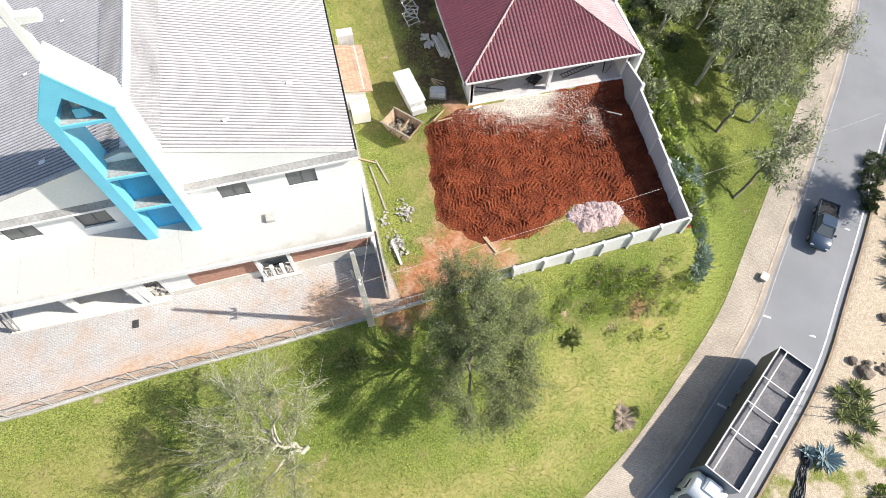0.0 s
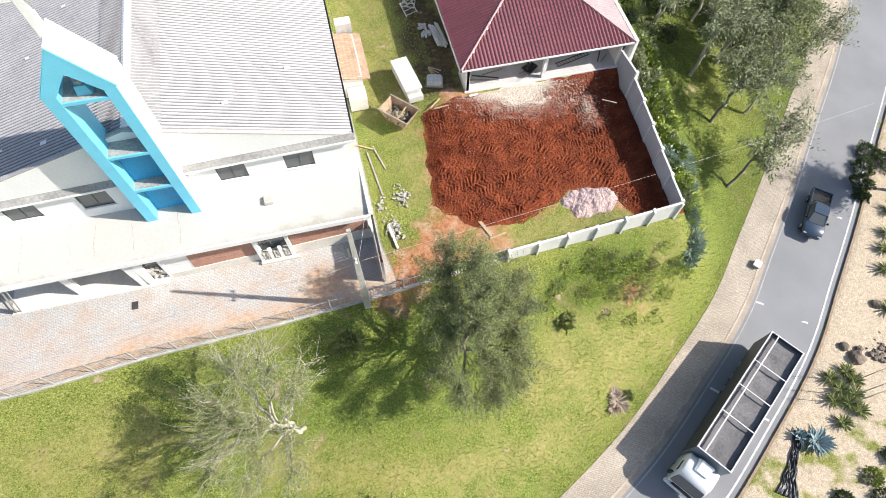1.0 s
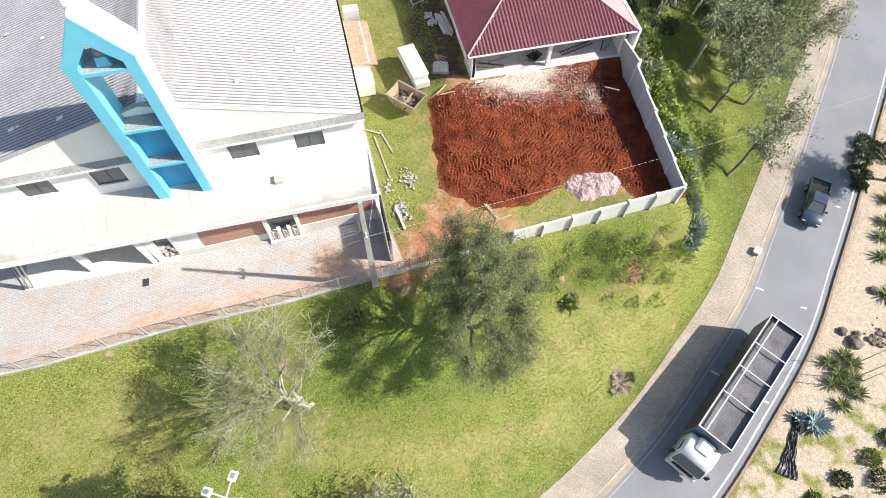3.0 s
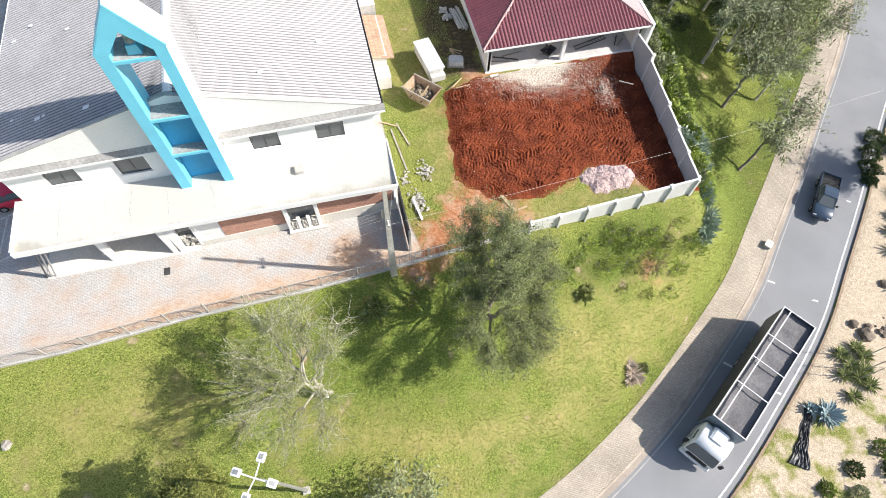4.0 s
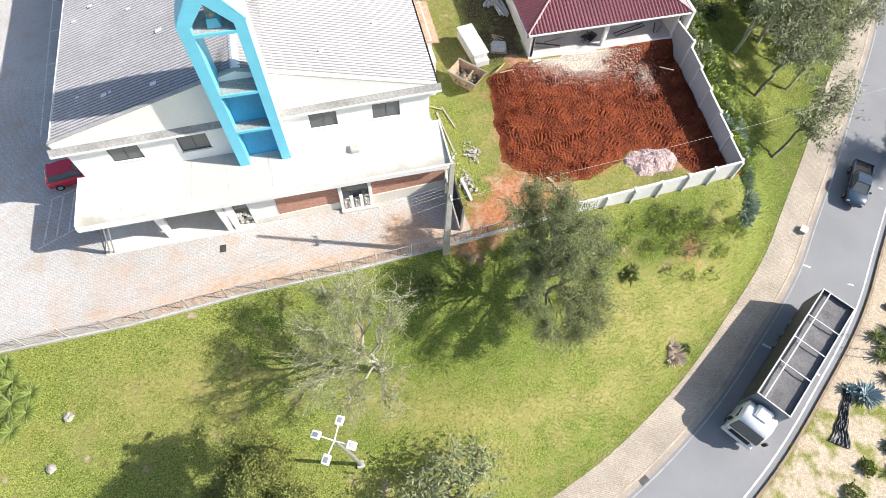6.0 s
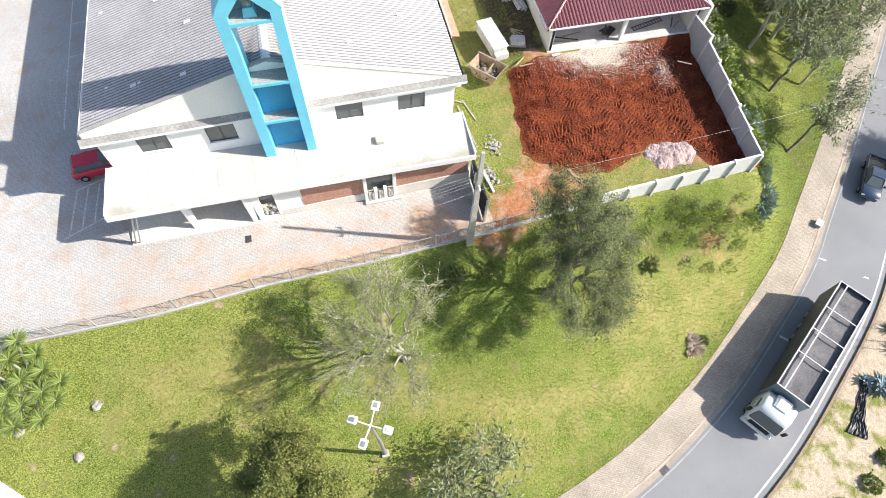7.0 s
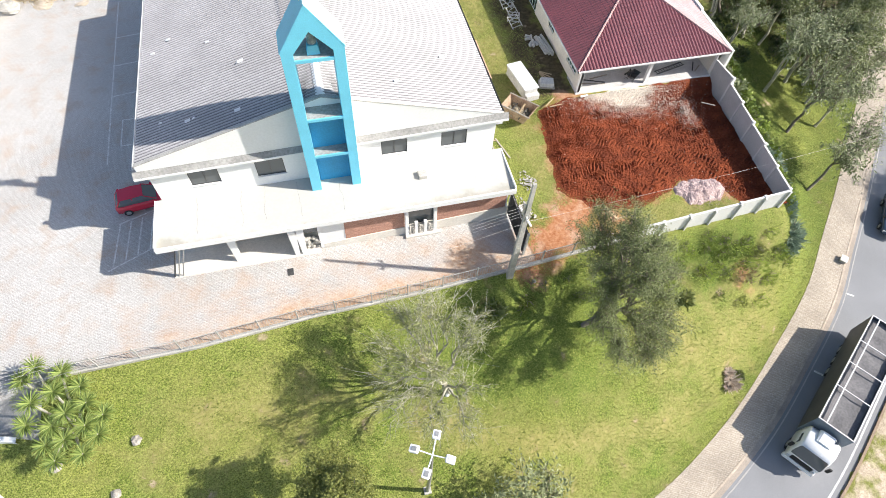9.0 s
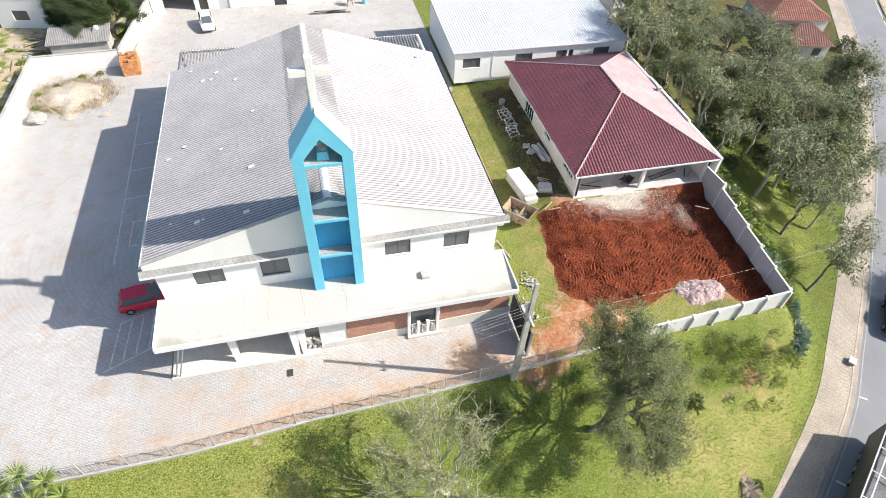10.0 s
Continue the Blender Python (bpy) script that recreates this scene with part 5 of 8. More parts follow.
for i in range(70):
    rb.rock((rng.uniform(-0.95, 0.9), rng.uniform(-0.6, 0.6), rng.uniform(0.35, 0.7)), rng.uniform(0.08, 0.2), i, 0.7, 4)
solo("skip_waste", rb, material("mixed_rubble", (0.33, 0.28, 0.20), 0.95, 0.5, 3, 9, 0.3), (16.15, 6.3, 0.25), "brown leaves and rubble inside the skip", "rubble", rz=-47, kind="stuff")
solo("waste_board", Geo().box(-0.8, 0.8, -0.06, 0.06, 0, 0.04, pose(0, 0, 0, 0, -20, 0)), TIMBER, (16.2, 6.1, 1.0), "broken timber sticking out of the skip", "plank", rz=40)

tank = thing("site_box", (17.45, 9.6, 0.6), "white rectangular site box with a flat grey lid", "box", rz=9)
part("body", Geo().box(-0.62, 0.62, -1.75, 1.75, 0.1, 1.0, bevel=0.04), DIRTY_WHITE, tank)
part("lid", Geo().box(-0.7, 0.7, -1.8, 1.8, 1.002, 1.12, bevel=0.03), METAL_WHITE, tank)
part("step", Geo().box(-0.62, 0.62, -2.2, -1.76, 0.1, 0.65, bevel=0.03), DIRTY_WHITE, tank)
part("skid", Geo().box(-0.6, -0.45, -1.9, 1.9, 0.0, 0.1), TIMBER_GREY, tank)
part("skid", Geo().box(0.45, 0.6, -1.9, 1.9, 0.0, 0.1), TIMBER_GREY, tank)
sink = thing("laundry_sink", (19.7, 9.2, 0.62), "white basin lying upturned on a pallet", "basin", rz=-15)
part("basin", Geo().box(-0.6, 0.6, -0.45, 0.45, 0.12, 0.5, bevel=0.08), DIRTY_WHITE, sink)
part("pallet", Geo().box(-0.7, 0.7, -0.55, 0.55, 0.0, 0.12), TIMBER_GREY, sink)
for i in range(4):
    plank((19.7 + 0.1 * i, 10.1 + 0.12 * i, 0.7 + 0.05 * i), (1.2, 0.09, 0.05), 100 + i * 13, 8, TIMBER)

# stacked white bed frames beside the house


def bed_frame(name, loc, rz, tilt):
    ob = thing(name, loc, "white painted metal frame leaning in the grass", "metal frame", group="frames beside the house")
    ob.matrix_basis = pose(*loc, tilt, 0, rz)
    for x in (-0.55, 0.55):
        part("leg", Geo().box(x - 0.035, x + 0.035, -0.035, 0.035, 0, 1.3), DIRTY_WHITE, ob)
    for z in (0.1, 0.5, 0.9, 1.23):
        part("rung", Geo().box(-0.515, 0.515, -0.03, 0.03, z, z + 0.06), DIRTY_WHITE, ob)
    return ob


for i, (x, y, rz, t) in enumerate(((19.6, 17.3, 20, -60), (19.9, 18.8, 35, -50), (19.6, 20.4, 10, -66), (20.2, 20.8, 60, -55), (19.4, 18.2, -20, -80))):
    bed_frame("bed_base", (x, y, 0.72), rz, t)
for i in range(7):
    solo("concrete_post", Geo().box(-1.3, 1.3, -0.09, 0.09, 0, 0.17, bevel=0.02), DIRTY_WHITE, (20.85 + 0.24 * (i % 4) + 0.08 * (i // 4), 14.3 - 0.14 * (i % 3), 0.72 + 0.175 * (i // 4)), "white concrete post in a stack along the house wall", "post", rz=96 + 2 * (i % 3), group="stacked white posts")
rng = random.Random(19)
for i in range(12):
    w = rng.uniform(0.14, 0.3)
    solo("concrete_block", Geo().box(-w, w, -0.1, 0.1, 0, 0.18, bevel=0.02), DIRTY_WHITE, (20.15 + rng.uniform(-0.3, 0.35), 15.0 + rng.uniform(-0.9, 0.9), 0.70 + 0.06 * (i % 3)), "broken white concrete piece heaped by the posts", "block", rz=rng.uniform(0, 180), group="broken white pieces")
solo("bucket", Geo().tube([(0, 0, 0), (0, 0, 0.5)], [0.3, 0.36], 12), GALV, (20.0, 23.4, 0.66), "grey metal barrel in the grass by the house", "barrel")

# porch clutter
for x, y, r in ((23.2, 8.4, 20), (23.6, 8.3, -35), (24.6, 8.8, 8), (27.6, 8.6, 30), (27.9, 8.4, 60), (31.2, 8.8, -20), (31.6, 8.5, 10), (34.1, 8.6, 70)):
    plank((x, y, 0.71), (1.7, 0.08, 0.06), r, 0, TIMBER_GREY, "weathered batten lying on the porch floor", group="battens on the porch")
sc = thing("scrap_heap", (27.7, 8.9, 0.69), "heap of dark scrap and tools on the porch", "scrap")
for i in range(9):
    part("scrap", Geo().box(-0.3, 0.3, -0.06, 0.06, 0, 0.1, pose(rng.uniform(-.4, .4), rng.uniform(-.3, .3), 0.03 + 0.05 * i, rng.uniform(-20, 20), 0, rng.uniform(0, 180))), TIMBER_GREY if i % 2 else DARK_STEEL, sc)

# plaster scraps between canopy and grass
for k, (cx, cy, n, s) in enumerate(((13.7, -3.4, 130, 0.55), (14.9, -0.7, 60, 0.5), (13.2, -1.2, 24, 0.4))):
    g2 = Geo()
    for i in range(n):
        w = rng.uniform(0.03, 0.12)
        g2.box(-w, w, -w * 0.6, w * 0.6, 0, 0.05, pose(cx + rng.gauss(0, s * 0.55), cy + rng.gauss(0, s), 0.02 + rng.uniform(0, 0.12), rng.uniform(-30, 30), rng.uniform(-30, 30), rng.uniform(0, 180)))
    solo("rubble_heap", g2, STONE_PALE, (0, 0, 0), "pale broken plaster pieces heaped on the grass", "rubble", kind="stuff")

# lean-to store beside the church with a clay tile roof
store = thing("lean_to_store", (13.1, 12.0, 0.1), "small lean-to store with an orange clay tile roof", "shed")
part("wall", Geo().box(-0.85, 0.85, -2.4, -2.25, 0, 2.1), CREAM, store)
part("wall", Geo().box(-0.85, 0.85, 2.25, 2.4, 0, 2.1), CREAM, store)
part("wall", Geo().box(0.72, 0.85, -2.25, 2.25, 0, 2.1), CREAM, store)
tile = Geo().tube([(-0.22, 0, 0), (0.22, 0, 0.012)], [0.075, 0.09], 6).mesh("tile")
tile.materials.append(TERRACOTTA)
for i in range(28):
    for j in range(6):
        o = part("tile", tile, None, store)
        x = -0.86 + j * 0.35
        o.matrix_basis = pose(x, -2.46 + i * 0.182, 2.165 - 0.1763 * x, 0, 10, 0)
part("deck", Geo().box(-1.05, 1.1, -2.55, 2.55, 2.06, 2.14, pose(0, 0, 0, 0, 10, 0)), TERRACOTTA, store)
part("cistern", Geo().box(-0.4, 0.9, 2.75, 3.6, 0, 2.9), DIRTY_WHITE, store)
part("cistern", Geo().box(-0.5, 0.9, -3.9, -2.5, 0, 1.2), CREAM, store)


# ---- trees and plants ----
LEAF_OLIVE = leaf_material("olive_leaf", (0.088, 0.114, 0.036), (0.232, 0.262, 0.106))
LEAF_GREY = leaf_material("grey_green_leaf", (0.100, 0.130, 0.050), (0.370, 0.400, 0.225))
LEAF_SPRING = leaf_material("thin_spring_leaf", (0.165, 0.186, 0.068), (0.360, 0.375, 0.160))
LEAF_BRIGHT = leaf_material("yellow_green_leaf", (0.100, 0.125, 0.024), (0.275, 0.285, 0.075))
LEAF_DARK = leaf_material("dark_green_leaf", (0.030, 0.052, 0.016), (0.112, 0.148, 0.052))
LEAF_LIME = leaf_material("lime_leaf", (0.075, 0.125, 0.016), (0.255, 0.320, 0.062))
LEAF_BLUE = leaf_material("blue_grey_leaf", (0.11, 0.17, 0.11), (0.35, 0.43, 0.33))
LEAF_YUCCA = leaf_material("yucca_leaf", (0.085, 0.150, 0.028), (0.370, 0.430, 0.120))
LEAF_AGAVE = leaf_material("agave_leaf", (0.17, 0.25, 0.26), (0.38, 0.47, 0.49))
LEAF_FRESH = leaf_material("fresh_lime_leaf", (0.25, 0.34, 0.05), (0.44, 0.50, 0.12))
LEAF_SUCCULENT = leaf_material("dull_green_succulent", (0.095, 0.125, 0.032), (0.310, 0.340, 0.125))
GRASS_BLADE = leaf_material("grass_blade", (0.092, 0.138, 0.018), (0.385, 0.395, 0.115), 0.7)


def grow(wood, leaf, rnd, p, d, length, r, level, o):
    """A limb with its twigs: wobbling, tapering, ever finer; leaves along the last ones."""
    n = 4
    pts, rad = [p], [r]
    q, dd = p.copy(), d.copy()
    for i in range(n):
        dd = (dd + Vector((rnd.uniform(-1, 1), rnd.uniform(-1, 1), rnd.uniform(-0.6, 0.6))) * o["wobble"] + Vector((0, 0, o["lift"]))).normalized()
        q = q + dd * length / n
        pts.append(q)
        rad.append(max(0.012, r * (1 - 0.5 * (i + 1) / n)))
    wood.tube(pts, rad, 6 if level > 2 else (5 if level > 1 else 3), caps=False)
    if level <= o["leafy"]:
        cnt = o["leaves"] if level == 0 else o["leaves"] // 2
        for k in range(cnt):
            t = rnd.uniform(0.15, 1.1) * n
            i = min(int(t), n - 1)
            c = pts[i].lerp(pts[i + 1], t - i) + Vector((rnd.gauss(0, 1), rnd.gauss(0, 1), rnd.gauss(0, 0.8))) * o["fuzz"]
            L = o["leaf"] * rnd.uniform(0.6, 1.3)
            a = Vector((rnd.uniform(-1, 1), rnd.uniform(-1, 1), rnd.uniform(-0.7, 0.4))).normalized()
            b2 = a.cross(Vector((rnd.uniform(-.5, .5), rnd.uniform(-.5, .5), 1))).normalized() * L * o["slim"]
            leaf.add([c, c + a * L * 0.5 + b2, c + a * L + Vector((0, 0, -L * 0.15)), c + a * L * 0.5 - b2], [(0, 1, 2, 3)])
    if level == 0:
        return
    kids = o["kids"] + (rnd.random() < 0.5)
    for k in range(kids):
        t = (0.35 + 0.65 * (k + rnd.random()) / kids) * n
        i = min(int(t), n - 1)
        c = pts[i].lerp(pts[i + 1], t - i)
        ax = Vector((rnd.uniform(-1, 1), rnd.uniform(-1, 1), rnd.uniform(-0.4, 0.6))).normalized()
        nd = (dd * math.cos(o["angle"]) + (ax - dd * ax.dot(dd)).normalized() * math.sin(o["angle"]) * rnd.uniform(0.7, 1.3)).normalized()
        grow(wood, leaf, rnd, c, nd, length * rnd.uniform(0.55, 0.8), rad[i] * 0.62, level - 1, o)


def tree(loc, label, seed, trunk=2.2, first=2.6, r=0.2, levels=3, lean=(0, 0), limbs=4, bark=None, leafmat=None, foot=None, name="tree", group="", **kw):
    o = dict(wobble=0.28, lift=0.05, leafy=1, leaves=26, fuzz=0.22, leaf=0.26, slim=0.22, kids=3, angle=0.75)
    o.update(kw)
    rnd = random.Random(seed)
    wood, leaf = Geo(), Geo()
    top = Vector((lean[0], lean[1], trunk))
    wood.tube([(0, 0, -0.4), (0, 0, 0.05), top * 0.5 + Vector((rnd.uniform(-.1, .1), rnd.uniform(-.1, .1), 0)), top], [r * 1.5, r * 1.2, r, r * 0.8], 8)
    for k in range(limbs):
        a = 2 * math.pi * (k + rnd.random() * 0.6) / limbs
        d = Vector((math.cos(a) * o.get("out", 0.8) + lean[0] * 0.25, math.sin(a) * o.get("out", 0.8) + lean[1] * 0.25, 0.75)).normalized()
        grow(wood, leaf, rnd, top - Vector((0, 0, 0.15 * k)), d, first * rnd.uniform(0.8, 1.15), r * 0.62, levels, o)
    t = thing(name, loc, label, "tree" if name == "tree" else name.replace("_", " "), group=group)
    wood.smooth = True
    part("trunk", wood, bark or BARK, t)
    part("crown", leaf, leafmat or LEAF_OLIVE, t)
    if foot:
        part("painted_foot", Geo().tube([(0, 0, -0.1), (0, 0, 0.35), (top.x * 0.25, top.y * 0.25, 0.75)], [r * 1.36, r * 1.3, r * 1.2], 9), WHITE, t, "white lime-painted trunk foot")
    return t


def clump_tree(loc, label, seed, stems, clumps, r=0.18, leaf=0.16, slim=0.3, fuzz=0.16, bark=None, leafmat=None, foot=False, group="", bare=0.0, limb_r=0.5, spread=1.3):
    """A tree whose limbs reach for given clumps. stems: (fork point) of each trunk; clumps: (x, y, z, radius, twigs, leaves a twig), all from the foot."""
    rnd = random.Random(seed)
    wood, lf = Geo(), Geo()
    forks = [Vector(f) for f in stems]

    def bent(a, b2, n, sway, droop=0.0):
        """A wavering line from a to b2."""
        L = (b2 - a).length
        out = [a]
        for i in range(1, n):
            t = i / n
            out.append(a.lerp(b2, t) + Vector((rnd.uniform(-1, 1), rnd.uniform(-1, 1), rnd.uniform(-0.5, 0.5))) * sway * L + Vector((0, 0, droop * L * math.sin(math.pi * t))))
        return out + [b2]
    for k, f in enumerate(forks):
        a = Vector((0.16 * k, 0.05 * k, -0.5))
        pts = bent(a, f, 5, 0.035)
        pts[1] = Vector((a.x, a.y, 0.1))
        wood.tube(pts, [r * 1.45, r * 1.2, r, r * 0.92, r * 0.85, r * 0.72], 8, caps=False)
    for cx, cy, cz, cr, twigs, leaves in clumps:
        c = Vector((cx, cy, cz))
        f = min(forks, key=lambda q: (q - c).length)
        limb = bent(f - (f * 0.12 if rnd.random() < 0.5 else f * 0.0), c, 6, 0.055, 0.08)
        rr = r * limb_r
        wood.tube(limb, [rr * (1 - 0.13 * i) for i in range(7)], 6, caps=False)
        for k in range(twigs):
            d = Vector((rnd.gauss(0, 1), rnd.gauss(0, 1), rnd.gauss(0, 0.75))).normalized()
            p = c + d * cr * spread * rnd.uniform(0.08, 1.0) ** 0.5 * (1.0 + 0.55 * noise.noise(d * 1.7 + Vector((seed, cx, cz))))
            q = limb[rnd.choice((2, 3, 4, 4, 5, 5, 6))]
            tw = bent(q, p, 3, 0.16, 0.06)
            wood.tube(tw, [r * 0.17, r * 0.115, r * 0.075, 0.005], 3, caps=False)
            if bare and rnd.random() < 0.8:
                for m in range(2):
                    e = p + (d + Vector((rnd.gauss(0, 0.7), rnd.gauss(0, 0.7), rnd.gauss(0, 0.5)))) * rnd.uniform(0.25, 0.7)
                    wood.tube([tw[2], tw[2].lerp(e, 0.5) + Vector((rnd.uniform(-.12, .12), rnd.uniform(-.12, .12), rnd.uniform(-.1, .1))), e], [0.011, 0.009, 0.005], 3, caps=False)
            if rnd.random() < bare:
                continue
            for m in range(leaves):
                t = rnd.uniform(0.25, 1.08) * 3
                i = min(int(t), 2)
                o = tw[i].lerp(tw[i + 1], t - i) + Vector((rnd.gauss(0, 1), rnd.gauss(0, 1), rnd.gauss(0, 0.8))) * fuzz
                L = leaf * rnd.uniform(0.6, 1.35)
                a = (d * 0.5 + Vector((rnd.uniform(-1, 1), rnd.uniform(-1, 1), rnd.uniform(-0.8, 0.5)))).normalized()
                b2 = a.cross(Vector((rnd.uniform(-.8, .8), rnd.uniform(-.8, .8), 1))).normalized() * L * slim
                lf.add([o, o + a * L * 0.5 + b2, o + a * L + Vector((0, 0, -L * 0.15)), o + a * L * 0.5 - b2], [(0, 1, 2, 3)])
    t = thing("tree", loc, label, "tree", group=group)
    wood.smooth = True
    part("trunk", wood, bark or BARK, t)
    part("crown", lf, leafmat or LEAF_OLIVE, t)
    if foot:
        part("painted_foot", Geo().tube([(0, 0, -0.1), (0, 0, 0.12), (forks[0].x * 0.12, forks[0].y * 0.12, 0.6)], [r * 1.5, r * 1.3, r * 1.14], 9), WHITE, t, "white lime-painted trunk foot")
    return t


def on_ground(x, y):
    return (x, y, ground_z(x, y))


big = clump_tree(on_ground(15.6, -12.5), "large spreading tree with fine grey-olive leaves and dark limbs", 4, [(1.0, -0.3, 4.4), (1.9, -0.8, 3.6)],
                 [(1.9, 2.6, 9.3, 1.4, 48, 104), (1.7, 0.4, 9.7, 1.5, 50, 104), (1.1, -1.5, 9.2, 1.4, 48, 100), (2.5, 2.1, 7.2, 1.3, 42, 72), (3.7, 0.3, 6.8, 1.3, 42, 72), (-1.2, -2.7, 6.0, 1.2, 42, 90), (-0.5, -4.3, 4.9, 1.1, 40, 80),
                  (1.5, -4.5, 4.1, 1.2, 46, 85), (4.1, -2.5, 4.2, 1.3, 50, 72), (1.6, -2.8, 5.4, 1.3, 46, 72), (2.0, -0.9, 6.4, 1.3, 30, 54), (4.0, -0.9, 5.2, 1.2, 42, 70), (4.8, 2.1, 6.0, 1.3, 40, 75), (5.2, 0.6, 5.4, 1.1, 34, 64), (-0.4, 2.9, 8.0, 1.3, 44, 94), (-0.5, 0.6, 8.0, 1.3, 44, 94), (-0.7, -1.0, 7.0, 1.2, 42, 94), (0.6, 4.0, 8.6, 1.1, 30, 80), (2.9, -3.8, 4.0, 1.1, 40, 75), (3.2, 3.2, 6.2, 1.1, 32, 70)],
                 r=0.17, leaf=0.088, slim=0.36, fuzz=0.15, leafmat=LEAF_OLIVE, spread=1.12, limb_r=0.62)
dry = clump_tree(on_ground(4.85, -15.0), "half-bare tree with pale lichen branches and a whitened foot", 21, [(-0.3, 0.4, 3.0), (-0.8, 0.1, 3.4), (-0.2, -0.5, 3.2)],
                 [(-2.6, 0.4, 7.2, 1.4, 30, 66), (-3.7, 1.2, 7.0, 1.2, 28, 66), (-1.6, 2.2, 8.2, 1.4, 30, 66), (0.4, 2.0, 8.2, 1.4, 28, 60), (1.4, 0.6, 7.8, 1.3, 26, 60), (-2.8, 3.6, 7.3, 1.2, 26, 62), (-0.4, 3.8, 7.4, 1.1, 22, 40),
                  (-1.2, -0.8, 7.4, 1.4, 30, 66), (-3.9, -2.2, 6.3, 1.2, 28, 50), (0.4, -2.0, 6.4, 1.2, 24, 44), (-4.2, -0.4, 6.2, 1.1, 24, 44), (-2.0, -3.6, 6.0, 1.2, 26, 66), (2.0, 2.0, 7.2, 1.1, 20, 38), (-2.2, -1.6, 5.4, 1.1, 22, 42), (0.2, -3.8, 4.8, 1.0, 18, 40)],
                 r=0.135, leaf=0.078, slim=0.40, fuzz=0.15, bark=BARK_PALE, leafmat=LEAF_SPRING, foot=True, bare=0.15, limb_r=0.66, spread=1.1)
dense = tree(on_ground(-3.2, -21.6), "dense rounded tree with yellow-green leaves on the lawn", 8, trunk=5.2, first=2.8, r=0.22, levels=3, limbs=7, leafmat=LEAF_BRIGHT, leaves=135, kids=4, fuzz=0.21, leaf=0.11, slim=0.36, angle=0.72, out=0.95, lift=0.1)
clump_tree(on_ground(7.6, -23.6), "loose open tree with long grey-green leaves on the bank", 33, [(0.2, 0.4, 2.2), (0.5, -0.2, 2.0)],
                 [(-1.4, 0.8, 4.0, 1.3, 26, 18), (0.6, 1.8, 4.4, 1.4, 28, 16), (2.2, 0.8, 4.2, 1.3, 26, 16), (1.4, -1.2, 3.8, 1.4, 28, 18), (-0.8, -1.4, 3.6, 1.3, 26, 20), (3.2, 2.2, 4.0, 1.1, 16, 12), (-2.6, -0.4, 3.4, 1.1, 18, 16)],
                 r=0.12, leaf=0.34, slim=0.15, fuzz=0.2, leafmat=LEAF_GREY)
clump_tree(on_ground(59.6, -5.2), "round leafy tree standing beside the road", 91, [(-0.2, 0.1, 2.6)],
                      [(-1.6, 0.6, 4.2, 1.4, 40, 40), (0.2, 1.4, 4.6, 1.5, 40, 40), (1.2, -0.4, 4.8, 1.5, 40, 40), (-0.8, -1.4, 4.2, 1.4, 40, 36), (-0.4, 0.0, 5.4, 1.4, 40, 40), (-2.4, -1.8, 3.4, 0.9, 14, 8)],
                      r=0.15, leaf=0.2, slim=0.3, fuzz=0.2, leafmat=LEAF_DARK)
tree(on_ground(-10.2, -23.2), "small pale twiggy shrub tree on the lawn", 12, trunk=1.0, first=1.4, r=0.07, levels=2, limbs=5, leafmat=LEAF_GREY, leaves=12, leaf=0.14, slim=0.3, fuzz=0.16)

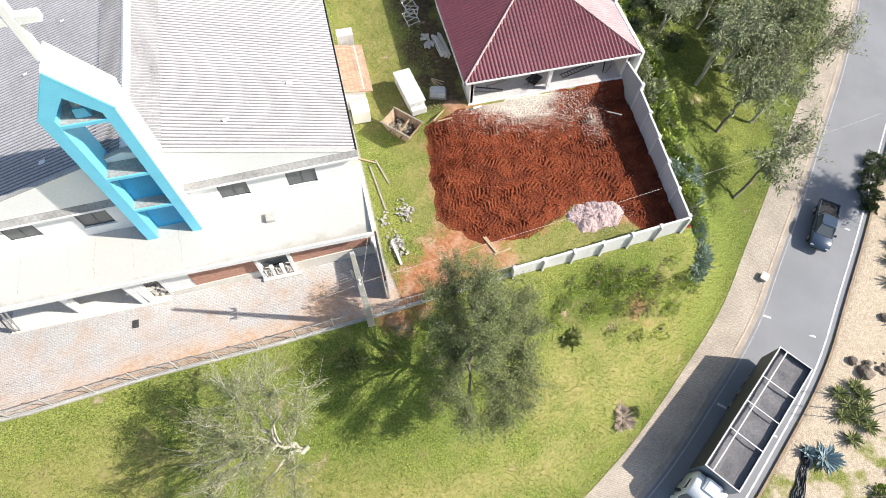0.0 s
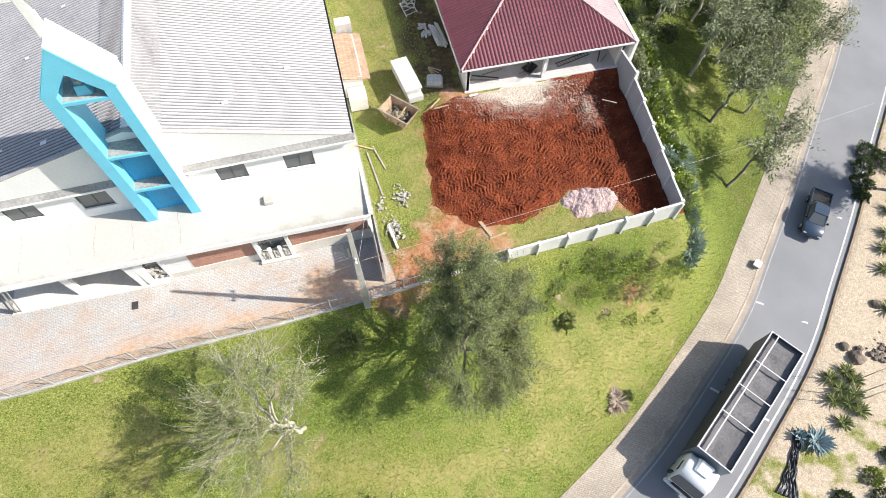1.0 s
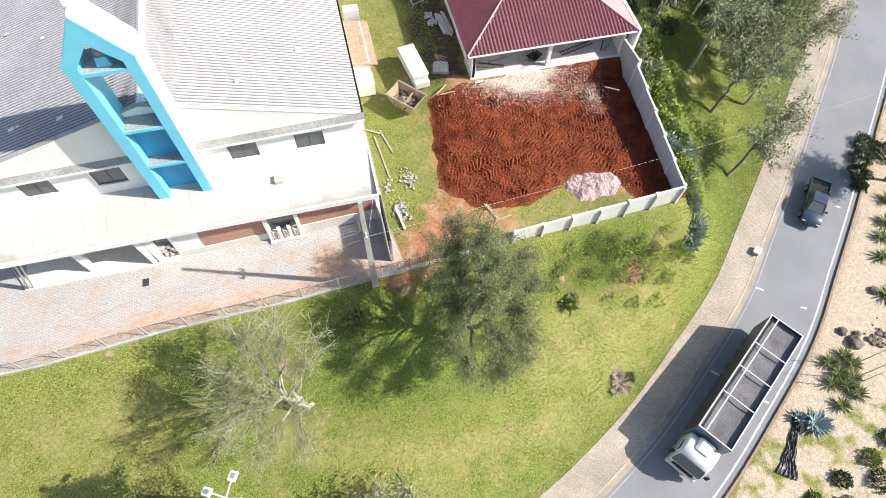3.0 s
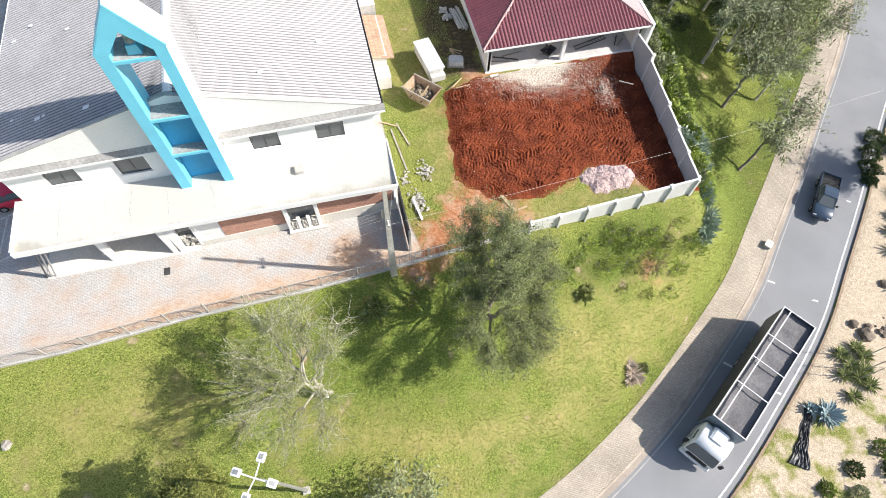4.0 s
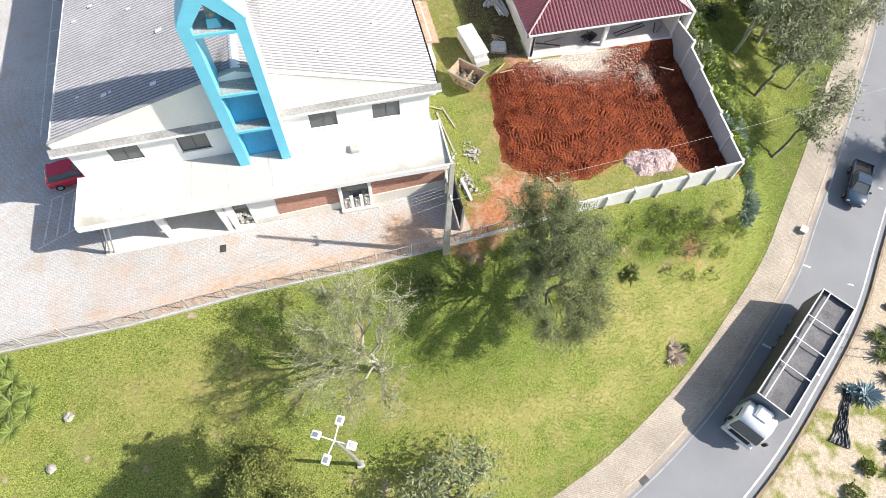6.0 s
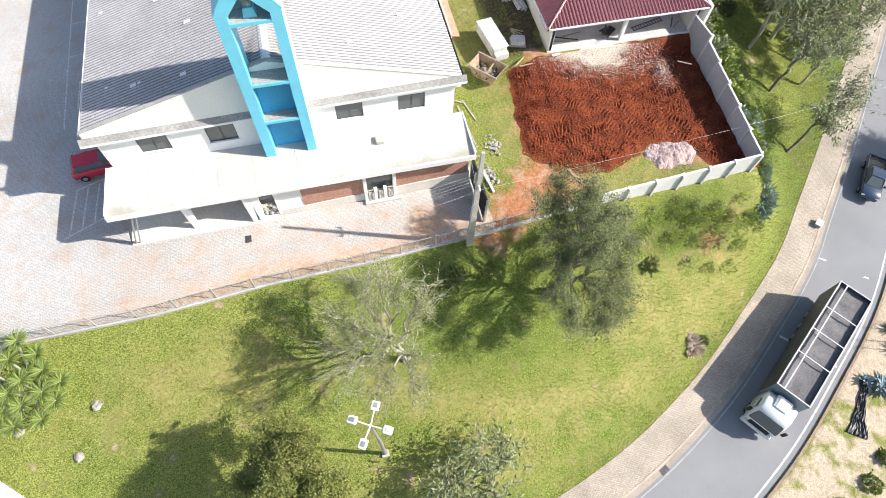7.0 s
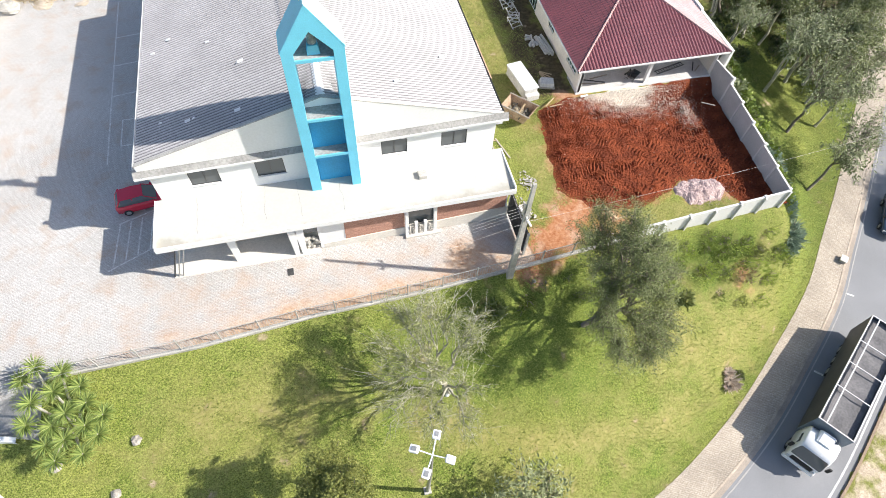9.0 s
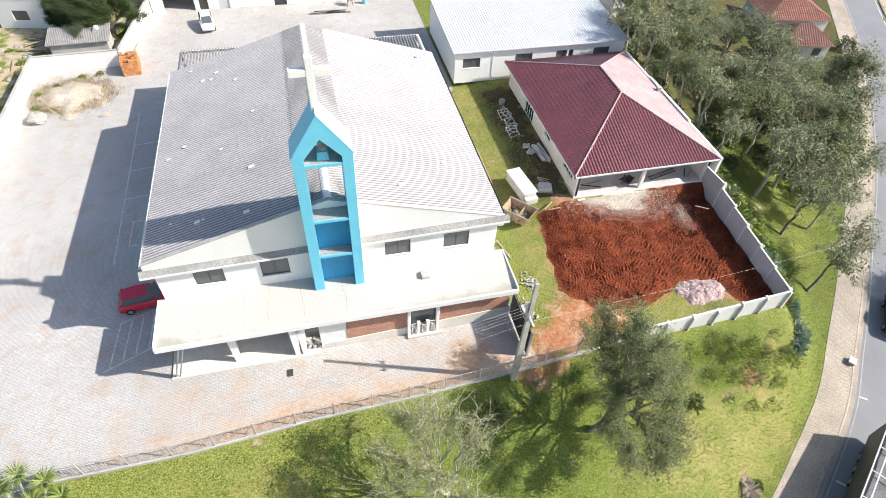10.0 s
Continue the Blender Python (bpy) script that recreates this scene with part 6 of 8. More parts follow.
kinds = [
    clump_tree(on_ground(44.7, -1.7), "grey-leaved open tree leaning over the footpath", 41, [(1.5, 0.7, 3.2)],
               [(1.6, -0.2, 4.2, 1.2, 26, 18), (3.2, 1.0, 4.6, 1.4, 30, 18), (4.8, 2.0, 5.2, 1.4, 26, 14), (3.0, 2.8, 5.8, 1.3, 22, 14), (1.0, -1.2, 4.6, 1.1, 20, 16), (6.2, 3.2, 5.8, 1.2, 18, 11), (5.4, 0.6, 4.8, 1.2, 18, 12), (0.4, 0.8, 5.0, 1.0, 16, 14)],
               r=0.13, leaf=0.34, slim=0.16, fuzz=0.2, leafmat=LEAF_GREY, group="trees on the bank"),
    clump_tree(on_ground(45.5, 4.7), "slender olive-leaved tree on the steep bank", 57, [(1.0, 0.4, 3.8)],
               [(0.6, 0.0, 5.2, 1.4, 28, 18), (2.4, 1.2, 5.8, 1.6, 32, 17), (3.8, 0.0, 6.0, 1.4, 26, 15), (0.0, 2.0, 6.4, 1.5, 26, 14), (1.8, -1.4, 5.4, 1.3, 24, 16), (4.8, 2.2, 6.6, 1.3, 20, 11), (2.6, 3.4, 6.8, 1.3, 18, 11), (5.4, -1.0, 5.6, 1.1, 16, 11)],
               r=0.14, leaf=0.32, slim=0.17, fuzz=0.2, leafmat=LEAF_GREY, group="trees on the bank"),
    clump_tree(on_ground(45.2, 9.7), "slender grey-leaved tree on the steep bank", 63, [(0.8, 0.6, 4.2), (0.2, -0.2, 4.4)],
               [(0.6, 1.0, 6.2, 1.4, 24, 20), (2.2, 0.2, 6.0, 1.4, 26, 22), (-0.8, -0.6, 6.0, 1.3, 24, 22), (1.4, 2.4, 6.8, 1.2, 20, 16), (3.4, 1.6, 6.6, 1.1, 18, 16)],
               r=0.13, leaf=0.3, slim=0.18, fuzz=0.2, bark=BARK_PALE, leafmat=LEAF_GREY, group="trees on the bank"),
    clump_tree(on_ground(48.6, 16.6), "dark-leaved tree in the grove above the road", 77, [(0.5, 0.3, 4.6)],
               [(0.4, 0.2, 7.4, 1.7, 36, 34), (1.8, 1.2, 6.6, 1.5, 32, 34), (-1.2, 0.8, 6.4, 1.5, 32, 34), (0.2, -1.5, 6.2, 1.4, 30, 34), (2.0, -0.9, 5.8, 1.2, 24, 30)],
               r=0.14, leaf=0.22, slim=0.26, fuzz=0.19, bark=BARK_PALE, leafmat=LEAF_OLIVE, group="trees on the bank", spread=1.15)]
rnd = random.Random(9)
GROVE = [(rnd.uniform(38.5, 70), rnd.uniform(17, 46)) for k in range(12)] + [(50.0, 5.6), (51.6, 11.0), (54.2, 9.2), (56.0, 12.2), (50.5, 8.5), (47.5, 14.2), (52.5, 13.5), (43.5, 15.5), (56.5, 14.5), (50.0, 19.5), (45.5, 21.0), (41.2, 21.5), (55.5, 20.5), (60.5, 22.0), (48.5, 26.0), (43.0, 27.5), (53.5, 27.0), (59.0, 28.5), (65.5, 30.0), (46.0, 33.0), (51.5, 34.0), (57.0, 35.5), (41.5, 35.0), (63.0, 36.5), (39.0, 30.0), (67.5, 25.0), (45, 40), (55, 42), (42.0, 18.2), (46.8, 17.5), (53.0, 17.0), (57.5, 18.0), (62.5, 26.0), (57.5, 24.5), (51.0, 23.0), (49.5, 11.5), (53.5, 11.0), (64.0, 22.5)]
for i, (x, y) in enumerate(GROVE):
    if kerb_dist(x, y) > -WALK_W - 1.2 or x + y > 94 or math.hypot(x - 43.5, y - 44) < 5.0:
        continue
    if i % 9 == 8 and x < 58:
        continue
    src = kinds[(0, 1, 3, 2, 1, 2, 3)[i % 7]]
    s = rnd.uniform(0.8, 1.15)
    m = pose(*on_ground(x, y), rnd.uniform(-4, 4), rnd.uniform(-4, 4), rnd.uniform(0, 360)) @ Matrix.Scale(s, 4)
    c = copy_thing(src, m)
    c["label"] = "tree of the leafy grove above the road"
GROVE_EDGE = ((70.6, 24.4, 1.7), (71.9, 26.4, 1.9), (73.6, 29.0, 1.9), (75.4, 31.6, 1.8), (77.0, 34.0, 1.6), (80.6, 37.8, 1.8), (69.0, 22.4, 1.2))


def bush(loc, rad, label, seed, leafmat, n=700, leaf=0.14, slim=0.35, h=0.8, name="bush", group=""):
    """Stems and leaves in an uneven mound."""
    rnd = random.Random(seed)
    t = thing(name, loc, label, "bush", group=group)
    wood, lf = Geo(), Geo()
    for k in range(7):
        a = rnd.uniform(0, 6.28)
        e = Vector((math.cos(a) * rad * 0.6, math.sin(a) * rad * 0.6, rad * h * rnd.uniform(0.6, 1.1)))
        wood.tube([(0, 0, -0.15), e * 0.5 + Vector((0, 0, 0.1)), e], [0.03, 0.02, 0.008], 4, caps=False)
    for k in range(n):
        d = Vector((rnd.gauss(0, 1), rnd.gauss(0, 1), abs(rnd.gauss(0, 1)))).normalized()
        lump = 0.75 + 0.5 * noise.noise(d * 2.2 + Vector((seed, 0, 0)))
        c = Vector((d.x * rad, d.y * rad, d.z * rad * h)) * lump * rnd.uniform(0.55, 1.0) ** 0.5
        L = leaf * rnd.uniform(0.6, 1.4)
        a = (d + Vector((rnd.uniform(-1, 1), rnd.uniform(-1, 1), rnd.uniform(-0.6, 0.8)))).normalized()
        b2 = a.orthogonal().normalized() * L * slim
        lf.add([c, c + a * L * 0.5 + b2, c + a * L, c + a * L * 0.5 - b2], [(0, 1, 2, 3)])
    part("wood", wood, BARK, t)
    part("foliage", lf, leafmat, t)
    return t


def rosette(lf, rnd, c, n, L, w, droop=0.5, up=0.3):
    """Sword leaves round a heart, folded along the middle."""
    for k in range(n):
        a = k * 2.39996 + rnd.uniform(-.2, .2)
        e = up + (1.25 - up) * (1 - k / n) ** 1.4 * rnd.uniform(0.6, 1.1) if k > n * 0.45 else up * rnd.uniform(-0.7, 1.2)
        d = Vector((math.cos(a) * math.cos(e), math.sin(a) * math.cos(e), math.sin(e)))
        s = Vector((-math.sin(a), math.cos(a), 0)) * w * 0.5
        l2 = L * rnd.uniform(0.75, 1.1)
        m = c + d * l2 * 0.55
        tip = c + d * l2 + Vector((0, 0, -droop * l2 * 0.25))
        drop = Vector((0, 0, -w * 0.3))
        lf.add([c + s * 0.6, c - s * 0.6, m - s, m + s, m + drop, c + drop, tip], [(0, 5, 4, 3), (5, 1, 2, 4), (3, 4, 6), (4, 2, 6)])


yz = ground_z(-19.0, -12.1)
yucca = thing("yucca", (-19.0, -12.1, yz), "clump of tall yuccas with spiky green-yellow heads", "yucca")
rnd = random.Random(14)
for hx, hy, hz in [(a - 1.05, b2 + 0.1, c) for a, b2, c in ((-18.4, -9.6, 1.6), (-17.0, -10.1, 1.3), (-19.5, -9.9, 0.8), (-18.1, -12.0, 2.0), (-16.7, -12.6, 1.0), (-15.9, -11.9, 0.3), (-17.0, -13.9, 0.2), (-18.1, -13.9, 0.0), (-15.5, -13.7, -0.6), (-19.0, -12.7, 0.6), (-16.2, -10.9, 0.6), (-17.4, -11.2, 1.2), (-16.4, -14.6, -0.9), (-17.5, -13.1, 0.7), (-15.2, -12.6, -0.4), (-17.9, -14.7, -0.8), (-16.9, -12.0, -0.2), (-16.0, -13.2, 0.0))]:
    foot = Vector((0.35 * (hx + 19.0), 0.35 * (hy + 12.1), -0.2))
    head = Vector((hx + 19.0, hy + 12.1, hz - yz))
    mid = foot.lerp(head, 0.5) + Vector((rnd.uniform(-.15, .15), rnd.uniform(-.15, .15), 0.2))
    part("stem", Geo().tube([foot, mid, head], [0.1, 0.075, 0.06], 7), BARK_PALE, yucca)
    lf = Geo()
    rosette(lf, rnd, head, 90, 0.92, 0.06, 0.5, 0.25)
    part("head", lf, LEAF_YUCCA, yucca)


def agave(loc, label, seed, n=26, L=0.9, w=0.16, mat=None, name="agave", group="", stalk=0.0):
    rnd = random.Random(seed)
    t = thing(name, loc, label, "agave", group=group)
    lf = Geo()
    rosette(lf, rnd, Vector((0, 0, 0.12)), n, L, w, 0.2, 0.5)
    part("foliage", lf, mat or LEAF_AGAVE, t)
    part("core", Geo().tube([(0, 0, -0.1), (0, 0, 0.25)], [0.16, 0.06], 8), BARK, t)
    if stalk:
        st2 = Geo().tube([(0, 0, 0.1), (0.05, 0, stalk * 0.5), (0.12, 0.05, stalk)], [0.045, 0.035, 0.015], 6)
        for k in range(16):
            z = stalk * (0.45 + 0.034 * k)
            a = k * 2.4
            st2.tube([(0.06, 0, z), (0.06 + math.cos(a) * 0.22, math.sin(a) * 0.22, z + 0.08)], [0.012, 0.02], 4)
        part("flower_stalk", st2, BARK_PALE, t)
    return t


def bed(x, y):
    return (x, y, ground_z(x, y))


agave(bed(41.7, -23.8), "large blue-grey agave in the sandy bed", 3, 64, 1.3, 0.30)
agave(bed(40.6, -23.1), "blue-grey agave half wrapped by dark sheeting", 5, 26, 0.8, 0.22)
for i, (x, y) in enumerate(((45.2, -19.7), (46.7, -19.5), (47.0, -20.3), (45.5, -20.7), (44.6, -21.3), (46.4, -21.3), (45.7, -21.8), (46.2, -22.5), (44.4, -23.0))):
    agave(bed(x, y), "green spiky agave in a tight clump on sand", 20 + i, 54, 0.95, 0.11, LEAF_SUCCULENT, group="agave clump", stalk=(4.6 if i in (2, 5) else (4.0 if i == 6 else 0)))
for i, (x, y) in enumerate(((57.0, -9.2), (54.8, -12.3), (53.1, -15.6), (58.4, -7.2), (55.9, -10.6))):
    agave(bed(x, y), "green agave standing alone on the sand", 40 + i, 46, 1.1, 0.12, LEAF_SUCCULENT, group="single agaves")
for i, (x, y, r) in enumerate(((47.7, -17.6, 0.38), (48.2, -18.7, 0.62), (48.8, -18.1, 0.28), (49.5, -18.7, 0.22), (52.3, -15.0, 0.4), (53.2, -16.4, 0.35))):
    solo("rock", Geo().rock((0, 0, 0.12), r, i + 3, 0.7, 9), BOULDER, bed(x, y), "brown rounded boulder on the sandy bed", "rock", group="boulders in the bed")
rg = Geo()
for i in range(40):
    rg.rock((rnd.gauss(0, 0.5), rnd.gauss(0, 0.7), 0.05), rnd.uniform(0.08, 0.22), i, 0.7, 4)
solo("clay_rubble", rg, BOULDER, bed(50.3, -18.8), "heap of brown clay lumps in the bed", "earth", kind="stuff")
for x, y, r in ((58.6, -2.4, 1.4), (60.0, -1.0, 1.4), (57.5, -4.0, 1.3), (61.4, -2.6, 1.5), (56.9, -5.2, 0.9)):
    bush(bed(x, y), r, "clipped dark green hedge bush beside the road", int(x * 7), LEAF_DARK, 1500, 0.13, 0.45, 0.95, group="hedge at the road")
for x, y, r, lm in ((44.5, -27.0, 0.9, LEAF_LIME), (41.6, -27.8, 0.8, LEAF_DARK), (44.4, -28.6, 1.1, LEAF_DARK), (38.8, -28.6, 0.7, LEAF_LIME), (36.8, -30.0, 0.9, LEAF_LIME), (46.8, -26.2, 1.0, LEAF_DARK), (33.6, -31.0, 1.0, LEAF_LIME), (41.0, -29.6, 1.0, LEAF_GREY)):
    bush(bed(x, y), r, "low leafy bush on the far verge", int(x * 11), lm, 600, 0.16, 0.3, 0.8, group="bushes on the far verge")

for x, y, r in GROVE_EDGE:
    bush(on_ground(x, y), r, "tall dark evergreen shrub beside the footpath", int(x * 13), LEAF_DARK, 1500, 0.2, 0.3, 1.5, group="evergreens at the footpath")
for i in range(160):
    x, y = rnd.uniform(37.8, 70), rnd.uniform(13, 46)
    if kerb_dist(x, y) < -WALK_W - 1.5:
        bush(on_ground(x, y), rnd.uniform(0.7, 1.5), "shadowed leafy undergrowth below the grove", 700 + i, rnd.choice((LEAF_DARK, LEAF_DARK, LEAF_OLIVE)), 420, 0.22, 0.25, 0.7, group="undergrowth of the grove")
for i, (x, y) in enumerate(((38.6, 21.0), (39.4, 23.6), (40.4, 26.4), (41.6, 29.4), (39.8, 32.4), (43.4, 33.4), (46.4, 36.4), (42.2, 36.8), (47.6, 40.6), (50.6, 38.6), (51.8, 42.6), (55.0, 45.4), (49.6, 45.6), (58.0, 41.8), (59.0, 46.8), (46.6, 30.4), (54.4, 38.4), (60.6, 39.8), (62.8, 43.6), (56.4, 49.4))):
    bush(on_ground(x, y), rnd.uniform(1.5, 2.4), "tall dark green shrub behind the house", 1200 + i, LEAF_DARK if i % 4 else LEAF_GREY, 1100, 0.22, 0.26, 0.95, group="tall shrubs behind the house")
# shrubs on the bank outside the wall
rnd = random.Random(88)
for i in range(105):
    y = rnd.uniform(-6.0, 19)
    x = 35.9 + 0.06 * y + rnd.uniform(0.2, 2.2 + 0.16 * max(y, 0))
    bush(on_ground(x, y), rnd.uniform(0.75, 1.35), "dense leafy green shrub crowding the bank by the wall", 900 + i, rnd.choice((LEAF_LIME, LEAF_FRESH, LEAF_LIME, LEAF_GREY, LEAF_BLUE) if y < 3 else (LEAF_LIME, LEAF_FRESH, LEAF_LIME, LEAF_GREY, LEAF_OLIVE)), 850, 0.26, 0.26, 1.0, group="shrubs below the wall")
for i, (x, y, r, lm) in enumerate(((36.6, 6.6, 0.9, LEAF_OLIVE), (37.2, 4.6, 1.0, LEAF_DARK), (36.8, 2.9, 0.9, LEAF_LIME), (37.0, 1.0, 0.9, LEAF_LIME), (36.9, -0.7, 0.8, LEAF_DARK), (37.9, -1.6, 1.0, LEAF_BLUE), (38.0, -3.0, 1.0, LEAF_BLUE), (37.2, -4.4, 0.9, LEAF_BLUE), (36.6, -5.6, 0.8, LEAF_BLUE), (36.3, -8.0, 1.0, LEAF_BLUE), (35.9, -9.0, 0.8, LEAF_BLUE), (37.6, 8.6, 1.1, LEAF_OLIVE), (37.5, 10.8, 1.1, LEAF_DARK), (36.6, 13.0, 1.0, LEAF_OLIVE), (38.2, 12.8, 1.2, LEAF_LIME), (37.4, 16.0, 1.2, LEAF_DARK), (40.6, 13.6, 1.1, LEAF_LIME))):
    bush(on_ground(x, y), r, ("blue-grey succulent shrub below the wall" if lm is LEAF_BLUE else "leafy green shrub on the bank below the wall"), 300 + i, lm, 520, 0.22 if lm is LEAF_BLUE else 0.16, 0.22, 0.9, group="shrubs below the wall")
bush(on_ground(24.4, -11.9), 0.75, "dark green spiky shrub alone on the bank", 399, LEAF_SUCCULENT, 320, 0.34, 0.16, 0.7)
bush(on_ground(9.2, -10.6), 0.8, "dull green spiky plant in the tree shade", 398, LEAF_SUCCULENT, 200, 0.45, 0.14, 0.6)
rnd = random.Random(31)
for i in range(70):
    x, y = 30.0 + rnd.gauss(0, 3.2), -9.6 + rnd.gauss(0, 1.1)
    if i > 58:
        x, y = rnd.uniform(5, 20), rnd.uniform(-11.0, -9.2)
    if y > -8.1 or x > 36.5:
        continue
    r = rnd.uniform(0.4, 1.2)
    bush(on_ground(x, y), r, "low tuft of rough green weeds on the bank", 400 + i, rnd.choice((LEAF_FRESH, LEAF_FRESH, LEAF_LIME, LEAF_LIME, LEAF_BRIGHT)), int(300 * r * r + 40), 0.15, 0.18, 0.16, name="weed_tuft", group="weeds on the bank")
bush(on_ground(30.6, -10.6), 1.3, "dry brown weeds on a bare clay patch", 397, leaf_material("dead_weed", (0.22, 0.15, 0.09), (0.36, 0.28, 0.18)), 420, 0.2, 0.14, 0.3)
for x, y, r in ((36.0, -8.6, 1.45), (36.7, -7.6, 1.2), (35.4, -9.2, 0.9), (36.9, -6.4, 1.0), (37.3, -5.2, 1.1), (37.9, -4.0, 1.1), (38.4, -2.8, 1.2), (38.9, -1.6, 1.25), (39.5, -0.5, 1.2), (39.3, 0.6, 1.0), (38.3, -1.0, 0.9)):
    agave(on_ground(x, y), "blue-grey aloe clump on the bank by the wall corner", int(x * 31), 64, r, 0.13, LEAF_BLUE, name="aloe", group="aloes by the wall")
DRY_LEAF = leaf_material("dry_leaf", (0.34, 0.26, 0.20), (0.66, 0.57, 0.47))
for x, y, L in ((27.6, -17.5, 1.0), (27.2, -17.9, 0.7), (28.0, -17.9, 0.7), (27.5, -17.0, 0.65)):
    agave(on_ground(x, y), "dry grey-brown rosette plant at the edge of the lawn", int(x * 10), 54, L, 0.11, DRY_LEAF, name="dry_rosette", group="dry rosettes on the lawn")
bush(on_ground(28.6, -17.2), 0.55, "green tuft beside the dry shrub", 78, LEAF_OLIVE, 260, 0.2, 0.2, 0.8)
for i, (x, y, r) in enumerate(((-15.2, -13.7, 0.34), (-16.9, -16.3, 0.34), (-20.0, -14.2, 0.36), (12.6, -9.2, 0.16))):
    solo("stone", Geo().rock((0, 0, 0.05), r, 40 + i, 0.6, 9), STONE, on_ground(x, y), "pale stone lying on the lawn", "stone", group="stones on the lawn")

# grass blades, thickest on the bank
CLAY_AREA = [(12.8, -7.9), (21.5, -7.2), (22.5, -4.6), (18.5, -3.2), (15.2, -4.0)]
r_ = np.random.default_rng(2)
gx, gy = r_.uniform(-22, 62, 620000), r_.uniform(-29, 24, 620000)
keep = (on_grid(GRID_K, gx, gy) < -WALK_W - 0.05) & ~inside_many(gx, gy, YARD_PAVED) & ~inside_many(gx, gy, CLAY_AREA) & ~inside_many(gx, gy, EARTH_POLY)
keep &= ~(inside_many(gx, gy, PLATEAU) & ((gx < 12.6) | (gy > 7.2) & (gx > 20)))
keep &= np.sin(gx * 1.3 + 2 * np.sin(gy * 0.9)) + np.sin(gy * 1.7 + 2 * np.sin(gx * 0.6)) > r_.uniform(-3.2, 1.6, len(gx))
gx, gy = gx[keep], gy[keep]
gz = on_grid(GRID_Z, gx, gy)
gh, ga, gw = r_.uniform(0.04, 0.14, len(gx)), r_.uniform(0, 6.28, len(gx)), r_.uniform(0.012, 0.036, len(gx))
dx, dy = np.cos(ga), np.sin(ga)
gb = Geo()
tri_ = np.stack([np.stack([gx - dy * gw, gy + dx * gw, gz - 0.02], 1), np.stack([gx + dy * gw, gy - dx * gw, gz - 0.02], 1), np.stack([gx + dx * gh * 1.8, gy + dy * gh * 1.8, gz + gh * 0.75], 1)], 1)
gb.v = tri_.reshape(-1, 3).tolist()
gb.f = np.arange(len(gx) * 3).reshape(-1, 3).tolist()
solo("grass", gb, GRASS_BLADE, (0, 0, 0), "short uneven grass blades of the lawn", "grass", kind="stuff")

# dark sheeting by the agave, pulled into long creases
def crease(i, j):
    u, v = i / 26 - 0.5, j / 60
    w = 0.75 + 0.9 * (1 - v) ** 2 - 0.3 * math.sin(3.0 * v)
    x = 37.65 + 3.1 * v + u * w * 0.85 + 0.16 * noise.noise(Vector((v * 5, 0, 0)))
    y = -26.7 + 3.9 * v - u * w * 0.6 + 0.12 * noise.noise(Vector((v * 7, 3, 0)))
    z = 0.05 + 0.22 * abs(noise.noise(Vector((u * 5 + 2.5 * v, v * 4.5, 0)))) + 0.12 * abs(noise.noise(Vector((u * 16, v * 6, 5)))) - 0.10 * (abs(u) > 0.48)
    return (x, y, ground_z(x, y) + z)


tg = Geo()
tg.grid(26, 60, crease)
solo("black_sheeting", tg, material("crumpled_black_plastic", (0.034, 0.036, 0.042), 0.45, 0.3, 3, 12, 0.5, spec=0.5), (0, 0, 0), "crumpled black plastic sheet on the sand", "plastic sheet")


# ---- vehicles ----
def loft(rings):
    """A closed skin over rings of equally many points."""
    g = Geo()
    n = len(rings[0])
    for r in rings:
        g.v += [tuple(p) for p in r]
    for i in range(len(rings) - 1):
        for k in range(n):
            g.f.append((i * n + k, i * n + (k + 1) % n, (i + 1) * n + (k + 1) % n, (i + 1) * n + k))
    g.f.append(tuple(range(n - 1, -1, -1)))
    g.f.append(tuple(range((len(rings) - 1) * n, len(rings) * n)))
    return g


def section(x, w, z0, z1, r=0.08, top=1.0):
    """A rounded cross section of a body at x: half width w, from z0 to z1, narrower above by top."""
    return [(x, -w + r, z0), (x, w - r, z0), (x, w, z0 + r), (x, w, z0 + (z1 - z0) * 0.6), (x, w * top, z1 - r * 0.6), (x, w * top - r, z1), (x, -w * top + r, z1), (x, -w * top, z1 - r * 0.6), (x, -w, z0 + (z1 - z0) * 0.6), (x, -w, z0 + r)]


TYRE = Geo().tube([(0, -0.1, 0), (0, -0.09, 0), (0, 0.09, 0), (0, 0.1, 0)], [0.27, 0.32, 0.32, 0.27], 18).mesh("tyre")
TYRE.materials.append(BLACK)
RIM = Geo().tube([(0, -0.105, 0), (0, 0.105, 0)], [0.19, 0.19], 12).mesh("rim")
RIM.materials.append(GALV)


def wheel(parent, x, y, r=0.32, w=1.0):
    t = part("wheel", TYRE, None, parent)
    t.matrix_basis = pose(x, y, r) @ Matrix.Diagonal((r / 0.32, w, r / 0.32, 1))
    part("rim", RIM, None, t)


def paint(name, c, rough=0.25):
    m = material(name, c, rough, 0.06, 1.0, 8, 0.0)
    m.node_tree.nodes["Principled BSDF"].inputs["Coat Weight"].default_value = 0.6
    m.node_tree.nodes["Principled BSDF"].inputs["Coat Roughness"].default_value = 0.08
    return m


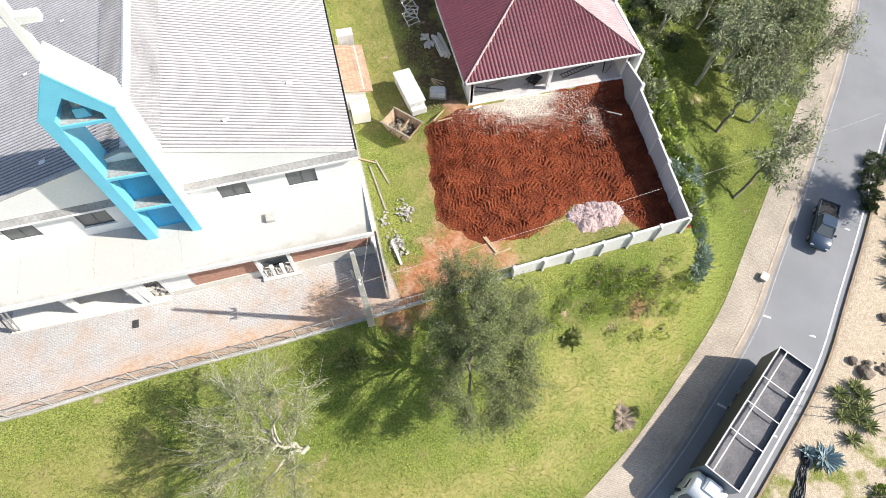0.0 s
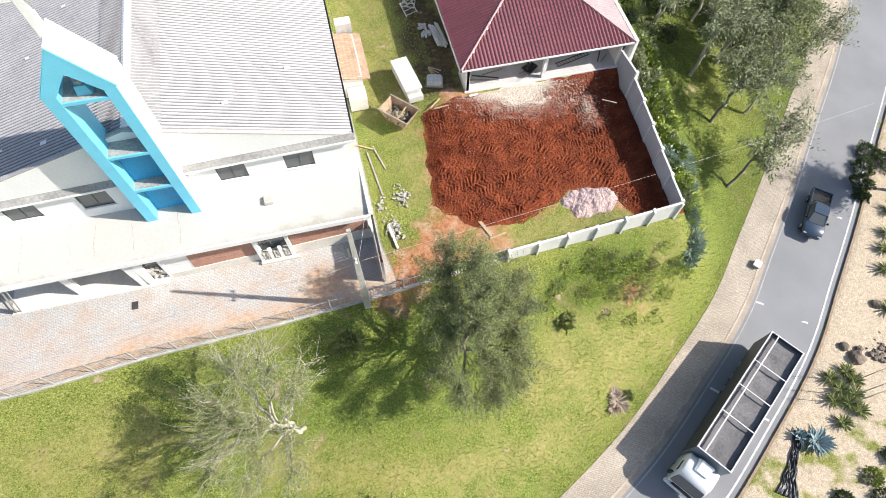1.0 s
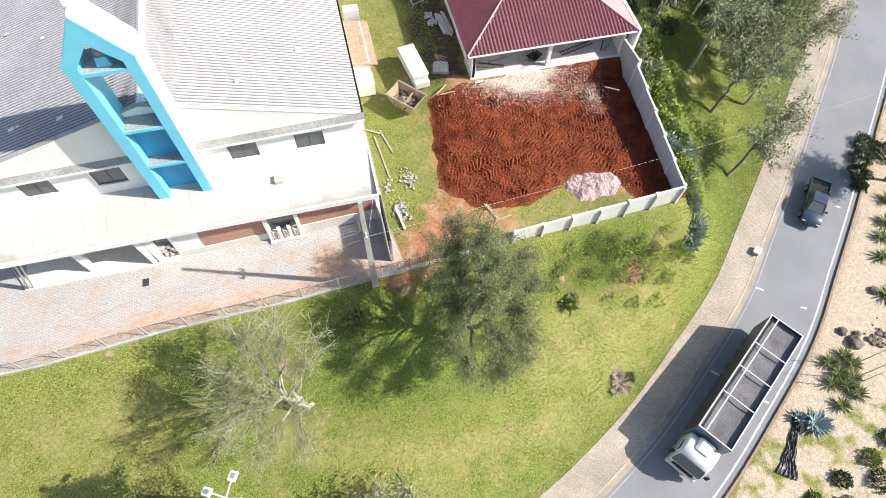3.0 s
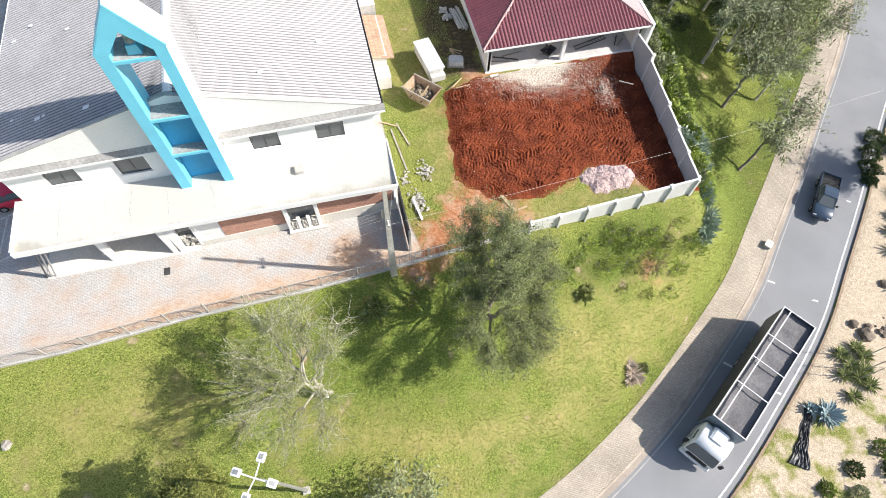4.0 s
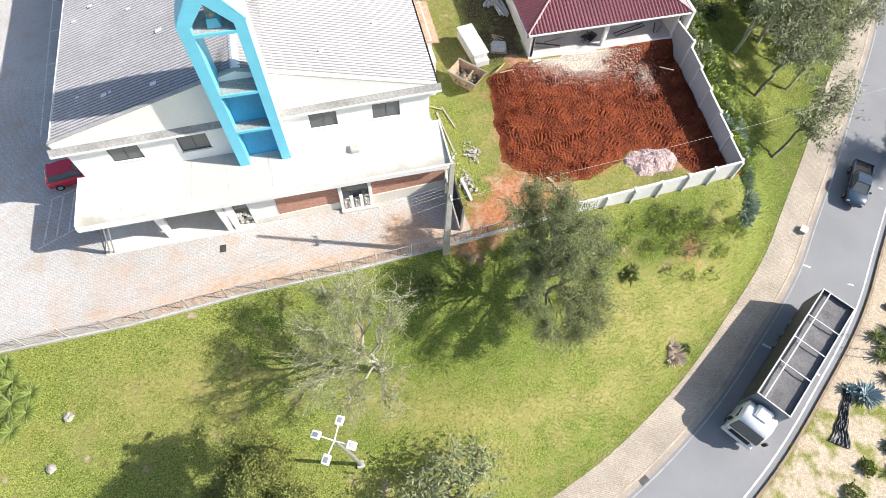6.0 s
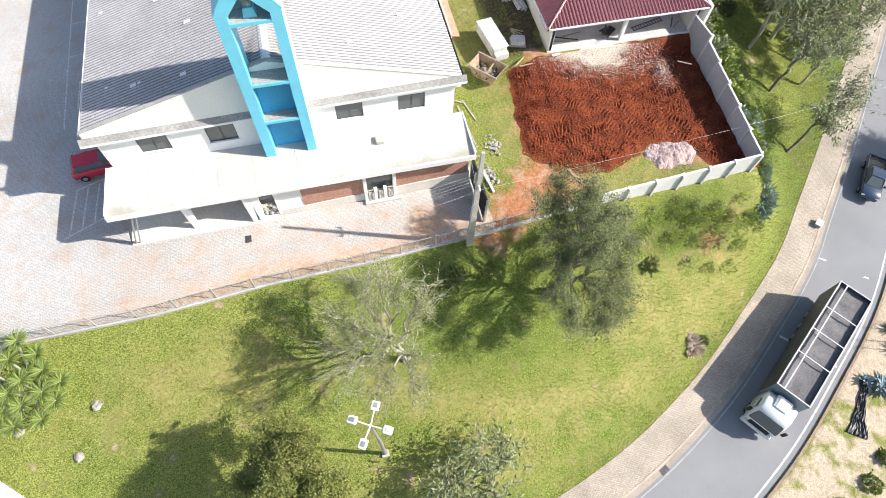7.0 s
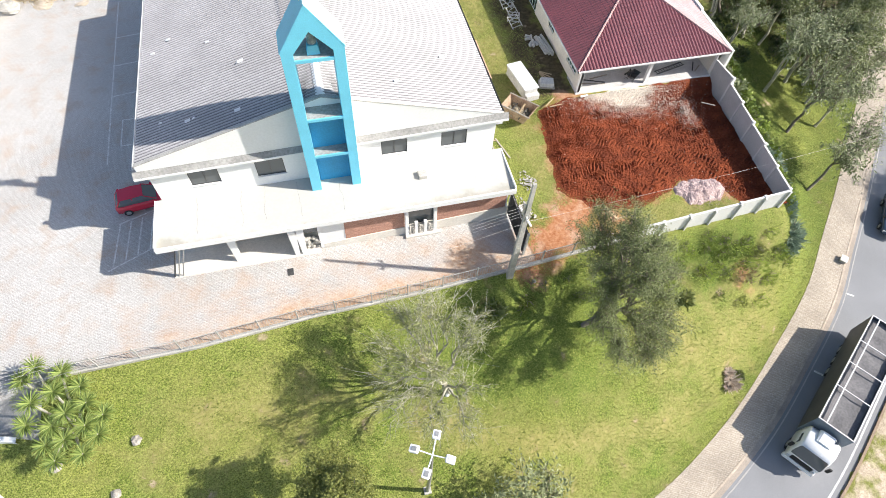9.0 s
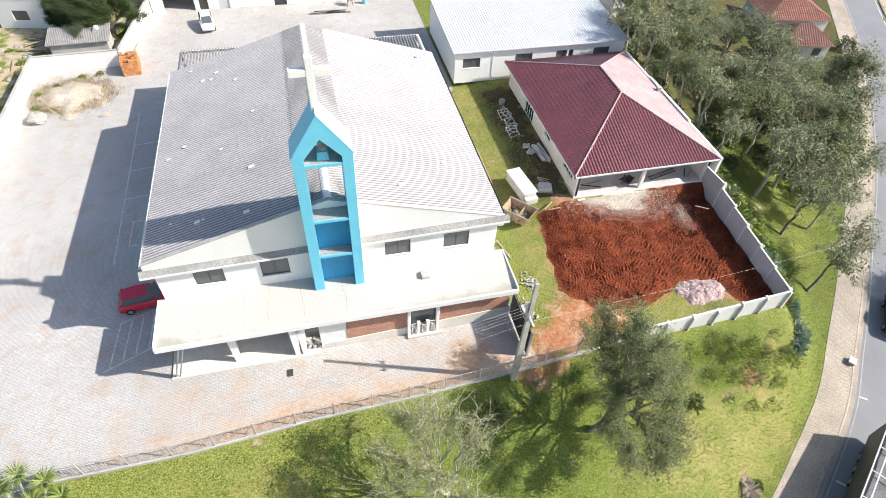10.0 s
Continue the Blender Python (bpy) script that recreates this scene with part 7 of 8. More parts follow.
def hatchback(loc, rz, label, colour, name="car"):
    c = thing(name, loc, label, "car", rz=rz)
    P_ = paint("car_paint_" + name, colour)
    b2 = loft([section(-1.92, 0.66, 0.45, 0.80), section(-1.85, 0.78, 0.30, 0.95), section(-1.2, 0.84, 0.22, 0.98), section(0.6, 0.85, 0.22, 0.95), section(1.3, 0.82, 0.22, 0.88), section(1.8, 0.74, 0.28, 0.74), section(1.95, 0.58, 0.38, 0.6)])
    b2.smooth = True
    part("body", b2, P_, c)
    gl = loft([section(-1.8, 0.66, 0.90, 0.98, 0.03, 0.9), section(-1.45, 0.76, 0.90, 1.42, 0.08, 0.78), section(0.15, 0.77, 0.90, 1.45, 0.08, 0.78), section(1.0, 0.72, 0.86, 0.95, 0.03, 0.9)])
    part("glasshouse", gl, DARK_GLASS, c, "dark tinted windows")
    rf = loft([section(-1.5, 0.56, 1.40, 1.44, 0.02), section(-0.6, 0.6, 1.43, 1.49, 0.02), section(0.22, 0.56, 1.42, 1.46, 0.02)])
    part("roof", rf, P_, c)
    for s in (-1, 1):
        part("pillar", Geo().tube([(0.98, s * 0.68, 0.92), (0.18, s * 0.58, 1.45)], 0.035, 5), P_, c)
        part("pillar", Geo().tube([(-0.55, s * 0.76, 0.92), (-0.6, s * 0.6, 1.45)], 0.04, 5), P_, c)
        part("pillar", Geo().tube([(-1.75, s * 0.66, 0.95), (-1.42, s * 0.58, 1.44)], 0.07, 5), P_, c)
        part("mirror", Geo().box(0.62, 0.78, s * 0.86 - 0.07, s * 0.86 + 0.07, 0.92, 1.04, bevel=0.03), P_, c)
        part("headlight", Geo().box(1.72, 1.86, s * 0.55 - 0.13, s * 0.55 + 0.13, 0.58, 0.72, bevel=0.03), METAL_WHITE, c)
        for x in (-1.2, 1.25):
            wheel(c, x, s * 0.77, 0.30)
    return c


hatchback((-14.12, 3.26, 0.02), 8, "small dark red hatchback parked beside the church", (0.62, 0.02, 0.055))
hatchback((-11.5, 47.6, 0.02), -82, "white car parked in front of the back garage", (0.78, 0.78, 0.78))


def pickup(loc, rz):
    c = thing("pickup_truck", loc, "blue-grey pickup with an open dark load bed on the road", "pickup", rz=rz)
    P_ = paint("blue_grey_paint", (0.035, 0.058, 0.095))
    b2 = loft([section(-2.55, 0.80, 0.45, 0.92), section(-2.4, 0.86, 0.42, 0.95), section(0.9, 0.87, 0.35, 0.98), section(1.7, 0.86, 0.35, 1.0), section(2.35, 0.80, 0.36, 0.90), section(2.55, 0.66, 0.42, 0.7)])
    b2.smooth = True
    part("body", b2, P_, c)
    bedg = Geo()
    bedg.box(-2.5, -0.5, -0.86, -0.78, 0.96, 1.08).box(-2.5, -0.5, 0.78, 0.86, 0.96, 1.08).box(-2.55, -2.47, -0.86, 0.86, 0.6, 1.08)
    part("bed_side", bedg, P_, c)
    part("bed_liner", Geo().box(-2.46, -0.52, -0.775, 0.775, 0.9, 0.975), BLACK, c, "black load bed liner")
    gl = loft([section(-0.55, 0.72, 0.95, 1.50, 0.06, 0.8), section(-0.45, 0.78, 0.95, 1.58, 0.06, 0.78), section(0.55, 0.78, 0.95, 1.58, 0.06, 0.78), section(1.35, 0.74, 0.95, 1.02, 0.03, 0.9)])
    part("glasshouse", gl, DARK_GLASS, c, "dark cab windows")
    part("roof", loft([section(-0.5, 0.58, 1.55, 1.60, 0.02), section(0.1, 0.62, 1.58, 1.65, 0.02), section(0.6, 0.57, 1.56, 1.60, 0.02)]), P_, c)
    part("roll_bar", Geo().tube([(-0.7, -0.8, 1.0), (-0.7, -0.62, 1.62), (-0.7, 0.62, 1.62), (-0.7, 0.8, 1.0)], 0.04, 6), BLACK, c)
    for s in (-1, 1):
        part("pillar", Geo().tube([(1.32, s * 0.68, 1.0), (0.58, s * 0.58, 1.58)], 0.04, 5), P_, c)
        part("headlight", Geo().box(2.3, 2.5, s * 0.6 - 0.14, s * 0.6 + 0.14, 0.66, 0.82, bevel=0.03), METAL_WHITE, c)
        part("mirror", Geo().box(0.9, 1.05, s * 0.93 - 0.1, s * 0.93 + 0.1, 1.0, 1.15, bevel=0.03), BLACK, c)
        for x in (-1.6, 1.6):
            wheel(c, x, s * 0.78, 0.36, 1.2)
    return c


PX, PY = 51.2, -6.2
pickup((PX, PY, road_z(PX, PY) + 0.01), 229)


def truck(loc, rz):
    """Origin on the road under the front of the load body; forward is +x."""
    c = thing("truck", loc, "white truck with a long dark tarpaulin body", "truck", rz=rz)
    W = paint("white_truck_paint", (0.80, 0.80, 0.80), 0.3)
    TARP = material("dark_grey_tarpaulin", (0.085, 0.085, 0.092), 0.6, 0.25, 1.2, 8, 0.15)
    RAIL = material("pale_galvanised_rail", (0.62, 0.62, 0.62), 0.5, 0.2, 3, 16, 0.03)
    FLOOR = material("dusty_load_floor", (0.175, 0.170, 0.175), 0.9, 0.3, 0.8, 6, 0.1)
    part("chassis", Geo().box(-10.9, 2.0, -0.45, 0.45, 0.55, 0.95), DARK_STEEL, c)
    part("load_floor", Geo().box(-11.2, 0, -1.25, 1.25, 1.0, 1.2), DARK_STEEL, c)
    part("side_curtain", Geo().box(-11.2, 0, -1.30, -1.25, 1.0, 3.75), TARP, c)
    part("side_curtain", Geo().box(-11.2, 0, 1.25, 1.30, 1.0, 3.75), TARP, c)
    part("rear_curtain", Geo().box(-11.25, -11.2, -1.25, 1.25, 1.0, 3.75), TARP, c)
    part("bulkhead", Geo().box(0, 0.05, -1.3, 1.3, 1.0, 3.75), material("blue_grey_bulkhead", (0.20, 0.24, 0.29), 0.6, 0.15, 1, 8, 0.05), c, "blue-grey front bulkhead")
    top = part("roof_sheet", Geo().grid(40, 8, lambda i, j: (-11.18 + i * 0.279, -1.24 + j * 0.31, 3.52 - 0.10 * math.sin(math.pi * j / 8) * (0.6 + 0.4 * abs(math.sin(i * 0.63))) + 0.05 * noise.noise(Vector((i * 0.3, j * 0.5, 0))))), FLOOR, c, "sagging dark grey roof sheet")
    for y in (-1.28, -0.72, 1.28):
        part("roof_rail", Geo().box(-11.25, 0.05, y - 0.045, y + 0.045, 3.76, 3.84), RAIL, c)
    for x in (-11.2, -8.3, -5.9, -3.4, 0.0):
        part("roof_bow", Geo().box(x - 0.04, x + 0.04, -1.24, 1.24, 3.77, 3.83), RAIL, c)
    for i in range(8):
        x = -10.6 + i * 1.45
        part("side_post", Geo().box(x - 0.04, x + 0.04, 1.302, 1.34, 1.0, 3.7), GALV, c)
    cabg = loft([section(0.25, 1.2, 0.75, 2.75, 0.12, 0.95), section(0.6, 1.23, 0.7, 2.95, 0.14, 0.93), section(1.5, 1.23, 0.65, 2.9, 0.14, 0.93), section(2.0, 1.2, 0.6, 2.6, 0.14, 0.92), section(2.25, 1.15, 0.55, 1.75, 0.12, 0.96), section(2.32, 1.08, 0.5, 1.2, 0.1)])
    cabg.smooth = True
    part("cab", cabg, W, c, "rounded white cab")
    part("windscreen", loft([section(2.04, 1.06, 1.62, 2.62, 0.08, 0.93), section(2.30, 1.10, 1.55, 1.80, 0.04, 1.0), section(2.36, 1.08, 1.50, 1.60, 0.02, 1.0)]), DARK_GLASS, c)
    part("air_deflector", loft([section(0.35, 0.6, 2.9, 3.3, 0.1, 0.8), section(1.2, 0.5, 2.9, 3.05, 0.05, 0.8)]), W, c)
    part("grille", Geo().box(2.3, 2.36, -0.8, 0.8, 0.75, 1.25, bevel=0.03), BLACK, c)
    part("bumper", Geo().box(2.1, 2.42, -1.2, 1.2, 0.35, 0.7, bevel=0.06), W, c)
    for s in (-1, 1):
        part("side_window", Geo().box(0.9, 1.7, s * 1.2 - 0.02, s * 1.2 + 0.02, 1.75, 2.4), DARK_GLASS, c)
        part("mirror", Geo().box(1.95, 2.1, s * 1.42 - 0.12, s * 1.42 + 0.12, 1.6, 2.2, bevel=0.03), BLACK, c)
        part("headlight", Geo().box(2.3, 2.4, s * 0.95 - 0.14, s * 0.95 + 0.14, 0.78, 0.98, bevel=0.03), METAL_WHITE, c)
        for x in (1.25, -6.6, -7.9, -9.2):
            wheel(c, x, s * 1.05, 0.5, 1.5)
    return c


TX, TY, TR = 31.75, -23.1, 214.4
truck((TX, TY, road_z(TX, TY) + 0.01), TR)


# ---- behind the church ----
def ribbed(x0, x1, y0, y1, z0, z1, pitch=0.3):
    """A ribbed metal roof rising along y from z0 to z1."""
    n = int((x1 - x0) / pitch * 4)
    g = Geo()
    for i in range(n + 1):
        x = x0 + (x1 - x0) * i / n
        d = 0.035 if i % 4 == 0 else 0.0
        g.v += [(x, y0, z0 + d), (x, y1, z1 + d), (x, y1, z1 - 0.06), (x, y0, z0 - 0.06)]
    for i in range(n):
        o, e = i * 4, i * 4 + 4
        g.f += [(o, e, e + 1, o + 1), (o + 1, e + 1, e + 2, o + 2), (o + 2, e + 2, e + 3, o + 3), (o + 3, e + 3, e, o)]
    return g


shed = thing("warehouse", (0, 0, 0.6), "long white hall with a ribbed white metal roof", "warehouse")
SX0, SX1, SY0, SY1 = 15.9, 36.2, 28.4, 41.0
sg = Geo()
SW = [(16.8, 18.8, 1.75, 2.9), (22.9, 25.1, 1.85, 2.95), (27.8, 29.9, 1.9, 3.0), (32.4, 34.4, 1.9, 3.0)]
wall_with_openings(sg, SY0, SX0, SX1, 0, 3.7, 0.2, SW)
part("front_wall", sg, WHITE, shed)
part("side_wall", Geo().box(SX0, SX0 + 0.2, SY0 + 0.2, SY1, 0, 3.7), WHITE, shed)
part("side_wall", Geo().box(SX1 - 0.2, SX1, SY0 + 0.2, SY1, 0, 3.7), WHITE, shed)
part("back_wall", Geo().box(SX0 + 0.2, SX1 - 0.2, SY1 - 0.2, SY1, 0, 4.5), WHITE, shed)
part("roof", ribbed(SX0 - 0.3, SX1 + 0.3, SY0 - 0.35, SY1 + 0.2, 3.8, 4.7), METAL_WHITE, shed)
for a, b2, za, zb in SW:
    window(shed, a, b2, za, zb, SY0, 2)
for x in (20.3, 25.0, 29.2):
    part("pilaster", Geo().box(x - 0.1, x + 0.1, SY0 - 0.06, SY0 - 0.003, 0, 3.65), WHITE, shed)

# slatted lean-to behind the hall
pg = thing("slatted_canopy", (0, 0, 0), "slatted white lean-to roof behind the church", "canopy")
for s in (-1, 1):
    part("beam", Geo().box(s * 12.4 - 0.09, s * 12.4 + 0.09, 24.2, 32.0, 4.75, 4.95), WHITE, pg)
part("beam", Geo().box(-12.3, 12.3, 31.8, 31.98, 4.75, 4.95), WHITE, pg)
slat = Geo().box(-0.06, 0.06, 24.2, 31.8, 4.952, 5.12).mesh("slat")
slat.materials.append(ROOF_PATCH)
for k in range(82):
    o = part("slat", slat, None, pg)
    o.matrix_basis = pose(-12.2 + k * 0.3, 0, 0)
for x in (-12.4, -4, 4, 12.4):
    part("post", Geo().box(x - 0.1, x + 0.1, 31.8, 31.98, 0, 4.75), WHITE, pg)

gar = thing("garage_building", (0, 0, 0), "white building with an open dark garage bay and doors", "building")
gg = Geo()
wall_with_openings(gg, 52.6, -18.5, 6.0, 0, 5.0, 0.25, [(-17.0, -13.2, 0, 3.0), (-12.6, -11.5, 0, 2.3), (-10.2, -8.8, 0, 2.4), (-3.0, -1.4, 0, 2.2)])
part("front_wall", gg, WHITE, gar)
part("interior", Geo().box(-18.4, 5.9, 56.0, 56.2, 0, 4.9), CONCRETE, gar)
part("side_wall", Geo().box(-18.5, -18.25, 52.85, 60, 0, 5.0), WHITE, gar)
part("side_wall", Geo().box(5.75, 6.0, 52.85, 60, 0, 5.0), WHITE, gar)
part("roof", Geo().box(-18.8, 6.3, 52.3, 60.3, 5.0, 5.2), CONCRETE, gar)
part("door", Geo().box(-12.6, -11.5, 52.7, 52.76, 0.02, 2.3), DARK_STEEL, gar)
part("door", Geo().box(-10.2, -8.8, 52.7, 52.76, 0.02, 2.4), METAL_WHITE, gar)
part("door", Geo().box(-3.0, -1.4, 52.7, 52.76, 0.02, 2.2), DARK_STEEL, gar)

yw = thing("yard_wall", (0, 0, 0), "pale rendered boundary wall of the paved yard", "wall", kind="structure")
for a, b2 in (((-29.2, 4.0), (-29.2, 39.0)), ((-29.2, 39.0), (-20.6, 39.4)), ((-20.4, 39.4), (-18.7, 52.5))):
    u = Vector(b2) - Vector(a)
    m = pose(*a, 0, 0, 0, math.degrees(math.atan2(u.y, u.x)))
    part("wall", Geo().box(0, u.length, -0.1, 0.1, -0.2, 1.9, m), WHITE, yw)
    part("coping", Geo().box(0, u.length, -0.14, 0.14, 1.902, 1.97, m), CONCRETE, yw)

rng = random.Random(8)
stack = thing("brick_stack", (-19.3, 38.2, 0), "tall stack of orange hollow bricks in the yard", "bricks", rz=8)
hb = Geo().box(-0.145, 0.145, -0.095, 0.095, 0, 0.18)
hb = hb.mesh("brick")
hb.materials.append(material("orange_hollow_brick", (0.60, 0.27, 0.11), 0.85, 0.25, 2, 9, 0.2, object_random=0.25))
for k in range(9):
    for i in range(6):
        for j in range(12):
            if 0 < i < 5 and 0 < j < 11 and k < 8:
                continue
            if k == 8 and rng.random() < 0.35:
                continue
            o = part("brick", hb, None, stack)
            o.matrix_basis = pose(-0.75 + i * 0.3 + rng.uniform(-.01, .01), -1.2 + j * 0.205, k * 0.185, 0, 0, rng.uniform(-2, 2))
mound = Geo()
mound.grid(44, 40, lambda i, j: (-28.6 + i * 0.2, 29.0 + j * 0.2, max(-0.08, 0.75 * max(0, 1 - ((i - 20) / 20) ** 2 - ((j - 22) / 17) ** 2) + 0.35 * noise.noise(Vector((i * 0.12, j * 0.12, 6))) - 0.12)))
mound.smooth = True
solo("soil_heap", mound, material("pale_sandy_soil", (0.58, 0.50, 0.42), 0.98, 0.3, 0.6, 5, 0.4, tint=(0.36, 0.30, 0.21)), (0, 0, 0), "spread heap of pale sandy soil in the yard", "soil", kind="structure")
for i, (x, y) in enumerate(((-27.8, 31.5), (-26.6, 35.6), (-24.4, 37.2), (-22.6, 37.6), (-28.0, 34.0))):
    bush((x, y, 0.1), 0.45, "small weedy bush on the sandy heap", 600 + i, LEAF_OLIVE if i % 2 else LEAF_LIME, 160, 0.14, 0.3, 0.7, group="weeds on the heap")
rnd = random.Random(61)
dead = Geo()
for k in range(2600):
    a, rr = rnd.uniform(0, 6.28), rnd.gauss(1.0, 0.16)
    x, y = -24.6 + math.cos(a) * 3.7 * rr, 33.6 + math.sin(a) * 3.1 * rr
    h, b2, w = rnd.uniform(0.08, 0.3), rnd.uniform(0, 6.28), rnd.uniform(0.02, 0.05)
    z = 0.1 + 0.5 * max(0.0, 1 - rr * 0.9)
    dead.add([(x - math.sin(b2) * w, y + math.cos(b2) * w, z), (x + math.sin(b2) * w, y - math.cos(b2) * w, z), (x + math.cos(b2) * h, y + math.sin(b2) * h, z + h)], [(0, 1, 2)])
solo("dry_grass", dead, leaf_material("straw", (0.26, 0.20, 0.11), (0.44, 0.36, 0.22)), (0, 0, 0), "dry brown grass growing round the soil heap", "grass", kind="stuff")
solo("rock", Geo().rock((0, 0, 0.3), 0.9, 71, 0.6, 10), STONE_PALE, (-27.2, 29.4, 0), "large pale boulder at the edge of the heap", "rock")

shack = thing("shack", (-25.0, 43.2, 0), "low shack with a weathered corrugated roof", "shed", rz=3)
part("wall", Geo().box(-3.0, 3.0, -1.5, -1.35, 0, 1.8), CONCRETE, shack)
part("wall", Geo().box(-3.0, -2.85, -1.35, 1.5, 0, 1.9), CONCRETE, shack)
part("wall", Geo().box(2.85, 3.0, -1.35, 1.5, 0, 1.9), CONCRETE, shack)
part("roof", ribbed(-3.3, 3.3, -1.8, 1.8, 1.95, 2.4, 0.18), material("weathered_grey_sheet", (0.30, 0.29, 0.28), 0.85, 0.3, 1, 7, 0.2), shack)
part("barrel", Geo().tube([(1.8, 0.3, 2.3), (1.8, 0.9, 2.4)], 0.3, 12), METAL_WHITE, shack)
nb = thing("neighbour_house", (-33.5, 54.0, 0), "white rendered neighbour house with dark door and window", "house", rz=-10)
ng = Geo()
wall_with_openings(ng, -3.5, -5, 5, 0, 4.5, 0.2, [(-2.6, -1.6, 0, 2.2), (0.4, 2.2, 1.0, 2.2)])
part("front_wall", ng, WHITE, nb)
part("side_wall", Geo().box(4.8, 5, -3.3, 3.5, 0, 4.5), WHITE, nb)
part("side_wall", Geo().box(-5, -4.8, -3.3, 3.5, 0, 4.5), WHITE, nb)
part("roof", Geo().box(-5.2, 5.2, -3.7, 3.7, 4.5, 4.7), CONCRETE, nb)
part("door", Geo().box(-2.6, -1.6, -3.42, -3.36, 0, 2.2), DARK_STEEL, nb)
window(nb, 0.4, 2.2, 1.0, 2.2, -3.5, 2)
for i, (x, y, s) in enumerate(((-25.3, 46.8, 1.0), (-22.6, 47.4, 1.05), (-24.0, 50.5, 1.1), (-26.8, 49.5, 0.9))):
    c = copy_thing(dense, pose(x, y, -3.4, 0, 0, 80 * i) @ Matrix.Scale(s * 0.9, 4))
    c["label"] = "dense dark green tree behind the boundary wall"
    for o in c.children:
        if o.name.startswith("crown"):
            o.data = o.data.copy()
            o.data.materials[0] = LEAF_DARK
bush((-21.0, 46.5, 0), 1.3, "bright lime bush behind the wall", 655, LEAF_LIME, 900, 0.16, 0.4, 0.9)
bush((-29.6, 42.6, 0), 0.9, "leafy bush beside the neighbour yard", 656, LEAF_LIME, 400, 0.16, 0.35, 0.8)
for i in range(9):
    plank((-32.5 + rng.uniform(-1.5, 1.5), 36 + rng.uniform(-5, 5), 0.05 + 0.04 * i), (3.0, 0.18, 0.05), rng.uniform(60, 110), 0, TIMBER, "sawn board lying in the neighbour yard", group="boards in the neighbour yard")

for i in range(10):
    plank((-30.8 + rng.uniform(-0.8, 0.8), 44.5 + rng.uniform(-2.0, 3.0), 0.04 + 0.03 * i), (rng.uniform(1.2, 2.8), 0.22, 0.05), rng.uniform(-20, 30), 0, TIMBER_GREY if i % 3 else TIMBER, "grey board on a loose pile in the neighbour yard", group="boards in the neighbour yard")
for i in range(26):
    x, y = -33.5 + rng.uniform(-3.5, 3.5), 41.5 + rng.uniform(-5.0, 6.0)
    solo("rubble_stone", Geo().rock((0, 0, 0.05), rng.uniform(0.12, 0.32), 820 + i, 0.6, 8), STONE_PALE if i % 2 else STONE, (x, y, 0), "broken pale rubble lying in the neighbour yard", "stone", group="rubble in the neighbour yard")
for i, (x, y, r) in enumerate(((-31.4, 41.4, 0.6), (-33.4, 44.6, 0.4), (-27.6, 41.9, 0.5), (-35.0, 40.2, 0.5), (-23.6, 39.9, 0.35))):
    bush((x, y, 0), r, "small leafy weed in the neighbour yard", 660 + i, LEAF_LIME, 180, 0.15, 0.35, 0.8, group="weeds in the neighbour yard")

mixer = thing("concrete_mixer", (7.0, 51.3, 0), "yellow concrete mixer on a dark stand", "mixer")
part("drum", Geo().tube([(0, 0, 0.7), (0.1, 0, 0.95), (0.3, 0, 1.35), (0.42, 0, 1.6)], [0.28, 0.5, 0.48, 0.26], 14), material("yellow_machine_paint", (0.75, 0.55, 0.04), 0.5, 0.2, 2, 9, 0.05), mixer)
for x, y in ((-0.4, -0.4), (0.4, -0.4), (-0.4, 0.4), (0.4, 0.4)):
    part("leg", Geo().tube([(x, y, 0), (x * 0.5, y * 0.5, 0.8)], 0.04, 6), DARK_STEEL, mixer)
solo("water_drum", Geo().tube([(0, 0, 0), (0, 0, 0.05), (0, 0, 0.85), (0, 0, 0.9)], [0.28, 0.3, 0.3, 0.27], 14), BLUE, (9.0, 51.6, 0), "blue plastic drum beside the mixer", "drum")
for i in range(7):
    plank((3.0 + 0.35 * i, 49.2 + 0.25 * (i % 3), 0.03 + 0.04 * (i % 3)), (3.4, 0.16, 0.05), rng.uniform(-8, 8), 0, TIMBER_GREY if i % 2 else DARK_STEEL, "dark board lying on the back yard", group="boards in the back yard")


def hip_house(loc, rz, w, d, h, roofmat, label):
    t = thing("house", loc, label, "house", rz=rz)
    part("wall", Geo().box(-w / 2, w / 2, -d / 2, d / 2, -1.0, h), CREAM, t)
    a, b2, c2, e = (-w / 2 - .5, -d / 2 - .5, h), (w / 2 + .5, -d / 2 - .5, h), (w / 2 + .5, d / 2 + .5, h), (-w / 2 - .5, d / 2 + .5, h)
    r1, r2 = (-w / 2 + d / 2, 0, h + 2.0), (w / 2 - d / 2, 0, h + 2.0)
    for q in ((a, b2, r1, r2), (c2, e, r2, r1)):
        part("roof_slope", tiled_slope(q[0], q[1], q[2], q[3], 0.35, 0.05), roofmat, t)
    part("roof_slope", tiled_slope(b2, c2, r2, r2, 0.35, 0.05), roofmat, t)
    part("roof_slope", tiled_slope(e, a, r1, r1, 0.35, 0.05), roofmat, t)
    for s in (-1, 1):
        part("window", Geo().box(s * w * 0.25 - 0.6, s * w * 0.25 + 0.6, -d / 2 - 0.03, -d / 2 - 0.003, 1.0, 2.1), DARK_GLASS, t)
    return t


hip_house((73.2, 44.6, -4.6), -10, 9.5, 7.5, 3.0, material("old_terracotta_tile", (0.27, 0.115, 0.085), 0.85, 0.3, 1, 8, 0.2), "low house with a dull red clay tile roof among trees")
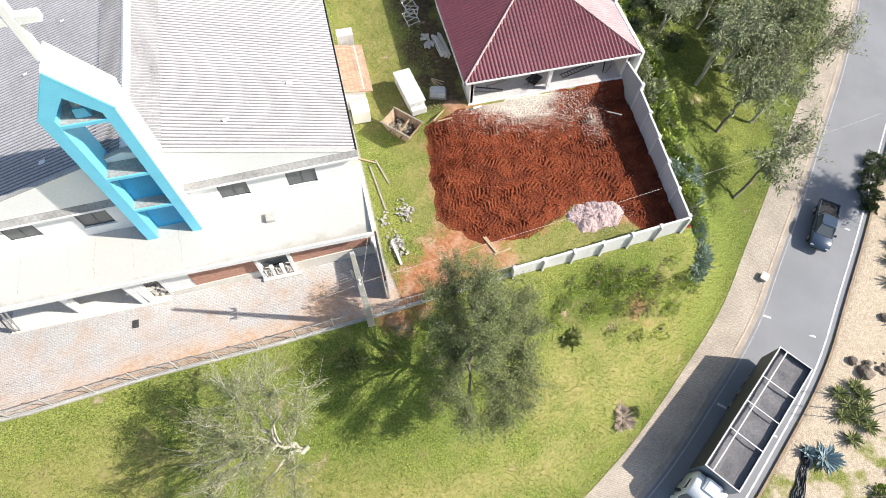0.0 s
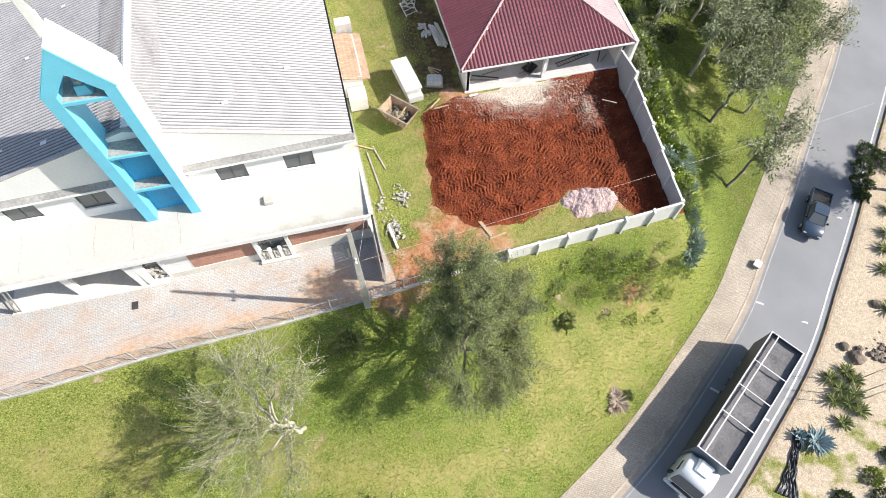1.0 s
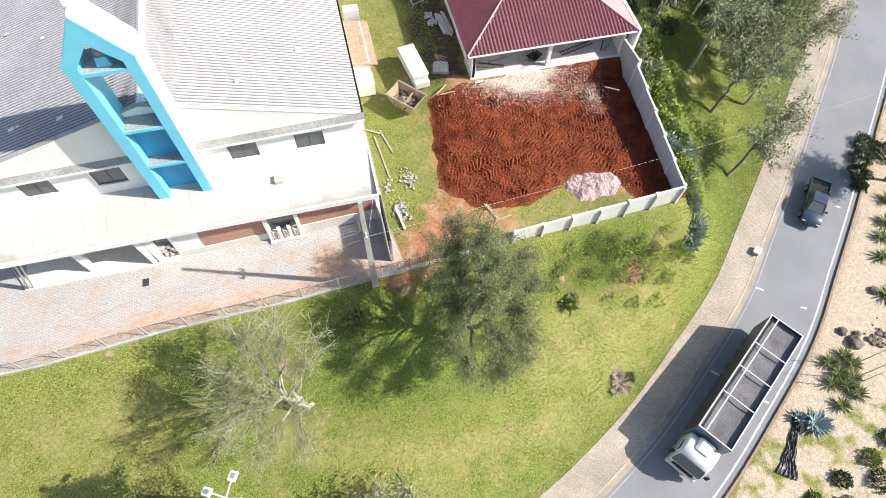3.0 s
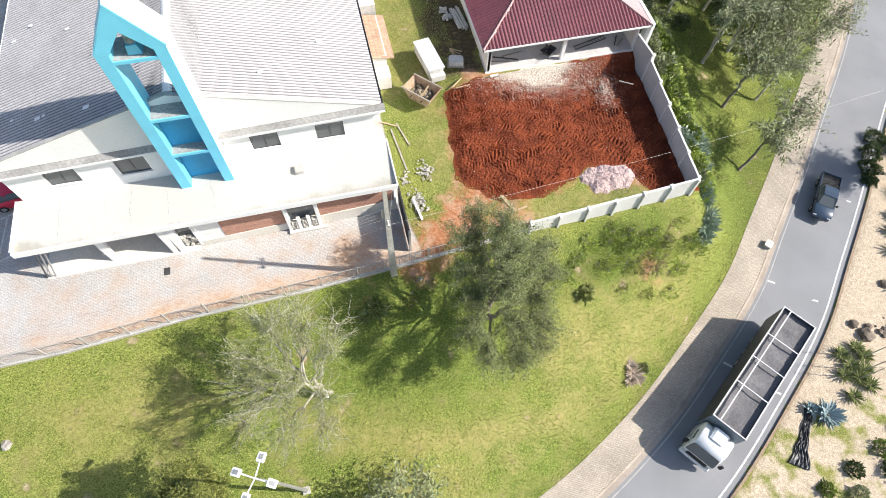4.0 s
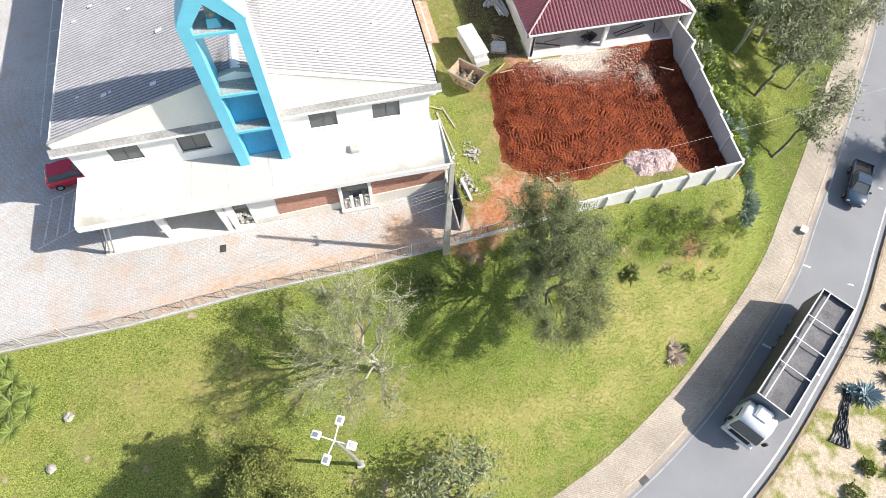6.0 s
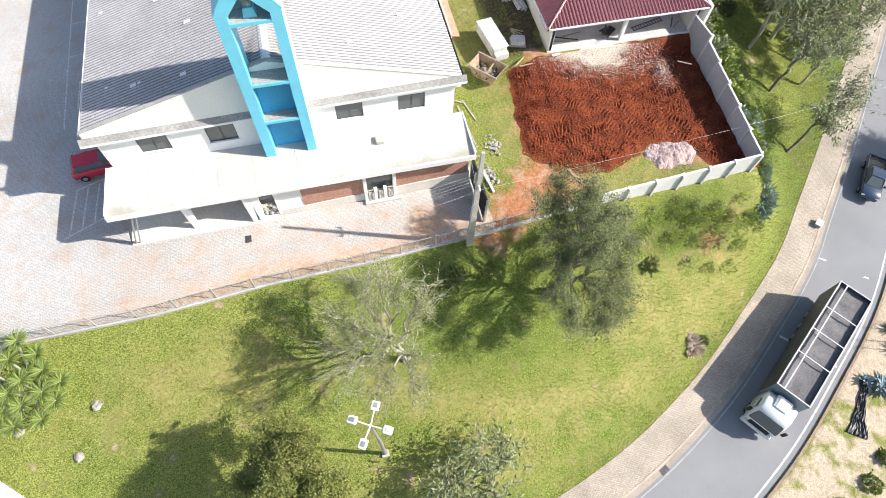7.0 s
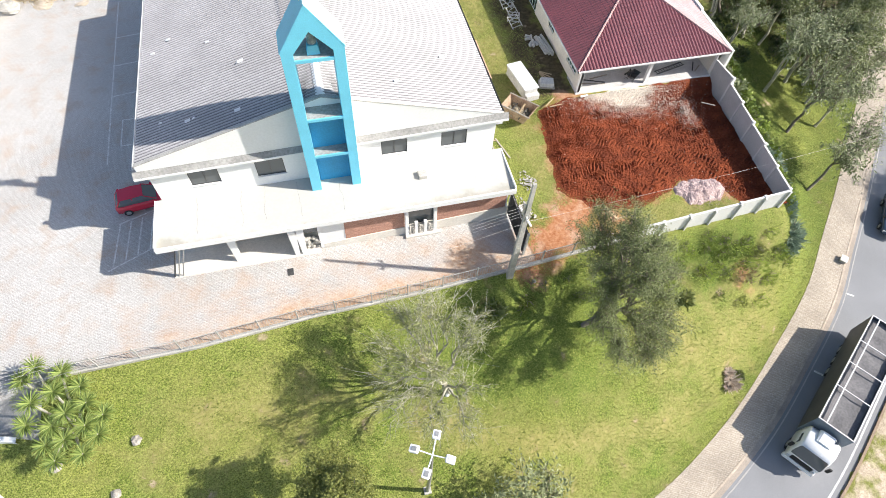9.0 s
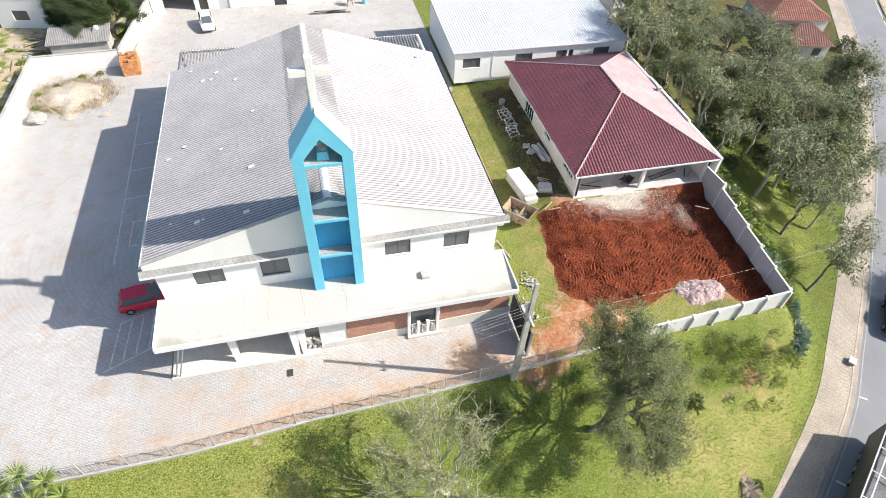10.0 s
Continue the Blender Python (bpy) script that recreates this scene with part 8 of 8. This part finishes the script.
hip_house((70.4, 37.4, -5.0), -10, 7.0, 5.0, 2.6, material("brown_clay_tile", (0.20, 0.095, 0.078), 0.85, 0.3, 1, 8, 0.2), "small annex with a brown clay tile roof")
hip_house((43.8, 44.5, -1.0), 10, 6.5, 6, 3.2, material("grey_asbestos_tile", (0.33, 0.32, 0.31), 0.9, 0.2, 1, 8, 0.2), "plain grey rendered house behind the hall")


# ---- drive at the corner of the lawn, parking lines ----
def draped(line, d0, d1, lift, thick=0.25, cross=6):
    """A band that follows the ground."""
    a, b2 = offset(line, d0), offset(line, d1)
    g = Geo()
    for p, q in zip(a, b2):
        for k in range(cross + 1):
            v = p.lerp(q, k / cross)
            g.v.append((v.x, v.y, ground_z(v.x, v.y) + lift))
        g.v.append((q.x, q.y, ground_z(q.x, q.y) + lift - thick))
        g.v.append((p.x, p.y, ground_z(p.x, p.y) + lift - thick))
    n = cross + 3
    for i in range(len(line) - 1):
        for k in range(n):
            g.f.append((i * n + k, i * n + (k + 1) % n, (i + 1) * n + (k + 1) % n, (i + 1) * n + k))
    return g


DRIVE = curve([(-19.8, -9.9), (-23.0, -9.0), (-30, -8.2), (-50, -7.4)], 0.6)
solo("drive", draped(DRIVE, -2.9, 0.6, 0.05), material("grey_drive_concrete", (0.30, 0.295, 0.29), 0.9, 0.25, 0.5, 8, 0.2), (0, 0, 0), "grey concrete drive coming in beside the yuccas", "drive", kind="structure")
solo("low_wall", draped(DRIVE[2:], -3.2, -2.9, 0.35, 0.6, 1), WHITE, (0, 0, 0), "low whitewashed kerb wall beside the drive", "wall", kind="structure")
solo("drive_edge", draped(DRIVE[:8], 0.6, 0.9, 0.1, 0.3, 1), CONCRETE, (0, 0, 0), "pale concrete edging of the drive", "kerb", kind="structure")
PATHL = curve([(-30.0, -9.6 - 2.4), (-25.5, -13.2), (-22.3, -16.1), (-18.6, -19.7), (-12, -25.5)], 0.6)
solo("concrete_path", draped(PATHL, 0.0, 3.2, 0.06), material("pale_path_concrete", (0.62, 0.61, 0.59), 0.9, 0.2, 0.5, 8, 0.15), (0, 0, 0), "pale concrete path at the corner of the lawn", "path", kind="structure")
PAINT = material("thin_parking_paint", (0.80, 0.79, 0.77), 0.85, 0.4, 3, 12, 0.05)
LINES = [((-17.2, 7.7), (-17.6, 29.0)), ((-15.87, 1.6), (-16.15, -2.1)), ((-15.12, 1.75), (-15.36, -1.8)), ((-14.35, 1.93), (-14.56, -1.4)), ((-13.58, 2.1), (-13.74, -1.1)), ((-16.5, -2.4), (-13.3, -0.9)), ((-15.96, 1.6), (-13.4, 2.5)), ((-16.3, 9.55), (-16.3, 12.5)), ((-15.35, 9.55), (-15.35, 12.5)), ((-16.3, 9.55), (-15.35, 9.55)), ((-16.3, 12.5), (-15.35, 12.5)), ((-17.4, 15.5), (-12.6, 16.2)), ((-17.5, 19.5), (-12.6, 20.2)), ((-17.5, 23.5), (-12.6, 24.2))]
for a, b2 in LINES:
    u = Vector(b2) - Vector(a)
    solo("parking_line", Geo().box(0, u.length, -0.05, 0.05, 0, 0.012), PAINT, (a[0], a[1], -0.012), "thin pale parking line on the paving", "road marking", rz=math.degrees(math.atan2(u.y, u.x)), kind="structure")
